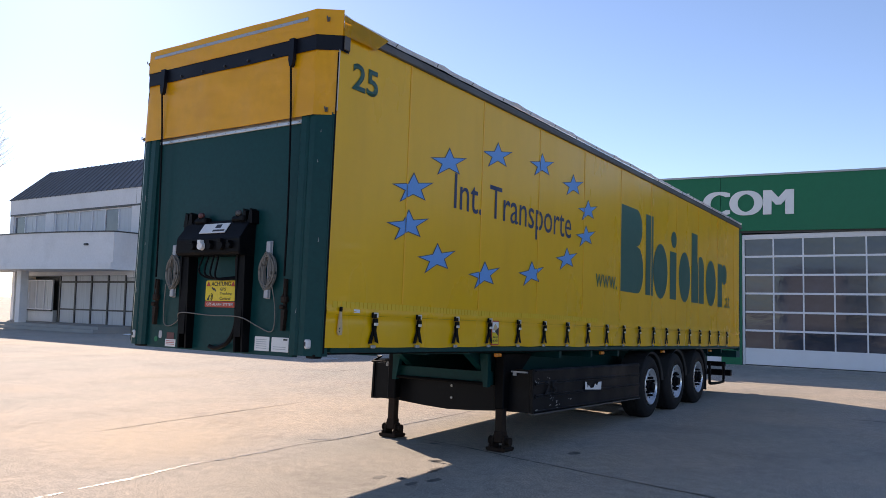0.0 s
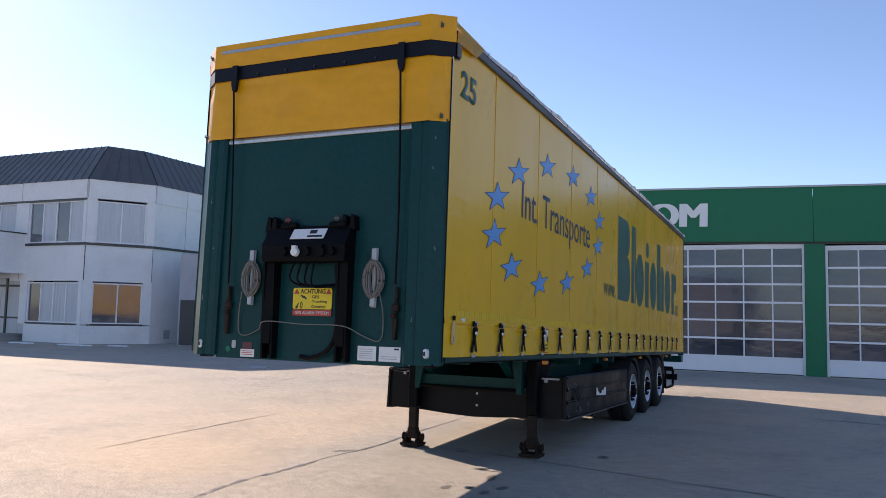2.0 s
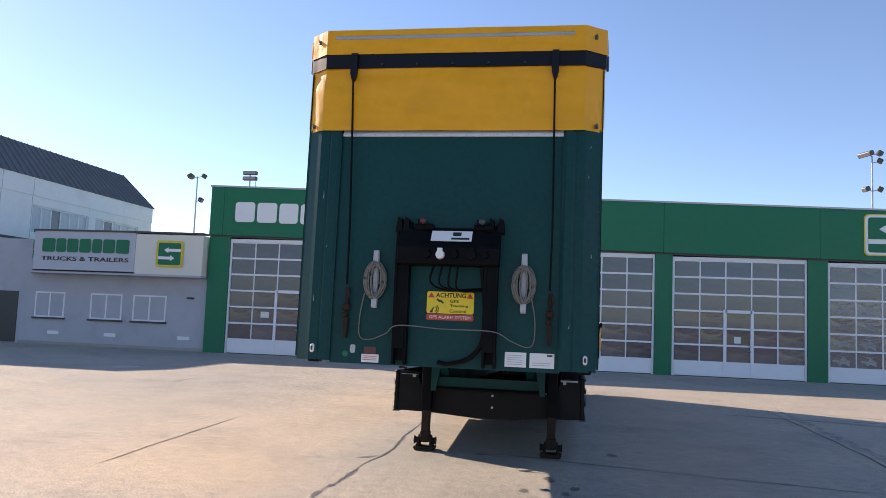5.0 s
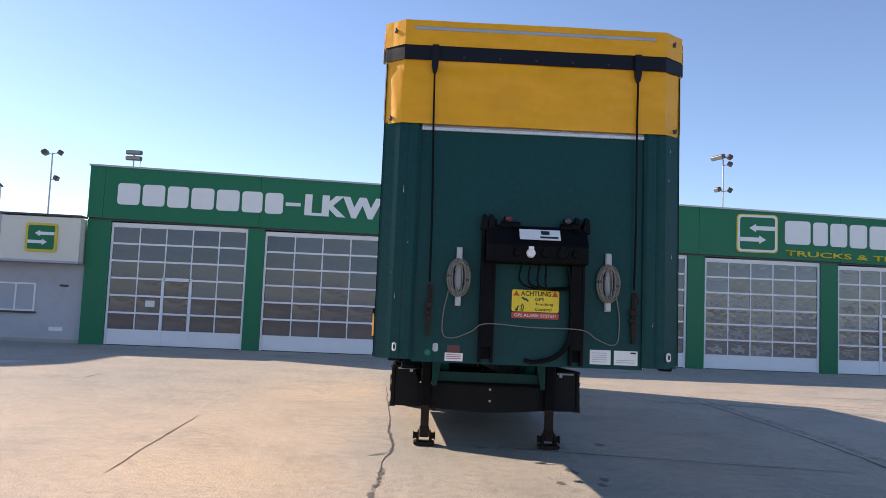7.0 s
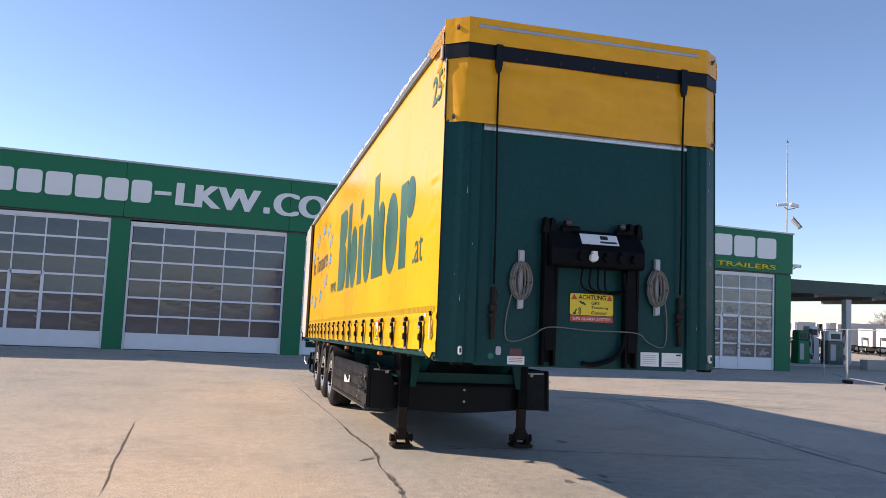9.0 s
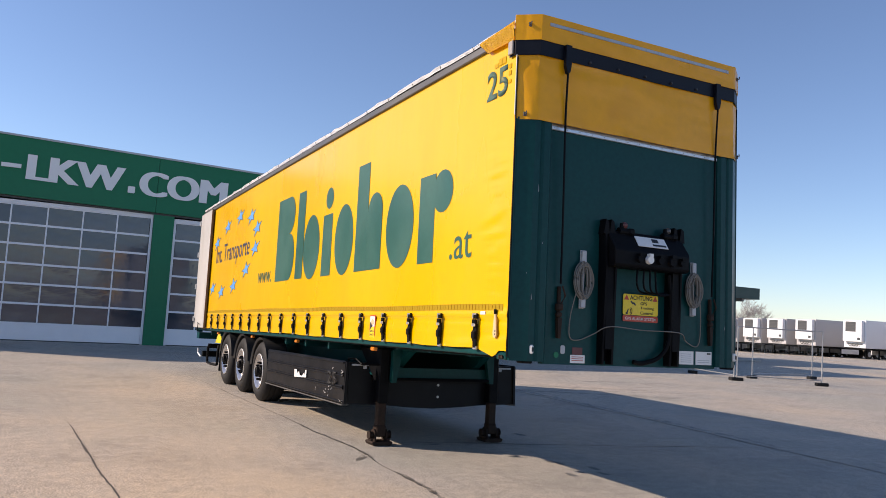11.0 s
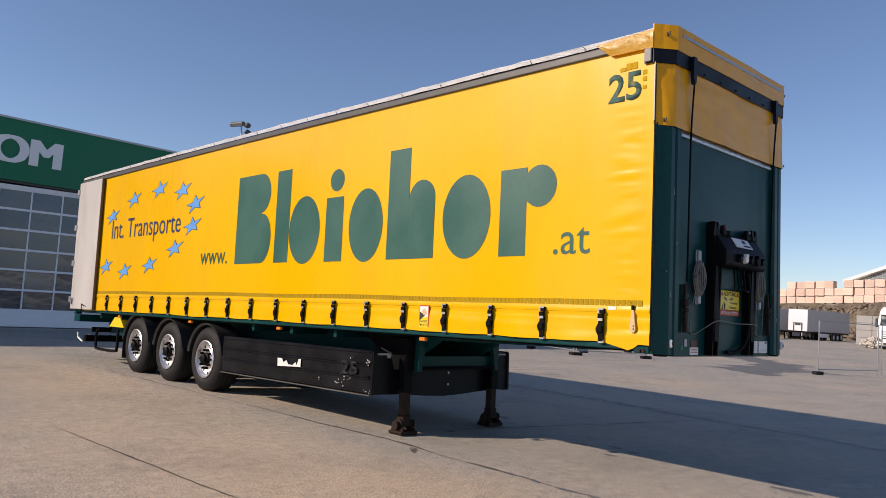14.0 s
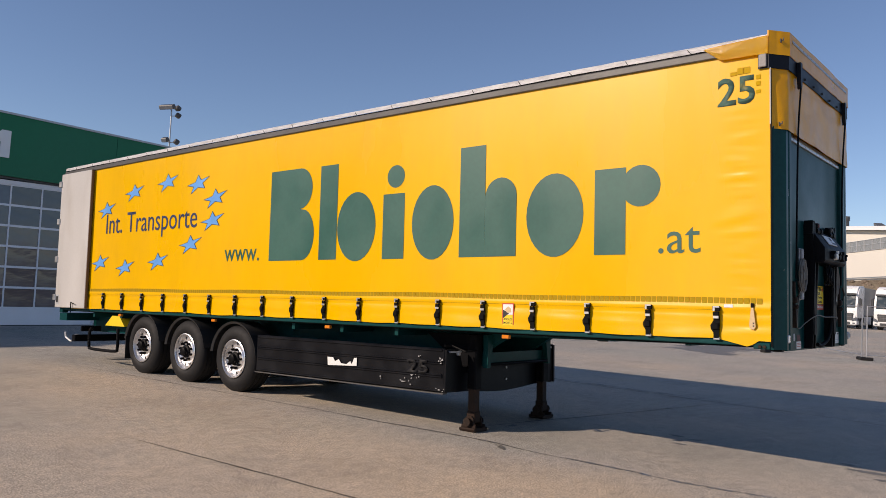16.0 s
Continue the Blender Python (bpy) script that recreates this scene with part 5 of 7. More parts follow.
def coupling():
    """Hose bracket and sockets on the front wall."""
    for x0, x1 in ((-0.435, -0.315), (0.318, 0.43)):
        bm = prism(bmesh.new(), [(-0.045, -0.03), (-0.12, -0.03), (-0.15, 0.80), (-0.13, 1.10), (-0.08, 1.17), (-0.045, 1.17)], "x", x0, x0 + 0.02)
        prism(bm, [(-0.045, -0.03), (-0.12, -0.03), (-0.15, 0.80), (-0.13, 1.10), (-0.08, 1.17), (-0.045, 1.17)], "x", x1 - 0.02, x1)
        bx(bm, x0 + 0.02, x1 - 0.02, -0.06, -0.046, 0.0, 1.15)
        bx(bm, x0 + 0.02, x1 - 0.02, -0.135, -0.115, 0.1, 0.8)
        part("bracket_post", bm, "black", TR, "black steel bracket post")
    bm = prism(bmesh.new(), [(-0.05, 0.80), (-0.21, 0.80), (-0.23, 0.82), (-0.23, 0.945), (-0.22, 0.96), (-0.11, 1.12), (-0.05, 1.12)], "x", -0.405, 0.44)
    bmesh.ops.bevel(bm, geom=bm.edges[:], offset=0.008, segments=1, affect="EDGES")
    hb = part("socket_housing", bm, "black", TR, "black housing with hose couplings")
    plate = part("rating_plate", box(-0.13, 0.21, -0.055, 0.055, 0.004, 0.010), "white", hb, "silver type plate", Matrix.Translation((0, -0.166, 1.038)) @ Matrix.Rotation(radians(55.5), 4, "X"))
    for x0, x1, y0, y1 in ((0.05, 0.12, 0.0, 0.04), (0.04, 0.19, -0.04, -0.02)):
        part("plate_bar", box(x0, x1, y0, y1, 0.0105, 0.012), "ink", plate)
    for x, r, ml in ((-0.15, 0.035, "black"), (-0.04, 0.040, "white"), (0.08, 0.035, "black"), (0.22, 0.045, "black"), (0.33, 0.03, "black")):
        bm = cyl(bmesh.new(), (x, -0.225, 0.88), (x, -0.262, 0.88), r, 14, r * 0.85)
        bx(bm, x - r * 0.5, x + r * 0.5, -0.27, -0.228, 0.88 + r * 0.6, 0.88 + r * 1.3)
        part("socket", bm, ml, hb)
    for x in (-0.22, 0.28):
        bm = cyl(bmesh.new(), (x - 0.06, -0.11, 1.12), (x + 0.07, -0.11, 1.12), 0.032, 12)
        cyl(bm, (x - 0.02, -0.11, 1.07), (x - 0.02, -0.11, 1.19), 0.022, 10)
        bx(bm, x + 0.03, x + 0.1, -0.15, -0.07, 1.095, 1.150, bevel=0.012)
        part("hose_coupling", bm, "black", hb)
        part("coupling_lever", bx(bmesh.new(), x - 0.03, x + 0.03, -0.14, -0.09, 1.15, 1.20, bevel=0.015), "dull_red" if x < 0 else "rail", hb)
    for x in (-0.42, -0.36, 0.36, 0.44):
        part("stop", prism(bmesh.new(), [(x - 0.03, 1.08), (x + 0.03, 1.08), (x + 0.02, 1.19), (x - 0.01, 1.21)], "y", -0.13, -0.05), "black", TR)
    # hoses below the housing
    for i, x in enumerate((-0.10, -0.03, 0.04, 0.10)):
        pts = curve_pts([(x, -0.16, 0.80), (x - 0.02 + 0.01 * i, -0.18, 0.66 - 0.02 * i), (x + 0.10 + 0.03 * i, -0.13, 0.60), (0.33, -0.10, 0.62 - 0.01 * i)], 8)
        part("hose", tube(bmesh.new(), pts, 0.009, 6), "black", TR)
    pts = curve_pts([(0.30, -0.12, 0.78), (0.33, -0.12, 0.5), (0.32, -0.11, 0.2), (0.22, -0.10, 0.05), (0.05, -0.08, -0.01), (-0.05, -0.07, 0.0)], 10)
    part("hose", tube(bmesh.new(), pts, 0.02, 8), "black", TR)
    # warning sign
    sg = part("alarm_sign", prism(bmesh.new(), rounded(0.398, 0.182, 0.016, 3, 0.034, 0.4965), "y", -0.052, -0.058), "yellab", TR, "yellow alarm system warning sign")
    part("sign_base", prism(bmesh.new(), rounded(0.398, 0.052, 0.012, 3, 0.034, 0.3745), "y", -0.052, -0.058), "redlab", sg)
    words("sign_heading", "ACHTUNG", "ink", sg, facing("-y", -0.09, -0.058, 0.538), 0.255, 0.040, 0.001, 0.02)
    for i, w in enumerate(("GPS", "Tracking", "Control")):
        words("sign_line", w, "ink", sg, facing("-y", 0.03, -0.058, 0.497 - 0.041 * i), (0.075, 0.155, 0.14)[i], 0.027, 0.001, 0.015)
    words("sign_footer", "GPS ALARM SYSTEM", "white", sg, facing("-y", -0.14, -0.058, 0.362), 0.35, 0.026, 0.001, 0.01)
    for x in (-0.128, 0.198):
        part("warning_triangle", prism(bmesh.new(), [(x - 0.028, 0.536), (x + 0.028, 0.536), (x, 0.581)], "y", -0.0585, -0.060), "redlab", sg)
    bm = prism(bmesh.new(), [(-0.135, 0.425), (-0.125, 0.43), (-0.115, 0.45), (-0.10, 0.46), (-0.113, 0.425), (-0.112, 0.41), (-0.135, 0.41)], "y", -0.0585, -0.060)
    part("dish_mark", bm, "ink", sg)
    for r in (0.025, 0.04):
        bm = bmesh.new()
        tube(bm, [(-0.105 + r * math.cos(a), -0.0592, 0.44 + r * math.sin(a)) for a in (-0.9, -0.6, -0.3, 0.0, 0.3, 0.6, 0.9)], 0.004, 4)
        part("wave_mark", bm, "ink", sg)
    part("satellite_mark", prism(bmesh.new(), [(-0.075, 0.53), (-0.055, 0.515), (-0.045, 0.52), (-0.02, 0.495), (-0.032, 0.487), (-0.048, 0.503), (-0.058, 0.498), (-0.085, 0.52)], "y", -0.0585, -0.060), "ink", sg)
    # cable holders with coiled cable
    for s in (-1, 1):
        x = -0.617 if s < 0 else 0.641
        h = new("cable_holder")
        h.parent, h.matrix_basis = TR, Matrix.Translation((x, -0.05, 0))
        h["label"] = "grey cable holder with a coiled cable"
        bm = bx(bmesh.new(), -0.025, 0.025, -0.015, 0.0, 0.43, 0.925, bevel=0.005)
        bx(bm, -0.024, 0.024, -0.040, -0.016, 0.79, 0.92, bevel=0.008, seg=2)
        bx(bm, -0.024, 0.024, -0.040, -0.016, 0.435, 0.545, bevel=0.008, seg=2)
        part("holder_plate", bm, "grey_plastic", h)
        for q in range(15):
            bm = bmesh.new()
            rx, rz = 0.066 + 0.026 * math.sin(q * 2.1), 0.142 + 0.018 * math.cos(q * 1.7)
            yy = -0.020 - 0.0022 * q
            pts = [((0.012 * math.sin(q)) + rx * math.cos(a * math.pi / 14), yy, 0.665 + rz * math.sin(a * math.pi / 14)) for a in range(29)]
            tube(bm, pts, 0.0065, 6)
            part("cable_turn", bm, "cable", h)
    pts = curve_pts([(-0.70, -0.09, 0.55), (-0.735, -0.07, 0.36), (-0.73, -0.06, 0.19), (-0.64, -0.06, 0.165), (-0.5, -0.08, 0.22), (-0.38, -0.15, 0.29), (0.0, -0.13, 0.275), (0.40, -0.15, 0.27),
                     (0.55, -0.08, 0.20), (0.68, -0.06, 0.155), (0.735, -0.06, 0.20), (0.74, -0.07, 0.38), (0.71, -0.09, 0.55)], 8)
    part("loose_cable", tube(bmesh.new(), pts, 0.005, 6), "cable", TR)
    # labels along the foot of the wall
    part("label_plate", box(-0.708, -0.558, -0.049, -0.0455, -0.028, 0.04), "white", TR, "white and red notice")
    part("label_plate", box(-0.69, -0.585, -0.049, -0.0455, 0.042, 0.102), "dull_red", TR)
    for z in (-0.003, 0.012, 0.027):
        part("label_bar", box(-0.695, -0.575, -0.0505, -0.0492, z - 0.006, z - 0.001), "redlab", TR)
    for x0, x1, n in ((0.503, 0.678, 5), (0.706, 0.905, 2)):
        lab = part("label_plate", box(x0, x1, -0.049, -0.0455, -0.008, 0.112), "white", TR, "white data plate")
        for k in range(n):
            part("label_bar", box(x0 + 0.02, x1 - 0.03, -0.0505, -0.0492, 0.012 + k * 0.018, 0.017 + k * 0.018), "grey_plastic", lab)
    part("label_bar", box(0.845, 0.89, -0.0505, -0.0492, 0.088, 0.102), "ink", TR)
    part("round_label", cyl(bmesh.new(), (-0.852, -0.045, 0.035), (-0.852, -0.049, 0.035), 0.025, 16), "bgreen", TR)
    part("tag", prism(bmesh.new(), rounded(0.045, 0.07, 0.015, 3, -0.788, 0.08), "y", -0.045, -0.05), "grey_plastic", TR)
    for x in (-1.13, 1.15):
        part("clearance_lamp", bx(bmesh.new(), x - 0.018, x + 0.018, -0.112, -0.05, 0.035, 0.11, bevel=0.012), "white", TR)
        part("lamp_lens", bx(bmesh.new(), x - 0.009, x + 0.009, -0.116, -0.1115, 0.055, 0.09, bevel=0.002), "ink", TR)
        part("bump_stop", bx(bmesh.new(), x - 0.05, x + 0.05, -0.05, 0.05, -0.044, -0.005, bevel=0.01), "black", TR)


before = set(TR.children)
coupling()
for ob in set(TR.children) - before:
    ob.matrix_basis = Matrix.Translation((0.025, 0, 0)) @ ob.matrix_basis


def running_gear():
    def leg(x, y):
        g = ground_z(y)
        bm = bx(bmesh.new(), x - 0.066, x + 0.066, y - 0.066, y + 0.066, -0.72, -0.05, bevel=0.012)
        a = part("landing_leg", bm, "black", TR, "landing leg with a rusty foot")
        part("inner_tube", box(x - 0.052, x + 0.052, y - 0.052, y + 0.052, g + 0.16, -0.7, bevel=0.008), "legrust", a)
        bm = bx(bmesh.new(), x - 0.062, x + 0.062, y - 0.062, y + 0.062, g + 0.10, g + 0.24, bevel=0.012)
        for q in (-1, 1):
            prism(bm, [(y - 0.075, g + 0.03), (y + 0.075, g + 0.03), (y + 0.06, g + 0.16), (y + 0.03, g + 0.19), (y - 0.03, g + 0.19), (y - 0.06, g + 0.16)], "x", x + q * 0.085, x + q * 0.065)
            cyl(bm, (x + q * 0.065, y, g + 0.12), (x + q * 0.135, y, g + 0.12), 0.04, 12)
            cyl(bm, (x + q * 0.13, y, g + 0.12), (x + q * 0.142, y, g + 0.12), 0.052, 12)
            bx(bm, x + q * 0.09 - 0.012, x + q * 0.09 + 0.012, y - 0.11, y + 0.11, g + 0.045, g + 0.085, bevel=0.006)
        prism(bm, [(x - 0.135, g + 0.034), (x - 0.115, g + 0.004), (x + 0.115, g + 0.004), (x + 0.135, g + 0.034), (x + 0.125, g + 0.05), (x - 0.125, g + 0.05)], "y", y - 0.115, y + 0.115)
        part("foot", bm, "rust", a)
        bm = prism(bmesh.new(), [(y + 0.08, -0.06), (y + 0.75, -0.06), (y + 0.08, -0.55)], "x", x - 0.015, x + 0.015)
        part("brace", bm, "black", a)
    leg(-0.78, 3.645)
    leg(0.83, 3.69)
    part("cross_beam", box(-0.70, 0.73, 3.58, 3.66, -0.44, -0.28), "green", TR)
    for q in (-1, 1):
        x0 = 0.015 + q * 0.725
        part("gusset", prism(bmesh.new(), [(x0, -0.06), (x0, -0.46), (x0 - q * 0.06, -0.46), (x0 - q * 0.13, -0.06)], "y", 3.50, 3.57), "green", TR)
    part("leg_shaft", tube(bmesh.new(), [(-0.7, 3.52, -0.42), (0.7, 3.52, -0.42)], 0.02, 8), "black", TR)
    part("crank", tube(bmesh.new(), [(-0.86, 3.55, -0.25), (-1.1, 3.55, -0.25), (-1.1, 3.75, -0.19), (-1.2, 3.78, -0.19)], 0.012, 8), "black", TR)
    for s in (-1, 1):
        bm = prism(bmesh.new(), [(0.5, -0.017), (LEN - 0.2, -0.017), (LEN - 0.2, -0.42), (3.9, -0.42), (3.3, -0.07), (0.5, -0.03)], "x", s * 0.50, s * 0.60)
        part("main_beam", bm, "green", TR, "dark green chassis beam")
    for y in (0.8, 1.6, 2.4, 4.6, 5.6, 6.6, 11.4, 12.4):
        part("cross_member", box(-HW + 0.11, HW - 0.11, y - 0.03, y + 0.03, -0.03 if y < 3 else -0.10, -0.016), "green", TR)
    # side boxes with boards
    y0, y1 = 3.75, 7.33
    for s in (-1, 1):
        zf0, zf1, zr0, zr1 = -0.745, -0.225, -0.735, -0.215
        bm = prism(bmesh.new(), [(y0, zf0), (y1, zr0), (y1, zr1), (y0, zf1)], "x", s * (HW - 0.045), s * (HW - 0.10))
        bmesh.ops.bevel(bm, geom=bm.edges[:], offset=0.01, segments=1, affect="EDGES")
        b = part("side_box", bm, "boxblack", TR, "scuffed black side board of the pallet box")
        for z in (-0.722, -0.56, -0.535, -0.405, -0.38, -0.245):
            part("rib", box(s * (HW - 0.046), s * (HW - 0.028), y0 + 0.03, y1 - 0.03, z - 0.010, z + 0.010, bevel=0.004), "boxblack", b)
        part("bottom_edge", box(s * (HW - 0.11), s * (HW - 0.025), y0, y1, -0.762, -0.747), "rail", b)
        part("torn_sticker", prism(bmesh.new(), [(5.21, -0.525), (5.76, -0.55), (5.77, -0.44), (5.66, -0.44), (5.62, -0.49), (5.55, -0.46), (5.50, -0.51), (5.40, -0.515), (5.33, -0.47), (5.30, -0.51), (5.26, -0.425), (5.21, -0.42)], "x", s * (HW - 0.0275), s * (HW - 0.0255)), "white", b, "torn white sticker")
        xx = s * (HW - 0.024)
        words("worn_number", "25", "rubber", b, facing("-x" if s < 0 else "+x", xx, 4.33 if s < 0 else 4.0, -0.54), 0.34, 0.17, 0.002, 0.02)
        for cy, cz, sp, n in ((3.80, -0.36, 0.05, 7), (4.36, -0.66, 0.07, 9), (4.22, -0.57, 0.05, 6), (3.80, -0.70, 0.03, 4), (4.75, -0.62, 0.03, 2), (4.10, -0.33, 0.02, 2)):
            for q in range(n):
                yy, zz = cy + random.gauss(0, sp), cz + random.gauss(0, sp * 0.4)
                w, hh = 0.006 + 0.022 * random.random() ** 2, 0.003 + 0.008 * random.random()
                pts = [(yy + w * math.cos(a) * (0.5 + 0.7 * random.random()), zz + hh * math.sin(a) * (0.5 + random.random())) for a in [k * 0.785 for k in range(8)]]
                part("scuff", prism(bmesh.new(), pts, "x", xx, xx + s * 0.001), "dull_scuff", b)
        # marker lamps
        for y in (2.87, 5.80, 8.43, 11.3):
            part("marker_lamp", bx(bmesh.new(), s * (HW - 0.07), s * (HW - 0.02), y - 0.05, y + 0.05, -0.062, -0.020, bevel=0.008), "orange", TR, "orange marker lamp")
    out = [(1.235, -0.745), (1.222, -0.235), (0.95, -0.235), (0.87, -0.45), (-0.87, -0.45), (-0.95, -0.235), (-1.222, -0.235), (-1.235, -0.745), (-0.75, -0.755), (-0.35, -0.785), (0.0, -0.80), (0.35, -0.785), (0.75, -0.755)]
    pb = part("pallet_box", prism(bmesh.new(), out, "y", y0 + 0.01, y0 + 0.05), "boxblack", TR, "black pallet box front")
    part("edge_fold", box(-0.88, 0.88, y0 - 0.015, y0 + 0.008, -0.475, -0.45), "boxblack", pb)
    for q in (-1, 1):
        part("side_fold", prism(bmesh.new(), [(q * 1.238, -0.745), (q * 1.225, -0.235), (q * 1.195, -0.235), (q * 1.208, -0.745)], "y", y0 - 0.02, y0 + 0.008), "boxblack", pb)
        part("latch", bx(bx(bmesh.new(), q * 1.15, q * 0.93, y0 - 0.02, y0 + 0.006, -0.275, -0.255), q * 1.0, q * 0.96, y0 - 0.025, y0 + 0.008, -0.31, -0.255), "grey_plastic", pb, "worn metal latch")
    part("box_floor", box(-HW + 0.12, HW - 0.12, y0 + 0.07, y1 - 0.02, -0.745, -0.72), "boxblack", TR)
    for x in (-0.05, 0.0):
        part("bolt", cyl(bmesh.new(), (0.06, y0 + 0.02, -0.50 + x * 3), (0.06, y0 - 0.002, -0.50 + x * 3), 0.016, 8), "steel", TR)
    # axles
    R0 = 0.50
    made = None
    for i, y in enumerate((7.90, 9.22, 10.53)):
        zc = ground_z(y) + R0 - 0.008 - 0.004 * i
        part("axle", tube(bmesh.new(), [(-1.0, y, zc), (1.0, y, zc)], 0.07, 12), "black", TR)
        for s in (-1, 1):
            part("air_bag", cyl(bmesh.new(), (s * 0.55, y + 0.3, zc), (s * 0.55, y + 0.3, -0.42), 0.14, 16), "rubber", TR)
            w = new("wheel")
            w.parent = TR
            w.matrix_basis = Matrix.Translation((s * 1.035, y, zc)) @ Matrix.Rotation(radians(17 * i + (180 if s < 0 else 0)), 4, "X") @ (Matrix.Rotation(math.pi, 4, "Z") if s < 0 else Matrix())
            w["label"] = "wide trailer wheel with a polished alloy rim"
            if made is None:
                made = wheel(w, R0)
            else:
                for o in made:
                    k = again(o, o.name.split(".")[0], w, o.matrix_basis.copy())
            # mudguard arch
            bm = bmesh.new()
            prev = None
            for k in range(25):
                a = radians(8 + 164 * k / 24)
                ring = []
                for dx, rr in ((-0.02, 0.520), (0.0, 0.552), (-0.36, 0.552), (-0.36, 0.545), (-0.035, 0.544), (-0.03, 0.517)):
                    ring.append(bm.verts.new((s * (1.235 + dx), y + 0.03 + 1.04 * rr * math.cos(a), zc + 0.012 + rr * math.sin(a))))
                if prev:
                    for q in range(len(ring)):
                        bm.faces.new((prev[q], prev[(q + 1) % 6], ring[(q + 1) % 6], ring[q]))
                prev = ring
            part("mudguard", bm, "guard", TR, "black plastic mudguard")
    for s in (-1, 1):
        part("mud_flap", box(s * 0.86, s * 1.23, 11.08, 11.095, -0.80, -0.40, bevel=0.004), "rubber", TR)
        part("rear_lamp", bx(bmesh.new(), s * 0.7, s * 1.1, 13.0, 13.05, -0.40, -0.30, bevel=0.01), "black", TR)
        part("bumper_arm", box(s * 0.45, s * 0.53, 12.3, 12.38, -0.55, -0.05), "black", TR)
        part("bumper_loop", tube(bmesh.new(), curve_pts([(s * 1.18, 11.47, -0.30), (s * 1.2, 11.42, -0.42), (s * 1.2, 11.42, -0.64), (s * 1.2, 11.52, -0.70), (s * 1.2, 12.36, -0.70), (s * 1.2, 12.47, -0.64), (s * 1.2, 12.47, -0.40), (s * 1.18, 12.42, -0.30)], 6), 0.028, 8), "black", TR)
        part("buffer", cyl(bmesh.new(), (s * 1.0, 13.3, -0.52), (s * 1.0, 13.42, -0.52), 0.05, 12), "steel", TR)
    part("bumper_beam", box(-1.2, 1.2, 13.05, 13.17, -0.60, -0.47, bevel=0.01), "black", TR, "black rear underrun bumper")
    part("lock_hook", tube(bmesh.new(), [(-1.22, 13.15, -0.60), (-1.26, 13.3, -0.52), (-1.26, 13.32, -0.42)], 0.018, 8), "white", TR)
    part("rear_beam", box(-HW + 0.02, HW - 0.02, 13.3, 13.6, -0.2, -0.056), "green", TR)
    part("wheel_chock", prism(bmesh.new(), [(11.5, -0.06), (11.75, -0.06), (12.0, -0.25), (11.3, -0.25)], "x", -1.15, -0.95), "yellab", TR, "yellow wheel chock in its holder")


def wheel(w, R0):
    """Local x points out of the wheel."""
    t = 0.19
    prof = [(0.30, -t), (0.40, -t), (R0 - 0.02, -t + 0.03), (R0, -t + 0.06), (R0, -0.09), (R0 - 0.012, -0.085), (R0 - 0.012, -0.07), (R0, -0.065), (R0, -0.005), (R0 - 0.012, 0.0), (R0 - 0.012, 0.012), (R0, 0.017),
            (R0, 0.07), (R0 - 0.012, 0.075), (R0 - 0.012, 0.09), (R0, 0.095), (R0, t - 0.06), (R0 - 0.02, t - 0.03), (0.42, t + 0.005), (0.36, t + 0.012), (0.315, t), (0.295, t - 0.02), (0.295, -t + 0.02)]
    a = part("tyre", lathe(bmesh.new(), prof, 64), "rubber", w, smooth="auto")
    prof = [(0.0005, t - 0.125), (0.285, t - 0.12), (0.286, t - 0.03), (0.293, t + 0.004), (0.280, t + 0.010), (0.268, t - 0.01), (0.262, t - 0.035), (0.252, t - 0.064), (0.246, t - 0.070), (0.192, t - 0.066), (0.178, t - 0.042), (0.168, t - 0.036), (0.10, t - 0.036), (0.08, t - 0.05), (0.0005, t - 0.05)]
    b = part("rim", lathe(bmesh.new(), prof, 48), "chrome", w, "polished alloy rim", smooth="auto")
    c = part("hub", lathe(bmesh.new(), [(0.0005, t + 0.055), (0.055, t + 0.055), (0.07, t + 0.045), (0.075, t + 0.0), (0.10, t - 0.01), (0.105, t - 0.034)], 20), "black", w, smooth="auto")
    out = [a, b, c]
    nut = None
    for k in range(10):
        an = 2 * math.pi * k / 10
        m = Matrix.Translation((t - 0.032, 0.145 * math.cos(an), 0.145 * math.sin(an)))
        if nut is None:
            nut = part("wheel_nut", lathe(bmesh.new(), [(0.021, -0.01), (0.020, 0.025), (0.014, 0.05), (0.0005, 0.052)], 8), "black", w, matrix=m)
            out.append(nut)
        else:
            out.append(again(nut, "wheel_nut", w, m))
    # black discs on the closed rim paint the shade inside the vent holes
    hole = None
    for k in range(10):
        an = 2 * math.pi * (k + 0.5) / 10
        m = Matrix.Translation((t - 0.0665, 0.220 * math.cos(an), 0.222 * math.sin(an)))
        if hole is None:
            hole = part("vent_hole", lathe(bmesh.new(), [(0.024, 0.0), (0.021, 0.004), (0.0005, 0.004)], 12), "ink", w, matrix=m)
            out.append(hole)
        else:
            out.append(again(hole, "vent_hole", w, m))
    return out


running_gear()


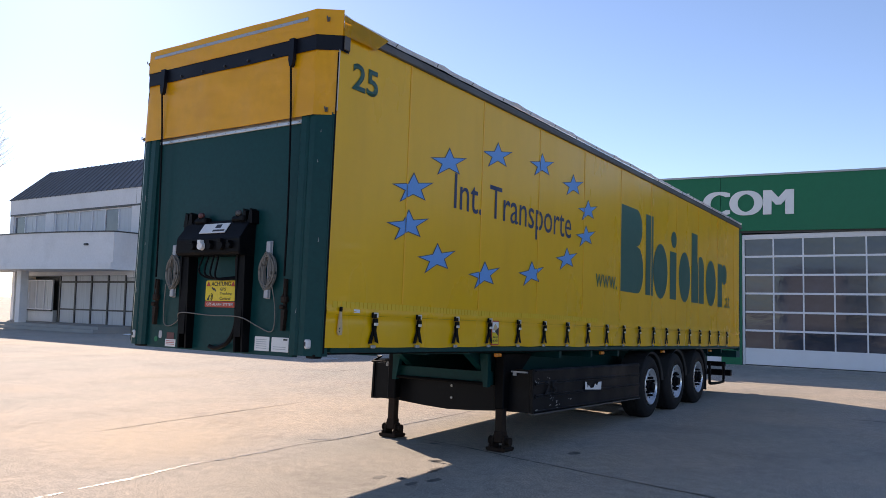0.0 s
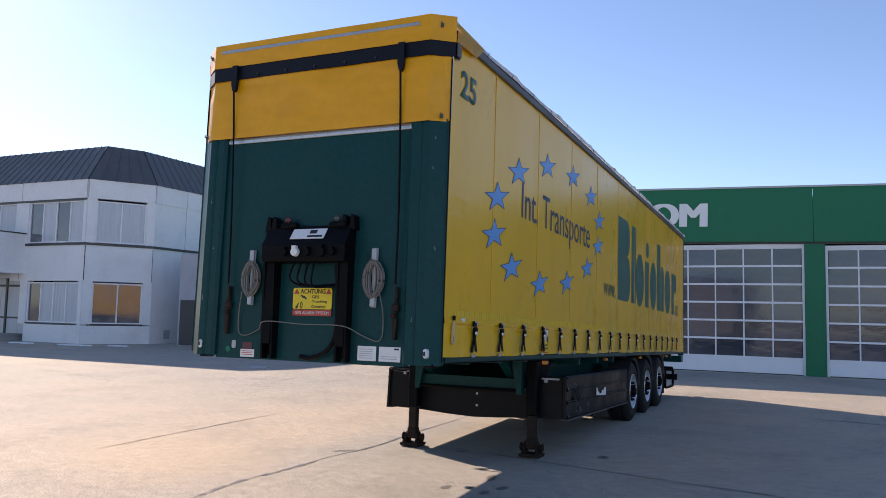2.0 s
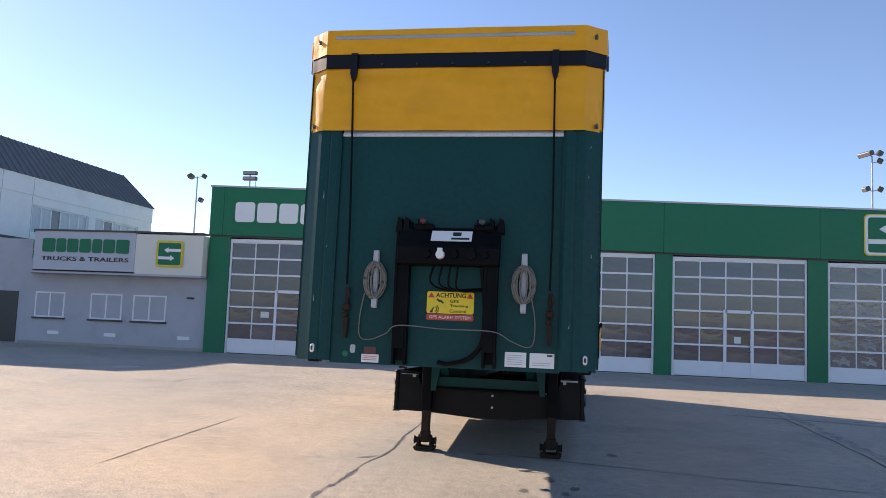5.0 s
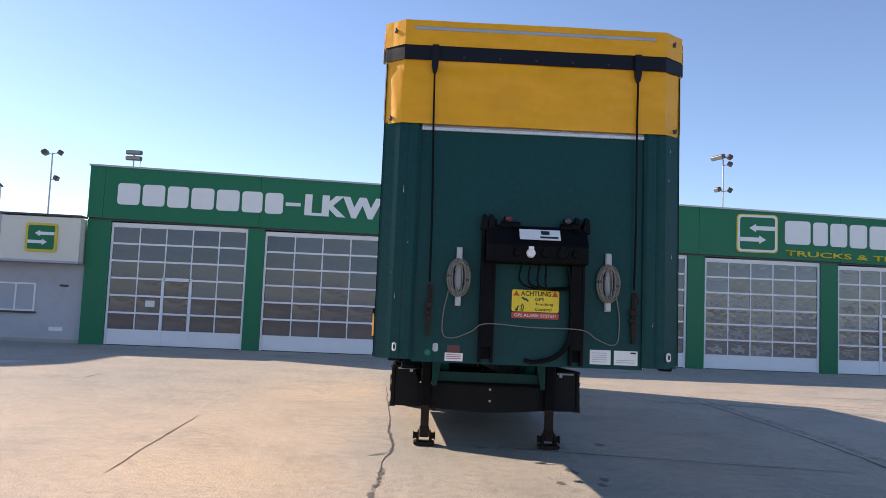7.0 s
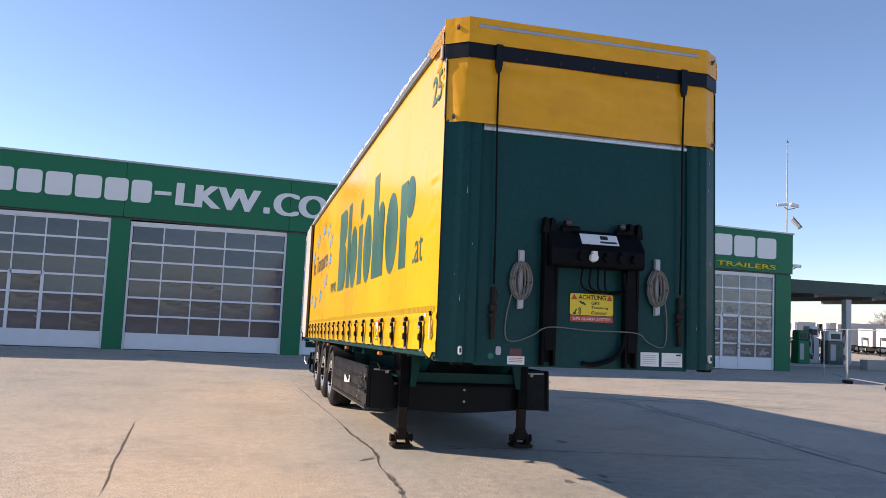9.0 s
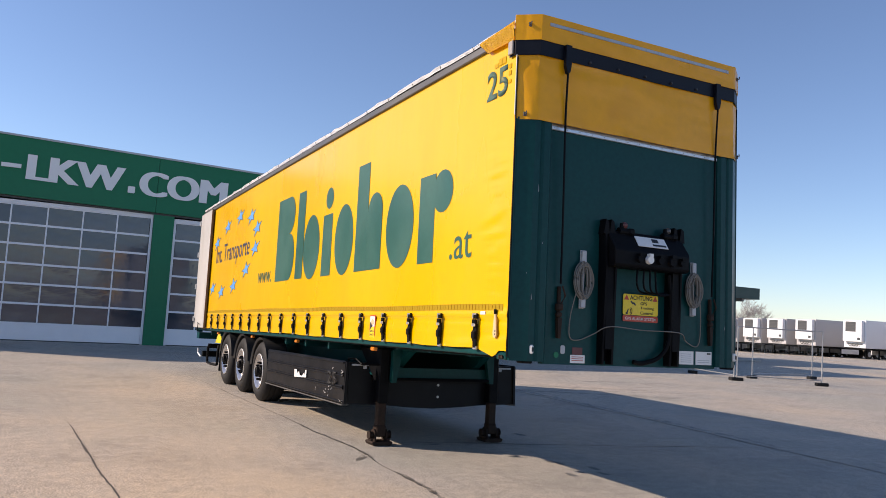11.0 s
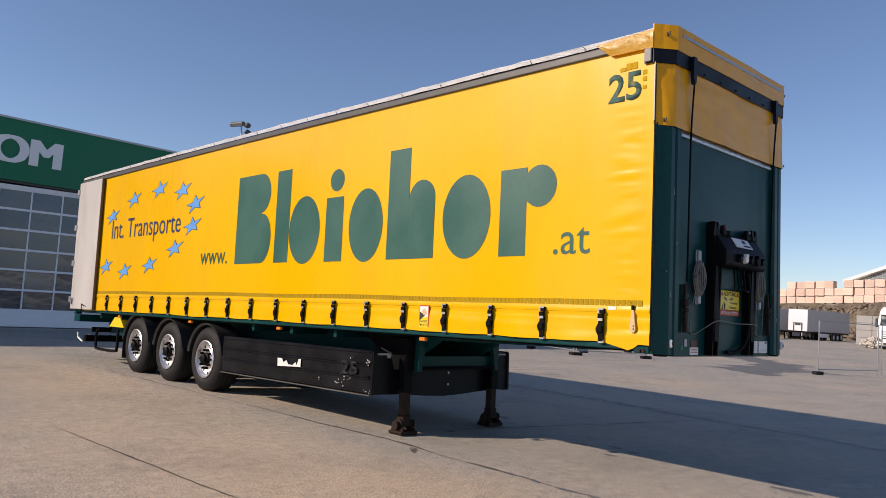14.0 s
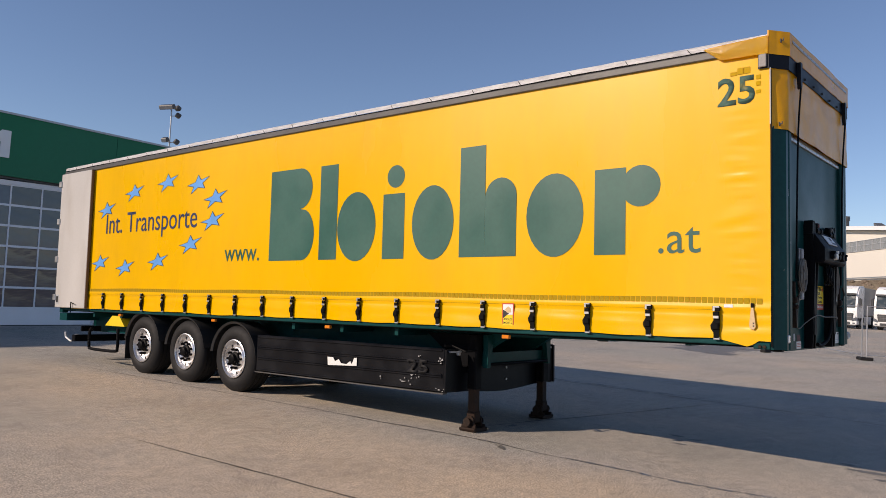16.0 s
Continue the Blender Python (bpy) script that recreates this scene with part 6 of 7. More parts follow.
# ---- yard surface: joints, cracks, smears ----
def ribbon(name, pts, width, material, label, wob=0.02, z=0.004, step=0.12, taper=True):
    """A thin uneven line lying on the yard."""
    bm = bmesh.new()
    pts = [Vector((*p, 0)) for p in pts]
    line = []
    for a, b in zip(pts, pts[1:]):
        n = max(2, int((b - a).length / step))
        line += [a.lerp(b, k / n) for k in range(n)]
    line.append(pts[-1])
    prev = None
    for i, p in enumerate(line):
        d = (line[min(i + 1, len(line) - 1)] - line[max(i - 1, 0)]).normalized()
        s = Vector((-d.y, d.x, 0))
        off = wob * (noise.noise((p.x * 1.3, p.y * 1.3, 1)) + 0.6 * noise.noise((p.x * 6, p.y * 6, 2)))
        w = width * (0.45 + 0.9 * abs(noise.noise((p.x * 3.1, p.y * 3.1, 5))) + 0.35 * random.random()) * (min(1, 6 * min(i + 0.2, len(line) - 0.8 - i) / len(line)) if taper else 1)
        row = [bm.verts.new((*(p + s * (off + q * w / 2)).to_2d(), z)) for q in (-1, 1)]
        if prev:
            bm.faces.new((prev[0], prev[1], row[1], row[0]))
        prev = row
    return tagged(part(name, bm, material, None), label, "joint", kind="structure")


ribbon("joint", [(-6.25, 8.55), (-5.32, 8.41), (-3.44, 7.98), (-2.0, 7.70), (-0.58, 7.42)], 0.024, "crack", "dark joint across the concrete yard")
ribbon("joint", [(-0.28, 17.0), (-0.32, 15.4), (-0.34, 11.23), (-0.42, 9.0), (-0.58, 7.42), (-0.55, 6.3), (-0.74, 4.9), (-0.7, 2.0)], 0.034, "crack", "open crack in the concrete yard", 0.05)
ribbon("repaired_strip", [(-0.05, 16.6), (-0.12, 12.0), (-0.22, 9.0), (-0.36, 7.3)], 0.20, "patch", "paler repaired strip along the crack", 0.06, 0.0025)
ribbon("joint", [(-9.68, 10.4), (-9.60, 9.0), (-9.50, 7.3), (-9.40, 5.9)], 0.022, "crack", "thin dark joint in the concrete yard")
ribbon("joint", [(-7.15, 17.2), (-6.92, 12.8), (-6.8, 10.6), (-6.76, 9.2), (-6.67, 8.3), (-6.68, 7.75), (-6.76, 7.2), (-6.76, 6.9), (-6.74, 6.1), (-6.78, 5.5), (-6.76, 5.1)], 0.016, "crack", "dark joint beside the trailer")
for pts, w in (([(-6.80, 10.4), (-6.75, 9.3), (-6.67, 8.35), (-6.68, 7.75), (-6.75, 7.25)], 0.055), ([(-6.93, 7.48), (-6.72, 7.78)], 0.10),
               ([(-6.77, 6.93), (-6.73, 6.54), (-6.74, 6.10), (-6.78, 5.85)], 0.075), ([(-6.78, 5.9), (-6.79, 5.45), (-6.77, 5.15), (-6.68, 4.8), (-6.68, 4.25)], 0.085), ([(-6.66, 4.1), (-6.60, 3.2)], 0.05)):
    ribbon("bitumen_smear", pts, w, "bitumen", "dark bitumen smear along a joint", 0.03, 0.005)
ribbon("joint", [(-13.43, 15.1), (-13.53, 16.4)], 0.03, "crack", "short crack in the yard")
ribbon("joint", [(1.0, 17.2), (2.5, 13.6), (5.5, 9.0)], 0.014, "crack", "thin crack in the yard", 0.08)


streak = random.Random(31)
for k in range(26):
    x, y = streak.uniform(-2.0, 13.0), streak.uniform(13.5, 25.0)
    ln, tilt = streak.uniform(2.0, 6.0), streak.uniform(-0.30, -0.02)
    ribbon("tyre_streak", [(x, y), (x + 0.5 * ln, y + 0.5 * ln * tilt), (x + ln, y + ln * tilt * 1.25)], streak.uniform(0.04, 0.13), "patch" if k % 3 else "bitumen", "faint tyre streak on the concrete", 0.05, 0.0016 + 0.00002 * k)


def blotch(name, cx, cy, rx, ry, material, label, seed, z=0.003, n=40, rough=0.5):
    bm = bmesh.new()
    vs = []
    for k in range(n):
        a = 2 * math.pi * k / n
        r = 1 + rough * noise.noise((2.2 * math.cos(a) + seed, 2.2 * math.sin(a), seed)) + 0.4 * rough * noise.noise((7 * math.cos(a), 7 * math.sin(a) + seed, seed))
        vs.append(bm.verts.new((cx + rx * r * math.cos(a), cy + ry * r * math.sin(a), z)))
    bm.faces.new(vs)
    return tagged(part(name, bm, material, None), label, "stain", kind="structure")


for i, (x, y, rx, ry) in enumerate(((-4.94, 7.44, 0.07, 0.05), (-4.66, 7.08, 0.05, 0.10), (-4.62, 6.95, 0.04, 0.07), (-4.38, 6.62, 0.05, 0.11), (-4.46, 6.35, 0.04, 0.09), (-4.88, 6.38, 0.05, 0.09), (-4.66, 6.5, 0.03, 0.05),
                                    (-4.70, 4.42, 0.07, 0.20), (-4.43, 4.66, 0.03, 0.08), (-5.02, 4.2, 0.05, 0.09), (-5.55, 8.33, 0.08, 0.05), (-3.9, 8.9, 0.07, 0.10))):
    blotch("oil_spot", x, y, rx, ry, "wet", "small dark oil spot on the concrete", 1.7 * i + 0.3)


def damp_patch(cx, cy, rx, ry, seed, ang=0.0, z=0.003):
    """A ragged wet area drawn out into streaks by the fall of the yard."""
    bm = bmesh.new()
    n = 220
    upper, lower = [], []
    for k in range(n + 1):
        u = k / n
        x = cx + rx * (2 * u - 1)
        env = (1 - (2 * u - 1) ** 2) ** 0.6
        a = env * ry * (0.35 + 0.9 * abs(noise.noise((u * 5, seed, 0))) + 0.5 * abs(noise.noise((u * 17, seed, 3))))
        b = env * ry * (0.25 + 0.9 * abs(noise.noise((u * 6, seed, 7))) + 0.5 * abs(noise.noise((u * 19, seed, 9))))
        mid = cy + ry * 0.6 * noise.noise((u * 2.5, seed, 5))
        upper.append(bm.verts.new((x, mid + a, z)))
        lower.append(bm.verts.new((x, mid - b, z)))
    for k in range(n):
        bm.faces.new((upper[k], upper[k + 1], lower[k + 1], lower[k]))
    bmesh.ops.rotate(bm, cent=(cx, cy, 0), matrix=Matrix.Rotation(radians(ang), 3, "Z"), verts=bm.verts)
    tagged(part("damp_patch", bm, "wet", None), "large dark damp patch on the yard", "stain", kind="structure")


damp_patch(15.2, 13.6, 3.8, 1.9, 4.4, 20)
damp_patch(22.0, 17.0, 6.0, 1.8, 9.1, 38, 0.0055)
damp_patch(30.0, 20.5, 5.0, 1.3, 2.7, 30, 0.008)
for i, (x, y, rx, ry) in enumerate(((-33.6, 23.3, 0.6, 0.12), (-30.6, 23.6, 0.8, 0.15), (-29.0, 24.5, 0.5, 0.14))):
    bm = bmesh.new()
    for q in range(14):
        bmesh.ops.create_icosphere(bm, subdivisions=1, radius=1, matrix=Matrix.Translation((x + rx * random.uniform(-1, 1), y + ry * random.uniform(-1, 1), 0.01)) @ Matrix.Diagonal((0.2, 0.1, 0.05, 1)))
    tagged(part("snow_patch", bm, "snow", None, smooth=True), "small patch of old snow on the ground", "snow", kind="stuff")
d = cyl(bmesh.new(), (-16.65, 18.48, 0.001), (-16.65, 18.48, 0.012), 0.34, 24)
tagged(part("manhole_cover", d, "steel", None), "round metal manhole cover in the yard", "manhole cover")


# ---- floodlight masts ----
def mast(x, y, h, heads, label, thin=0.07):
    m = empty("floodlight_mast", Matrix.Translation((x, y, 0)), label, "street lamp", "floodlight masts")
    part("pole", cyl(bmesh.new(), (0, 0, 0), (0, 0, h), thin, 12, thin * 0.6), "steel", m)
    for dz, ang, w in heads:
        a = radians(ang)
        c = Vector((0.42 * math.cos(a), 0.42 * math.sin(a), h + dz))
        bm = bx(bmesh.new(), -w, w, -0.16, 0.16, -0.14, 0.14, bevel=0.05)
        hd = part("floodlight", bm, "rail", m, "grey floodlight head", Matrix.Translation(c) @ Matrix.Rotation(a + math.pi / 2, 4, "Z") @ Matrix.Rotation(radians(28), 4, "X"))
        part("lens", box(-w + 0.04, w - 0.04, -0.165, -0.161, -0.10, 0.10), "glass", hd)
        part("arm", tube(bmesh.new(), [(0, 0, h + dz - 0.1), c], 0.025, 6), "steel", m)


mast(-28.72, 45.0, 10.2, [(0.0, 190, 0.34), (0.05, 20, 0.14), (-1.55, 340, 0.14)], "grey floodlight mast with two lamp heads")
mast(12.86, 47.8, 12.3, [(0.1, 200, 0.55), (0.2, 0, 0.2), (-0.3, 340, 0.2), (-2.0, 200, 0.22), (-2.0, 340, 0.22)], "tall grey mast with several floodlights")


def roof_floodlight(x, y, z):
    """Two lamp heads above one another on a short post."""
    m = empty("roof_floodlight", Matrix.Translation((x, y, z)), "double floodlight on a short post on the hall roof", "floodlight")
    part("post", cyl(bmesh.new(), (0, 0, 0), (0, 0, 0.66), 0.028, 10), "steel", m)
    part("stay", cyl(bmesh.new(), (0.24, 0.02, 0), (0.24, 0.02, 0.4), 0.012, 6), "steel", m)
    for dz in (0.40, 0.62):
        h = part("lamp_head", bx(bmesh.new(), -0.29, 0.29, -0.09, 0.09, dz - 0.075, dz + 0.075, bevel=0.02), "rail", m, "weathered grey lamp head")
        part("glass", box(-0.26, 0.26, -0.096, -0.091, dz - 0.055, dz + 0.055), "dull_scuff", h)


roof_floodlight(-17.36, 27.5, ROOF * fall(-17.36))


def roof_mast(x, y, z):
    """Thin aerial pole with two surveillance cameras and a square floodlight."""
    m = empty("roof_mast", Matrix.Translation((x, y, z)), "thin pole with white cameras and a floodlight on the hall corner", "mast")
    part("pole", cyl(bmesh.new(), (0, 0, 0), (0, 0, 4.05), 0.032, 10, 0.022), "steel", m)
    part("tip", cyl(bmesh.new(), (0, 0, 4.0), (0, 0, 4.12), 0.05, 8, 0.02), "frame_dark", m)
    part("camera_bracket", tube(bmesh.new(), [(-0.2, -0.1, 1.16), (0.0, -0.06, 1.08), (0.3, -0.12, 1.14)], 0.022, 6), "steel", m)
    for ang, dx in ((155, -0.08), (12, 0.12)):
        cm = part("camera", bx(bmesh.new(), -0.05, 0.42, -0.075, 0.075, -0.07, 0.07, bevel=0.03), "white", m, "white surveillance camera", Matrix.Translation((dx, -0.12, 1.30)) @ Matrix.Rotation(radians(ang), 4, "Z") @ Matrix.Rotation(radians(6), 4, "Y"))
        part("lens", box(0.421, 0.43, -0.05, 0.05, -0.05, 0.05), "ink", cm)
    fl = part("floodlight", bx(bmesh.new(), -0.24, 0.24, -0.05, 0.10, -0.26, 0.26, bevel=0.03), "grey_plastic", m, "pale square floodlight", Matrix.Translation((0.36, -0.16, 0.50)) @ Matrix.Rotation(radians(50), 4, "Z") @ Matrix.Rotation(radians(-38), 4, "X"))
    part("rim", box(-0.27, 0.27, -0.075, -0.052, -0.29, 0.29, bevel=0.01), "rail", fl)


roof_mast(EAST - 0.05, WALL_Y + 0.25, ROOF * fall(EAST))


# ---- filling station canopy ----
def canopy():
    c = empty("filling_canopy", Matrix(), "dark green flat canopy on grey columns", "canopy")
    part("fascia", box(14.3, 27.8, 32.0, 32.12, 3.62, 4.28), "canopy", c)
    part("fascia_end", box(27.68, 27.8, 32.12, 40.0, 3.62, 4.28), "canopy", c)
    part("soffit", box(14.3, 27.66, 32.13, 40.0, 3.66, 3.74), "soffit", c)
    part("roof", box(14.3, 27.66, 32.13, 40.0, 4.1, 4.2), "concrete", c)
    for x in (16.1, 19.6, 23.1, 26.6):
        part("beam", box(x - 0.1, x + 0.1, 32.15, 40.0, 3.45, 3.655), "soffit", c)
    for x, y in ((21.65, 32.4), (21.65, 39.0), (18.3, 36.0), (16.6, 39.0)):
        part("column", box(x - 0.17, x + 0.17, y - 0.17, y + 0.17, 0.14, 3.44, bevel=0.02), "post_grey", c)
    part("kerb_island", box(15.0, 27.2, 31.2, 40.5, 0.0, 0.14, bevel=0.02), "concrete", c, "raised concrete island")
    part("camera_lamp", bx(bmesh.new(), 23.6, 24.05, 31.8, 32.0, 3.80, 3.93, bevel=0.04), "white", c)


canopy()


def pump(x, y, label, w, body, head, h=1.7):
    p = empty("fuel_pump", Matrix.Translation((x, y, 0.14)), label, "fuel pump", "fuel pumps")
    part("body", box(-w, w, -0.28, 0.28, 0, h * 0.7, bevel=0.04), body, p)
    part("head", box(-w * 0.92, w * 0.92, -0.25, 0.25, h * 0.7 + 0.004, h, bevel=0.05), head, p)
    part("display", box(-w * 0.6, w * 0.6, -0.262, -0.252, h * 0.76, h * 0.92), "ink", p)
    part("panel", box(-w * 0.7, -w * 0.05, -0.292, -0.281, h * 0.12, h * 0.6), "grey_plastic", p)
    for k in (0, 1):
        x0 = w + 0.02 + 0.07 * k
        part("hose", tube(bmesh.new(), curve_pts([(x0, -0.1, h * 0.72), (x0 + 0.07, -0.2, h * 1.06), (x0 + 0.10, -0.3, h * 0.6), (x0 + 0.06, -0.3, 0.25), (x0 + 0.01, -0.2, 0.5)], 8), 0.022, 6), "ink", p)
        part("nozzle", box(x0 - 0.03, x0 + 0.04, -0.2, -0.05, h * 0.52, h * 0.66, bevel=0.015), "ink", p)


pump(18.5, 31.9, "bright green fuel pump with black hoses", 0.33, "bgreen", "bgreen", 1.62)
pump(19.35, 32.2, "grey and white fuel pump with black hoses", 0.30, "grey_plastic", "white", 1.85)
pump(20.35, 31.9, "dark green fuel pump with a white head", 0.46, "canopy", "white", 1.65)
post = empty("service_post", Matrix.Translation((21.05, 31.9, 0.14)), "white service post beside the pumps", "post")
part("body", box(-0.12, 0.12, -0.12, 0.12, 0, 1.1, bevel=0.02), "white", post)
part("cap", box(-0.2, 0.2, -0.16, 0.16, 1.104, 1.45, bevel=0.04), "grey_plastic", post)
b = empty("waste_bin", Matrix.Translation((21.9, 30.0, 0.0)), "grey concrete trough and litter bin", "bin")
part("trough", box(-1.4, 0.0, -0.25, 0.25, 0, 0.5, bevel=0.03), "concrete", b)
part("bin", box(0.05, 0.5, -0.25, 0.25, 0, 0.62, bevel=0.05), "post_grey", b)


# ---- mobile fence ----
def fence_panel(p, q, feet=(True, True), group="mobile fence"):
    p, q = Vector((*p, 0)), Vector((*q, 0))
    d = (q - p)
    ang = math.degrees(math.atan2(d.y, d.x))
    f = empty("fence_panel", pose(p.x, p.y, 0, 0, 0, ang), "galvanised mobile fence panel on concrete feet", "fence", group)
    w, h = d.length, 1.85
    for x, foot in zip((0.02, w - 0.02), feet):
        part("post", cyl(bmesh.new(), (x, 0, 0.0 if not foot else 0.05), (x, 0, h), 0.021, 8), "steel", f)
        if foot:
            part("foot", box(x - 0.20, x + 0.20, -0.10, 0.10, 0.0, 0.11, bevel=0.02), "rubber", f)
    for z in (0.18, h - 0.02):
        part("bar", tube(bmesh.new(), [(0.02, 0, z), (w - 0.02, 0, z)], 0.018, 6), "steel", f)
    bm = bmesh.new()
    n = int(w / 0.10)
    for k in range(1, n):
        x = k * w / n
        bx(bm, x - 0.0005, x + 0.0005, -0.0005, 0.0005, 0.18, h - 0.03)
    for k in range(1, 9):
        z = 0.18 + k * (h - 0.21) / 9
        bx(bm, 0.03, w - 0.03, 0.0012, 0.0026, z - 0.0006, z + 0.0006)
    part("mesh", bm, "steel", f)


fence_panel((13.95, 24.9), (11.95, 21.45), (False, False))
fence_panel((11.9, 21.35), (11.12, 18.65))
fence_panel((11.1, 18.55), (13.55, 17.1))
fence_panel((13.1, 19.65), (16.7, 19.9))
fence_panel((15.45, 11.6), (18.9, 10.75), (True, False))
fence_panel((18.9, 10.65), (15.9, 8.55), (False, True))
fence_panel((15.75, 8.4), (17.0, 5.1))

# ---- distant vehicles ----
def box_trailer(x, y, ang, side_mat, unit=True, label="white refrigerated semi-trailer parked far off", cat="trailer", roof=3.98):
    """Parked trailer; local y runs back from its front."""
    t = empty("parked_trailer", pose(x, y, yard_z(x, y), 0, 0, ang), label, cat, "parked trailers")
    part("body", box(-1.27, 1.27, 0, 13.4, 1.15, roof, bevel=0.03), side_mat, t)
    part("frame", box(-1.2, 1.2, 0.1, 13.3, 0.95, 1.148), "black", t)
    if unit:
        u = part("cooling_unit", box(-1.12, 1.12, -0.42, -0.002, 1.75, 3.93, bevel=0.08, seg=2), "reefer", t)
        g = part("grille", box(-0.78, 0.42, -0.436, -0.422, 2.78, 3.80, bevel=0.005), "frame_dark", u)
        for k in range(6):
            part("louvre", box(-0.74, 0.38, -0.446, -0.437, 2.84 + 0.16 * k, 2.88 + 0.16 * k), "rail", g)
        part("control_box", box(0.62, 0.95, -0.45, -0.422, 1.95, 2.2, bevel=0.01), "frame_dark", u)
        r = part("hose_rack", box(-0.9, 0.9, -0.12, -0.003, 1.52, 1.60), "frame_dark", t)
        for k, hx in enumerate((-0.6, -0.2, 0.15)):
            part("hose", tube(bmesh.new(), curve_pts([(hx, -0.13, 1.56), (hx + 0.1, -0.2, 1.36), (hx + 0.3, -0.2, 1.30 + 0.04 * k), (hx + 0.42, -0.13, 1.55)], 5), 0.035, 5), "frame_dark", r)
    else:
        f = part("front_wall", box(-1.25, 1.25, -0.034, -0.002, 1.17, roof - 0.03, bevel=0.01), "reefer", t, "white front wall")
        part("hose_frame", tube(bmesh.new(), [(-0.5, -0.09, 1.2), (-0.5, -0.12, 2.2), (0.55, -0.12, 2.2), (0.55, -0.09, 1.2)], 0.055, 6), "frame_dark", f)
        part("socket_box", box(-0.3, 0.35, -0.12, -0.036, 1.9, 2.12, bevel=0.02), "frame_dark", f)
    for s in (-1, 1):
        part("leg", box(s * 0.75 - 0.06, s * 0.75 + 0.06, 2.6, 2.72, 0.0, 0.95), "black", t)
        part("side_box", box(s * 1.2 - 0.04, s * 1.2 + 0.04, 4.0, 6.6, 0.45, 0.95), "reefer", t)
        for yy in (8.3, 9.6, 10.9):
            w = part("wheel", cyl(bmesh.new(), (s * 0.9, yy, 0.5), (s * 1.22, yy, 0.5), 0.5, 20), "rubber", t)
            part("rim", cyl(bmesh.new(), (s * 1.221, yy, 0.5), (s * 1.235, yy, 0.5), 0.28, 16), "grey_plastic", w)
    part("rear_beam", box(-1.2, 1.2, 12.6, 12.7, 0.5, 0.65), "black", t)
    return t


for x, y in ((63.7, 71.0), (63.8, 67.2), (64.0, 63.9), (64.0, 60.5), (64.3, 57.0)):
    box_trailer(x, y, -94, M["reefer_dull"])
box_trailer(65.0, 75.3, -94, M["reefer_dull"], False, "low white box semi-trailer with a plain front wall", roof=3.3)
box_trailer(66.5, 79.8, -94, M["reefer_grey"], False, "low pale grey box semi-trailer with a plain front wall", roof=3.3)
box_trailer(67.3, 45.5, -93.4, M["reefer"], label="white refrigerated semi-trailer with clean white sides")
box_trailer(64.8, 51.65, -94, M["reefer"], label="white refrigerated semi-trailer with clean white sides")
yt = box_trailer(88.9, 52.5, -94, M["yellow_paint"], False, "yellow box semi-trailer with a red number")
words("number_lettering", "99", "redlab", yt, facing("+x", 1.272, 8.2, 1.85), 1.75, 1.45, 0.004, 0.03)
box_trailer(93.0, 46.4, -92.6, M["reefer_grey"], False, "grey semi-trailer with a white front wall")
box_trailer(91.9, 42.35, -92.6, M["reefer_grey"], False, "grey semi-trailer with a white front wall")
for x, y in ((68.5, 85.5), (69.0, 90.0), (68.0, 95.0)):
    box_trailer(x, y, -94, M["reefer_dull"])


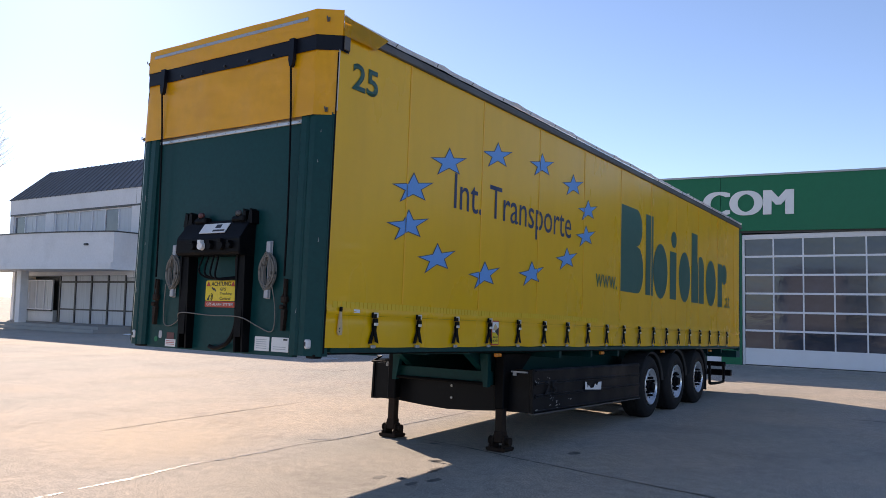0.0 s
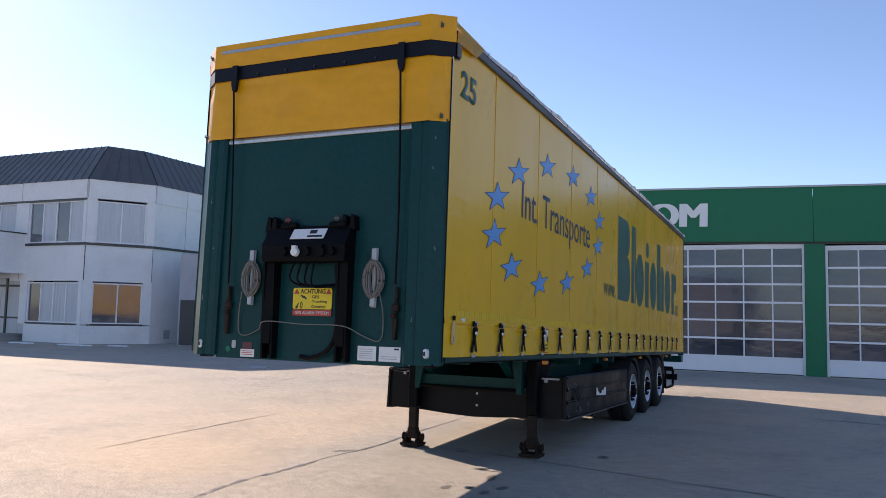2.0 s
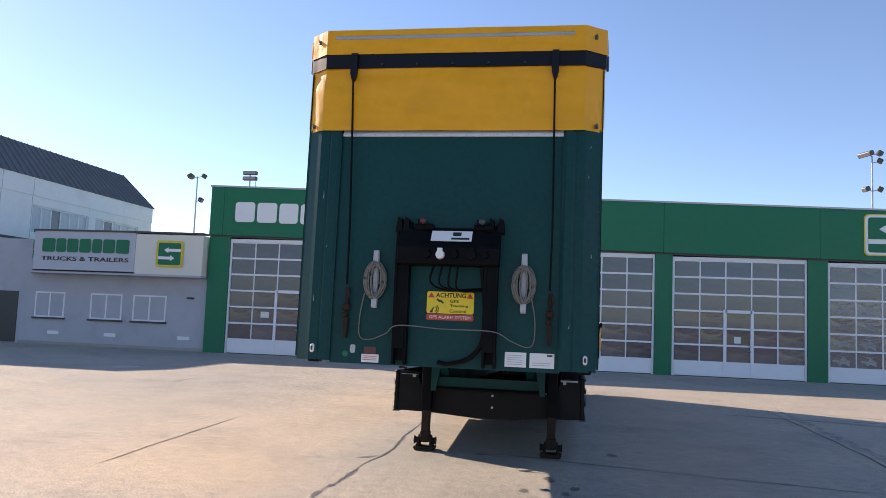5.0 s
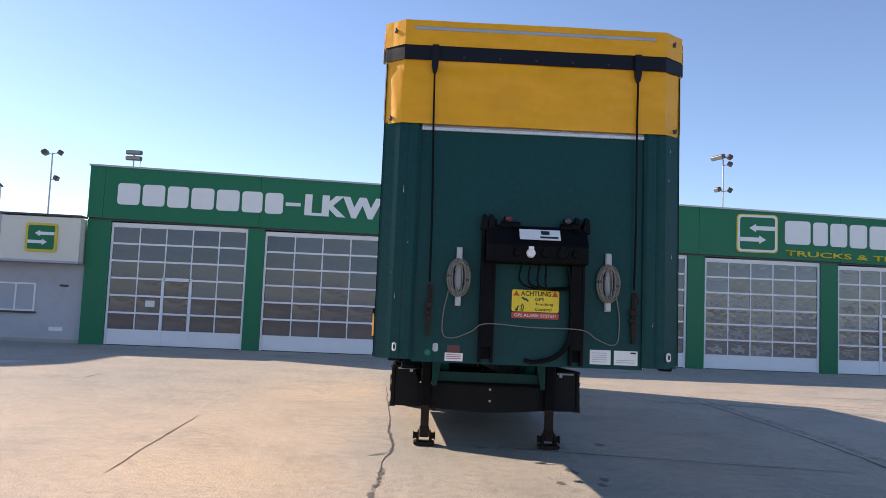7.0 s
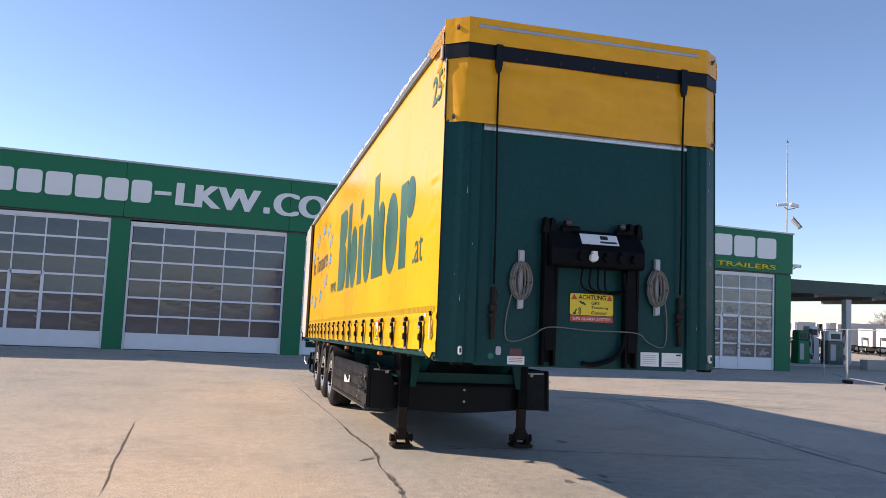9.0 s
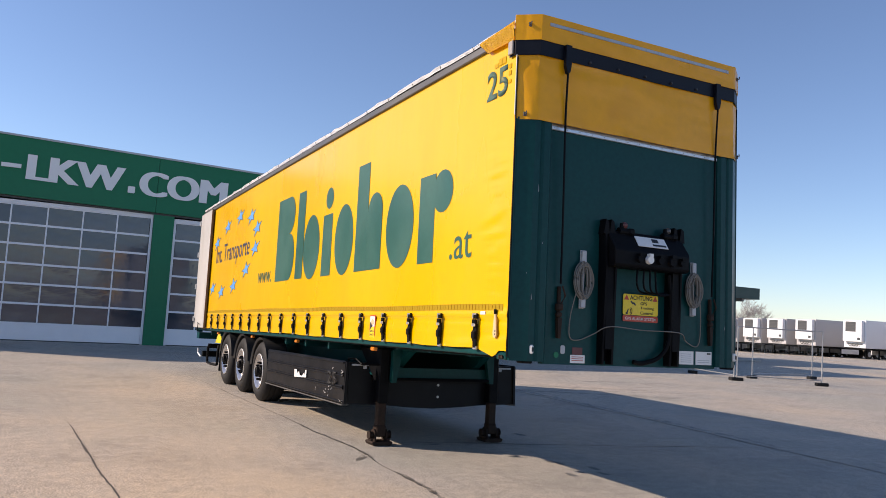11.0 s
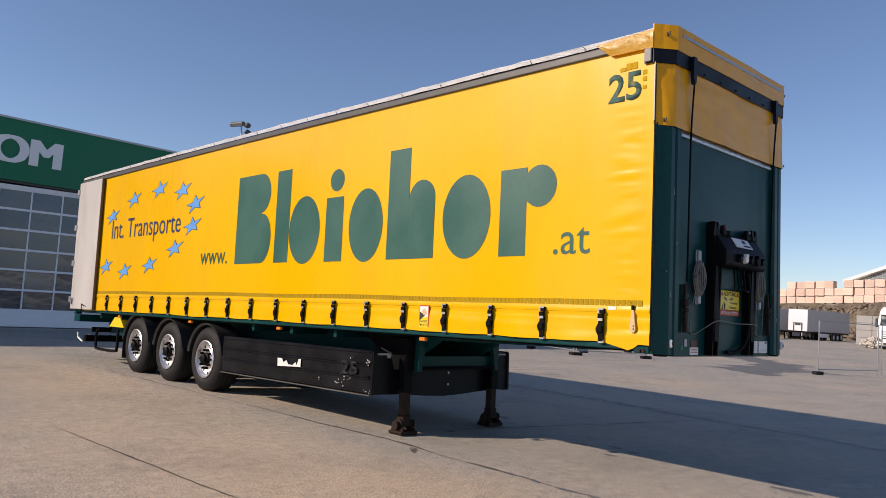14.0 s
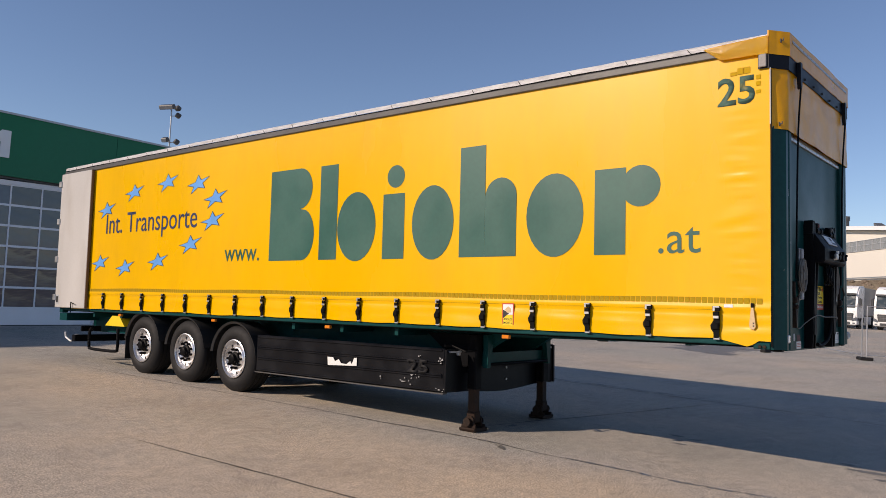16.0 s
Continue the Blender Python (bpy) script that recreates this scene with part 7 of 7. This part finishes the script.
def tractor(x, y, ang, label, slatted=True):
    """Cab-over tractor unit; local -y is its front."""
    t = empty("tractor_unit", pose(x, y, 0, 0, 0, ang), label, "truck", "parked trucks")
    bm = prism(bmesh.new(), [(0.0, 0.5), (-0.05, 1.2), (0.0, 1.9), (0.14, 2.7), (0.30, 3.3), (0.50, 3.62), (0.95, 3.84), (2.1, 3.9), (2.1, 0.9), (1.95, 0.9), (1.8, 1.1), (0.9, 1.1), (0.75, 0.75), (0.2, 0.45)], "x", -1.22, 1.22)
    bmesh.ops.bevel(bm, geom=[e for e in bm.edges if abs(e.verts[0].co.x - e.verts[1].co.x) < 0.01], offset=0.11, segments=3, affect="EDGES")
    c = part("cab", bm, "truck_white", t, "white cab", smooth="auto")
    z0, z1 = (2.12, 3.05) if slatted else (1.88, 3.0)
    bm = prism(bmesh.new(), [(0.0 + 0.175 * (z0 - 1.9), z0), (0.0 + 0.2 * (z1 - 1.9), z1), (0.06 + 0.2 * (z1 - 1.9), z1), (0.06 + 0.175 * (z0 - 1.9), z0)], "x", -1.06, 1.06)
    bmesh.ops.translate(bm, vec=(0, -0.035, 0), verts=bm.verts)
    bmesh.ops.bevel(bm, geom=bm.edges[:], offset=0.015, segments=1, affect="EDGES")
    ws = part("windscreen", bm, "screen", c)
    for sx in (-0.45, 0.35):
        part("wiper", tube(bmesh.new(), [(sx, 0.0 + 0.175 * (z0 - 1.9) - 0.05, z0 + 0.02), (sx + 0.5, 0.0 + 0.175 * (z0 - 1.9) + 0.0, z0 + 0.35)], 0.014, 6), "ink", ws)
    part("sun_visor", box(-1.1, 1.1, -0.06, 0.34, z1 + 0.03, z1 + 0.19, bevel=0.03), "truck_white" if slatted else "frame_dark", c)
    bm = prism(bmesh.new(), [(0.42, 3.4), (0.60, 3.66), (0.66, 3.66), (0.5, 3.4)], "x", -0.62, 0.62)
    bmesh.ops.translate(bm, vec=(0, -0.05, 0), verts=bm.verts)
    part("roof_panel", bm, "screen" if not slatted else "truck_white", c)
    if slatted:
        part("grille", box(-0.86, 0.86, -0.075, -0.02, 0.95, 1.72, bevel=0.02), "frame_dark", c)
        for k in range(4):
            part("grille_bar", box(-0.95 + 0.03 * k, 0.95 - 0.03 * k, -0.115, -0.06, 1.60 - 0.19 * k, 1.73 - 0.19 * k, bevel=0.02), "truck_white", c)
        part("emblem", cyl(bmesh.new(), (0, -0.115, 1.5), (0, -0.135, 1.5), 0.15, 20), "grey_plastic", c)
    else:
        bm = prism(bmesh.new(), [(-0.95, 1.40), (0.95, 1.40), (0.82, 0.50), (-0.82, 0.50)], "y", -0.13, -0.03)
        bmesh.ops.bevel(bm, geom=bm.edges[:], offset=0.04, segments=2, affect="EDGES")
        g = part("grille", bm, "frame_dark", c)
        for k in range(5):
            part("grille_bar", box(-0.84, 0.84, -0.142, -0.131, 0.62 + 0.14 * k, 0.67 + 0.14 * k), "rail", g)
        part("emblem", cyl(bmesh.new(), (0, -0.10, 1.53), (0, -0.06, 1.53), 0.09, 16), "grey_plastic", c)
    bm = prism(bmesh.new(), [(-0.14, 0.36), (-0.15, 0.78), (0.5, 0.78), (0.62, 0.36)], "x", -1.25, 1.25)
    bmesh.ops.bevel(bm, geom=bm.edges[:], offset=0.05, segments=2, affect="EDGES")
    bp = part("bumper", bm, "truck_white", c)
    part("lower_intake", box(-0.70, 0.70, -0.165, -0.13, 0.40, 0.62, bevel=0.02), "frame_dark", bp)
    part("spoiler", box(-1.15, 1.15, -0.10, 0.4, 0.26, 0.37, bevel=0.02), "frame_dark", bp)
    for s in (-1, 1):
        bm = prism(bmesh.new(), [(s * 0.86, 0.66), (s * 1.2, 0.76), (s * 1.22, 1.05), (s * 1.02, 0.98), (s * 0.84, 0.78)], "y", -0.168, -0.08)
        part("headlight", bm, "glass", c)
        part("fog_lamp", box(s * 1.0 - 0.12, s * 1.0 + 0.12, -0.16, -0.12, 0.44, 0.56, bevel=0.02), "glass", c)
        mr = part("mirror", box(s * 1.40 - 0.11, s * 1.40 + 0.11, 0.12, 0.27, 1.95, 2.75, bevel=0.05), "frame_dark", c)
        part("mirror_arm", tube(bmesh.new(), [(s * 1.18, 0.3, 2.8), (s * 1.38, 0.2, 2.78)], 0.03, 8), "frame_dark", mr)
        part("side_window", box(s * 1.222 - 0.006, s * 1.222 + 0.006, 0.5, 1.35, 1.95, 2.7, bevel=0.003), "screen", c)
        part("entry_step", box(s * 1.2 - 0.03, s * 1.2 + 0.03, 0.15, 0.75, 0.42, 1.0, bevel=0.01), "frame_dark", c)
        for yy in (1.35, 4.9):
            wh = part("wheel", cyl(bmesh.new(), (s * 0.85, yy, 0.5), (s * 1.2, yy, 0.5), 0.5, 24), "rubber", t)
            part("rim", cyl(bmesh.new(), (s * 1.195, yy, 0.5), (s * 1.215, yy, 0.5), 0.29, 20), "grey_plastic", wh)
        part("side_skirt", box(s * 1.18 - 0.02, s * 1.18 + 0.02, 2.15, 4.2, 0.4, 1.1, bevel=0.01), "truck_white", t)
    part("chassis", box(-0.6, 0.6, 2.0, 5.8, 0.55, 0.95), "black", t)


tractor(64.5, 23.35, -93, "white cab-over tractor unit with a slatted grille parked far off")
tractor(63.9, 19.65, -95, "white cab-over tractor unit with a dark grille parked far off", False)
tractor(64.9, 16.1, -95, "white cab-over tractor unit with a dark grille parked far off", False)
tractor(65.2, 12.3, -95, "white cab-over tractor unit with a dark grille parked far off", False)


def yard_wall():
    w = empty("block_wall", Matrix(), "grey concrete block wall below the bank", "wall")
    for k in range(4):
        for j in range(4):
            part("concrete_block", box(80.0, 80.8, 25.0 + 1.6 * k + 0.01, 26.6 + 1.6 * k - 0.01, 0.8 * j, 0.8 * j + 0.785, bevel=0.03), "concrete", w)


yard_wall()
rnd = random.Random(77)
bm = bmesh.new()
for k in range(260):
    u, v = rnd.gauss(0, 0.5), rnd.gauss(0, 0.42)
    h = max(0.0, 1.0 - 0.55 * math.hypot(u / 0.9, v / 1.2)) * rnd.random()
    r = 0.07 + 0.11 * rnd.random()
    bmesh.ops.create_icosphere(bm, subdivisions=1, radius=r, matrix=Matrix.Translation((66.0 + u, 25.45 + v, h + r * 0.5)) @ Matrix.Diagonal((1, 0.7 + 0.6 * rnd.random(), 0.6 + 0.4 * rnd.random(), 1)))
tagged(part("rubble_heap", bm, "rubble", None), "heap of pale broken rubble before the block wall", "rubble", kind="stuff")
box_trailer(70.5, 21.2, -88, M["reefer_dark"], False, "grey box semi-trailer behind the trucks")


# ---- bank, pallets, hall and the horizon ----
def lift(y):
    """The bank rises along its length."""
    return 1 + 0.014 * max(0.0, min(32.0, 60 - y))


FAR = Matrix.Translation((1.92, -0.13, -0.26)) @ Matrix.Scale(1.16, 4)
nearer = set(bpy.data.objects)


def bank():
    bm = bmesh.new()
    prev = None
    for k in range(60):
        u = k / 59
        y = 95 - 130 * u
        x = 97 + 6 * u + 1.2 * noise.noise((u * 9, 0, 0))
        row = []
        for dx, z in ((0, -1.2), (0.6, 1.4), (2.0, 2.8), (3.5, 4.0), (40, 4.2), (70, 4.2), (70, -1.2)):
            row.append(bm.verts.new((x + dx, y, z * lift(y) + (0.4 * noise.noise((u * 40, dx, 2)) if 0.5 < dx < 4 else 0))))
        if prev:
            for a in range(6):
                bm.faces.new((prev[a], prev[a + 1], row[a + 1], row[a]))
        prev = row
    tagged(part("bank", bm, "bank", None), "raised earth and stone bank behind the lorry park", "bank", kind="structure")
    bm = bmesh.new()
    for k in range(420):
        u = random.random()
        h = random.random()
        y = 95 - 130 * u
        x = 97.2 + 6 * u + 3.2 * h
        r = random.uniform(0.2, 0.5)
        bmesh.ops.create_icosphere(bm, subdivisions=1, radius=r, matrix=Matrix.Translation((x - 0.3, y, 0.4 + 3.6 * h * lift(y))) @ Matrix.Diagonal((1, 1.3, random.uniform(0.6, 0.9), 1)))
    tagged(part("bank_stones", bm, "stone", None), "loose boulders covering the bank", "stones", kind="stuff")


bank()
random.seed(5)


def brick_pallet(m, bricks, label, group):
    p = empty("brick_pallet", m, label, "pallet", group)
    part("bricks", box(-0.62, 0.62, -0.62, 0.62, 0.07, 1.088, bevel=0.015), bricks, p)
    part("pallet", bx(bx(bmesh.new(), -0.6, 0.6, -0.6, 0.6, 0.04, 0.068), -0.6, 0.6, -0.5, 0.5, 0.0, 0.038), "bark", p)
    for z in (0.42, 0.76):
        part("wrap_band", box(-0.624, 0.624, -0.624, 0.624, z, z + 0.012), "wrap", p)
    return p


bm = bmesh.new()
for k in range(1300):
    y = 14.0 + 46.0 * rnd.random()
    v = 0.9 * rnd.random()
    x = 97 + 6 * (95 - y) / 130 + 0.1 + 3.3 * v
    r = 0.20 + 0.24 * rnd.random()
    bmesh.ops.create_icosphere(bm, subdivisions=1, radius=r, matrix=Matrix.Translation((x, y, (0.5 + 3.55 * v) * lift(y))) @ pose(0, 0, 0, rnd.uniform(0, 90), rnd.uniform(0, 90), rnd.uniform(0, 90)) @ Matrix.Diagonal((1, 0.65 + 0.5 * rnd.random(), 0.55 + 0.4 * rnd.random(), 1)))
tagged(part("rock_facing", bm, "stone", None), "brown rough rock facing on the bank below the pallets", "rocks", kind="stuff")
first = None
for k in range(20):
    y = 58.0 - 1.33 * k
    for row in range(3):
        if row == 2 and (k < 1 or k in (5, 6, 12)):
            continue
        x = 106.0 + 0.25 * random.random()
        m = pose(x, y + 0.05 * random.uniform(-1, 1), 4.12 * lift(y) + 1.09 * row, 0, 0, random.uniform(-3, 3))
        if first is None:
            first = brick_pallet(m, "pallet", "pale orange stacked brick pallet on the bank", "stacked brick pallets")
        else:
            copy_thing(first, m)
            if k % 3 == 0:
                copy_thing(first, pose(x + 1.5, y, 4.12 * lift(y) + 1.09 * row))
first = None
for k in range(8):
    for row in range(2):
        m = pose(106.5, 65.6 + 1.3 * k, 4.05 + 1.09 * row, 0, 0, random.uniform(-3, 3))
        if first is None:
            first = brick_pallet(m, "brick_red", "dark red stacked brick pallet on the bank", "dark red brick pallets")
        else:
            copy_thing(first, m)


lb = empty("low_building", Matrix(), "low white building behind the trees", "building")
part("wall", box(135, 150, 72, 84, 0, 6.9), "sign_white", lb)
part("roof", box(134.5, 150.5, 71.6, 84.4, 6.9, 7.2), "slate", lb)
for k in range(6):
    part("window", box(134.94, 134.99, 72.6 + 1.9 * k, 73.7 + 1.9 * k, 5.3, 6.2), "glass", lb)


def bare_tree(x, y, h, label, seed, spread=0.5, twig=0.012, levels=5, bark="bark"):
    """Leafless tree: tapering trunk and limbs, then many fine twigs."""
    rnd = random.Random(seed)
    t = empty("tree", Matrix.Translation((x, y, 0)), label, "tree", "bare trees")
    wood, fine = bmesh.new(), bmesh.new()

    def grow(p, d, ln, r, lev):
        pts = [p]
        for k in range(4):
            d = (d + Vector((rnd.uniform(-1, 1), rnd.uniform(-1, 1), rnd.uniform(-0.4, 0.8))) * 0.13).normalized()
            pts.append(pts[-1] + d * ln / 4)
        bm = wood if lev < 2 else fine
        n = 7 if lev < 2 else 3
        q = pts[0]
        for i, pt in enumerate(pts[1:]):
            r0, r1 = r * (1 - 0.13 * i), r * (1 - 0.13 * (i + 1))
            cyl(bm, q, pt, r0, n, r1) if lev < 2 else tube(bm, [q, pt], (r0 + r1) / 2, 3)
            q = pt
        if lev >= levels:
            return
        for c in range((3, 4, 4, 3, 3)[min(lev, 4)]):
            a = pts[rnd.choice((2, 3, 4) if lev else (2, 3, 3, 4))]
            az = rnd.uniform(0, 2 * math.pi)
            side = Vector((math.cos(az), math.sin(az), 0.15))
            nd = (d * (1 - spread) + side * spread).normalized()
            grow(a, nd, ln * rnd.uniform(0.55, 0.78), max(twig, r * 0.52), lev + 1)
        grow(pts[-1], d, ln * 0.7, max(twig, r * 0.6), lev + 1)
    grow(Vector((0, 0, 0)), Vector((0, 0, 1)), h * 0.36, h * 0.022, 0)
    part("trunk", wood, bark, t)
    part("crown", fine, bark, t)


bare_tree(111, 68.4, 12.6, "bare leafless tree on the bank", 3, 0.46, 0.022)
bare_tree(111, 75.0, 12.0, "bare leafless tree on the bank", 8, 0.44, 0.022)
bare_tree(111, 106, 8.4, "bare leafless tree behind the lorry park", 11, 0.55, 0.024, 5, "haze_bark")
bare_tree(104, 117, 6.8, "bare leafless tree behind the lorry park", 12, 0.6, 0.024, 5, "haze_bark")
for ob in set(bpy.data.objects) - nearer:
    if ob.parent is None:
        ob.matrix_basis = FAR @ ob.matrix_basis
bare_tree(-59.6, 25.2, 15.0, "bare pale birch beside the office", 21, 0.42, 0.010, 5, "birch")


def far_hall():
    """Wide gabled hall whose front recedes from the yard; local x runs along the front, y into the hall."""
    h = empty("storage_hall", pose(148, 38.5, 0, 0, 0, 35), "cream storage hall with a white roof edge far behind", "building")
    bm = prism(bmesh.new(), [(-48, 0), (-48, 12.6), (0, 16.6), (54, 12.9), (54, 0)], "y", 0, -60)
    part("wall", bm, "hall_cream", h)
    bm = prism(bmesh.new(), [(-50, 12.6), (0, 16.65), (56, 12.95), (56, 13.75), (0, 17.35), (-50, 13.3)], "y", 1.2, -61)
    part("roof", bm, "sign_white", h)
    b = part("window_band", box(-46, 40, 0.02, 0.10, 12.3, 14.1), "hall_pane", h)
    for k in range(29):
        part("mullion", box(-46 + 3 * k, -45.85 + 3 * k, 0.10, 0.2, 12.3, 14.1), "grey_plastic", b)
    for z in (12.2, 13.2, 14.05):
        part("glazing_bar", box(-46, 40, 0.10, 0.18, z, z + 0.07), "grey_plastic", b)
    bm = cyl(bmesh.new(), (0, 0, 16.9), (0, 0, 18.9), 0.72, 20)
    cyl(bm, (0, 0, 18.7), (0, 0, 19.5), 0.85, 20)
    part("chimney", bm, "rail", h, "weathered round roof chimney", matrix=Matrix.Translation((2.0, -1.5, 0)))
    bm = prism(bmesh.new(), [(-0.6, 16.0), (1.1, 16.0), (1.5, 17.7), (0.1, 17.2)], "y", 0, -1.4)
    part("roof_vent", bm, "slate", h, matrix=Matrix.Translation((-12.2, -1.0, -0.55)))
    part("ladder_rail", box(-46, 45, 0.4, 0.5, 7.3, 7.5), "steel", h)


far_hall()


def pylon():
    p = empty("power_pole", Matrix.Translation((86, 52.3, 0)), "lattice power pole with cross arm", "power pole")
    for s in (-1, 1):
        part("leg", cyl(bmesh.new(), (s * 0.4, -s * 0.6, 0), (s * 0.05, 0, 9.3), 0.11, 8, 0.08), "bark", p)
    part("cross_arm", box(-0.06, 0.06, -0.62, 0.62, 8.40, 8.50), "bark", p)
    for x in (-0.57, 0, 0.57):
        part("insulator", cyl(bmesh.new(), (0, x, 8.5 if x else 9.3), (0, x, 8.8 if x else 9.6), 0.07, 8), "frame_dark", p)


pylon()


def far_woods():
    bm = bmesh.new()
    rnd = random.Random(4)
    for k in range(1800):
        a = radians(-40 + 130 * k / 1800)
        r = 330 + 40 * rnd.random()
        s = rnd.uniform(0.7, 2.6)
        bmesh.ops.create_icosphere(bm, subdivisions=1, radius=1, matrix=Matrix.Translation((r * math.cos(a), r * math.sin(a), s * 0.5)) @ Matrix.Diagonal((s * 0.9, s * 0.9, s * rnd.uniform(0.8, 1.3), 1)))
    tagged(part("far_woods", bm, "woods", None), "distant brown hedge and leafless woods", "woods", kind="stuff")


far_woods()
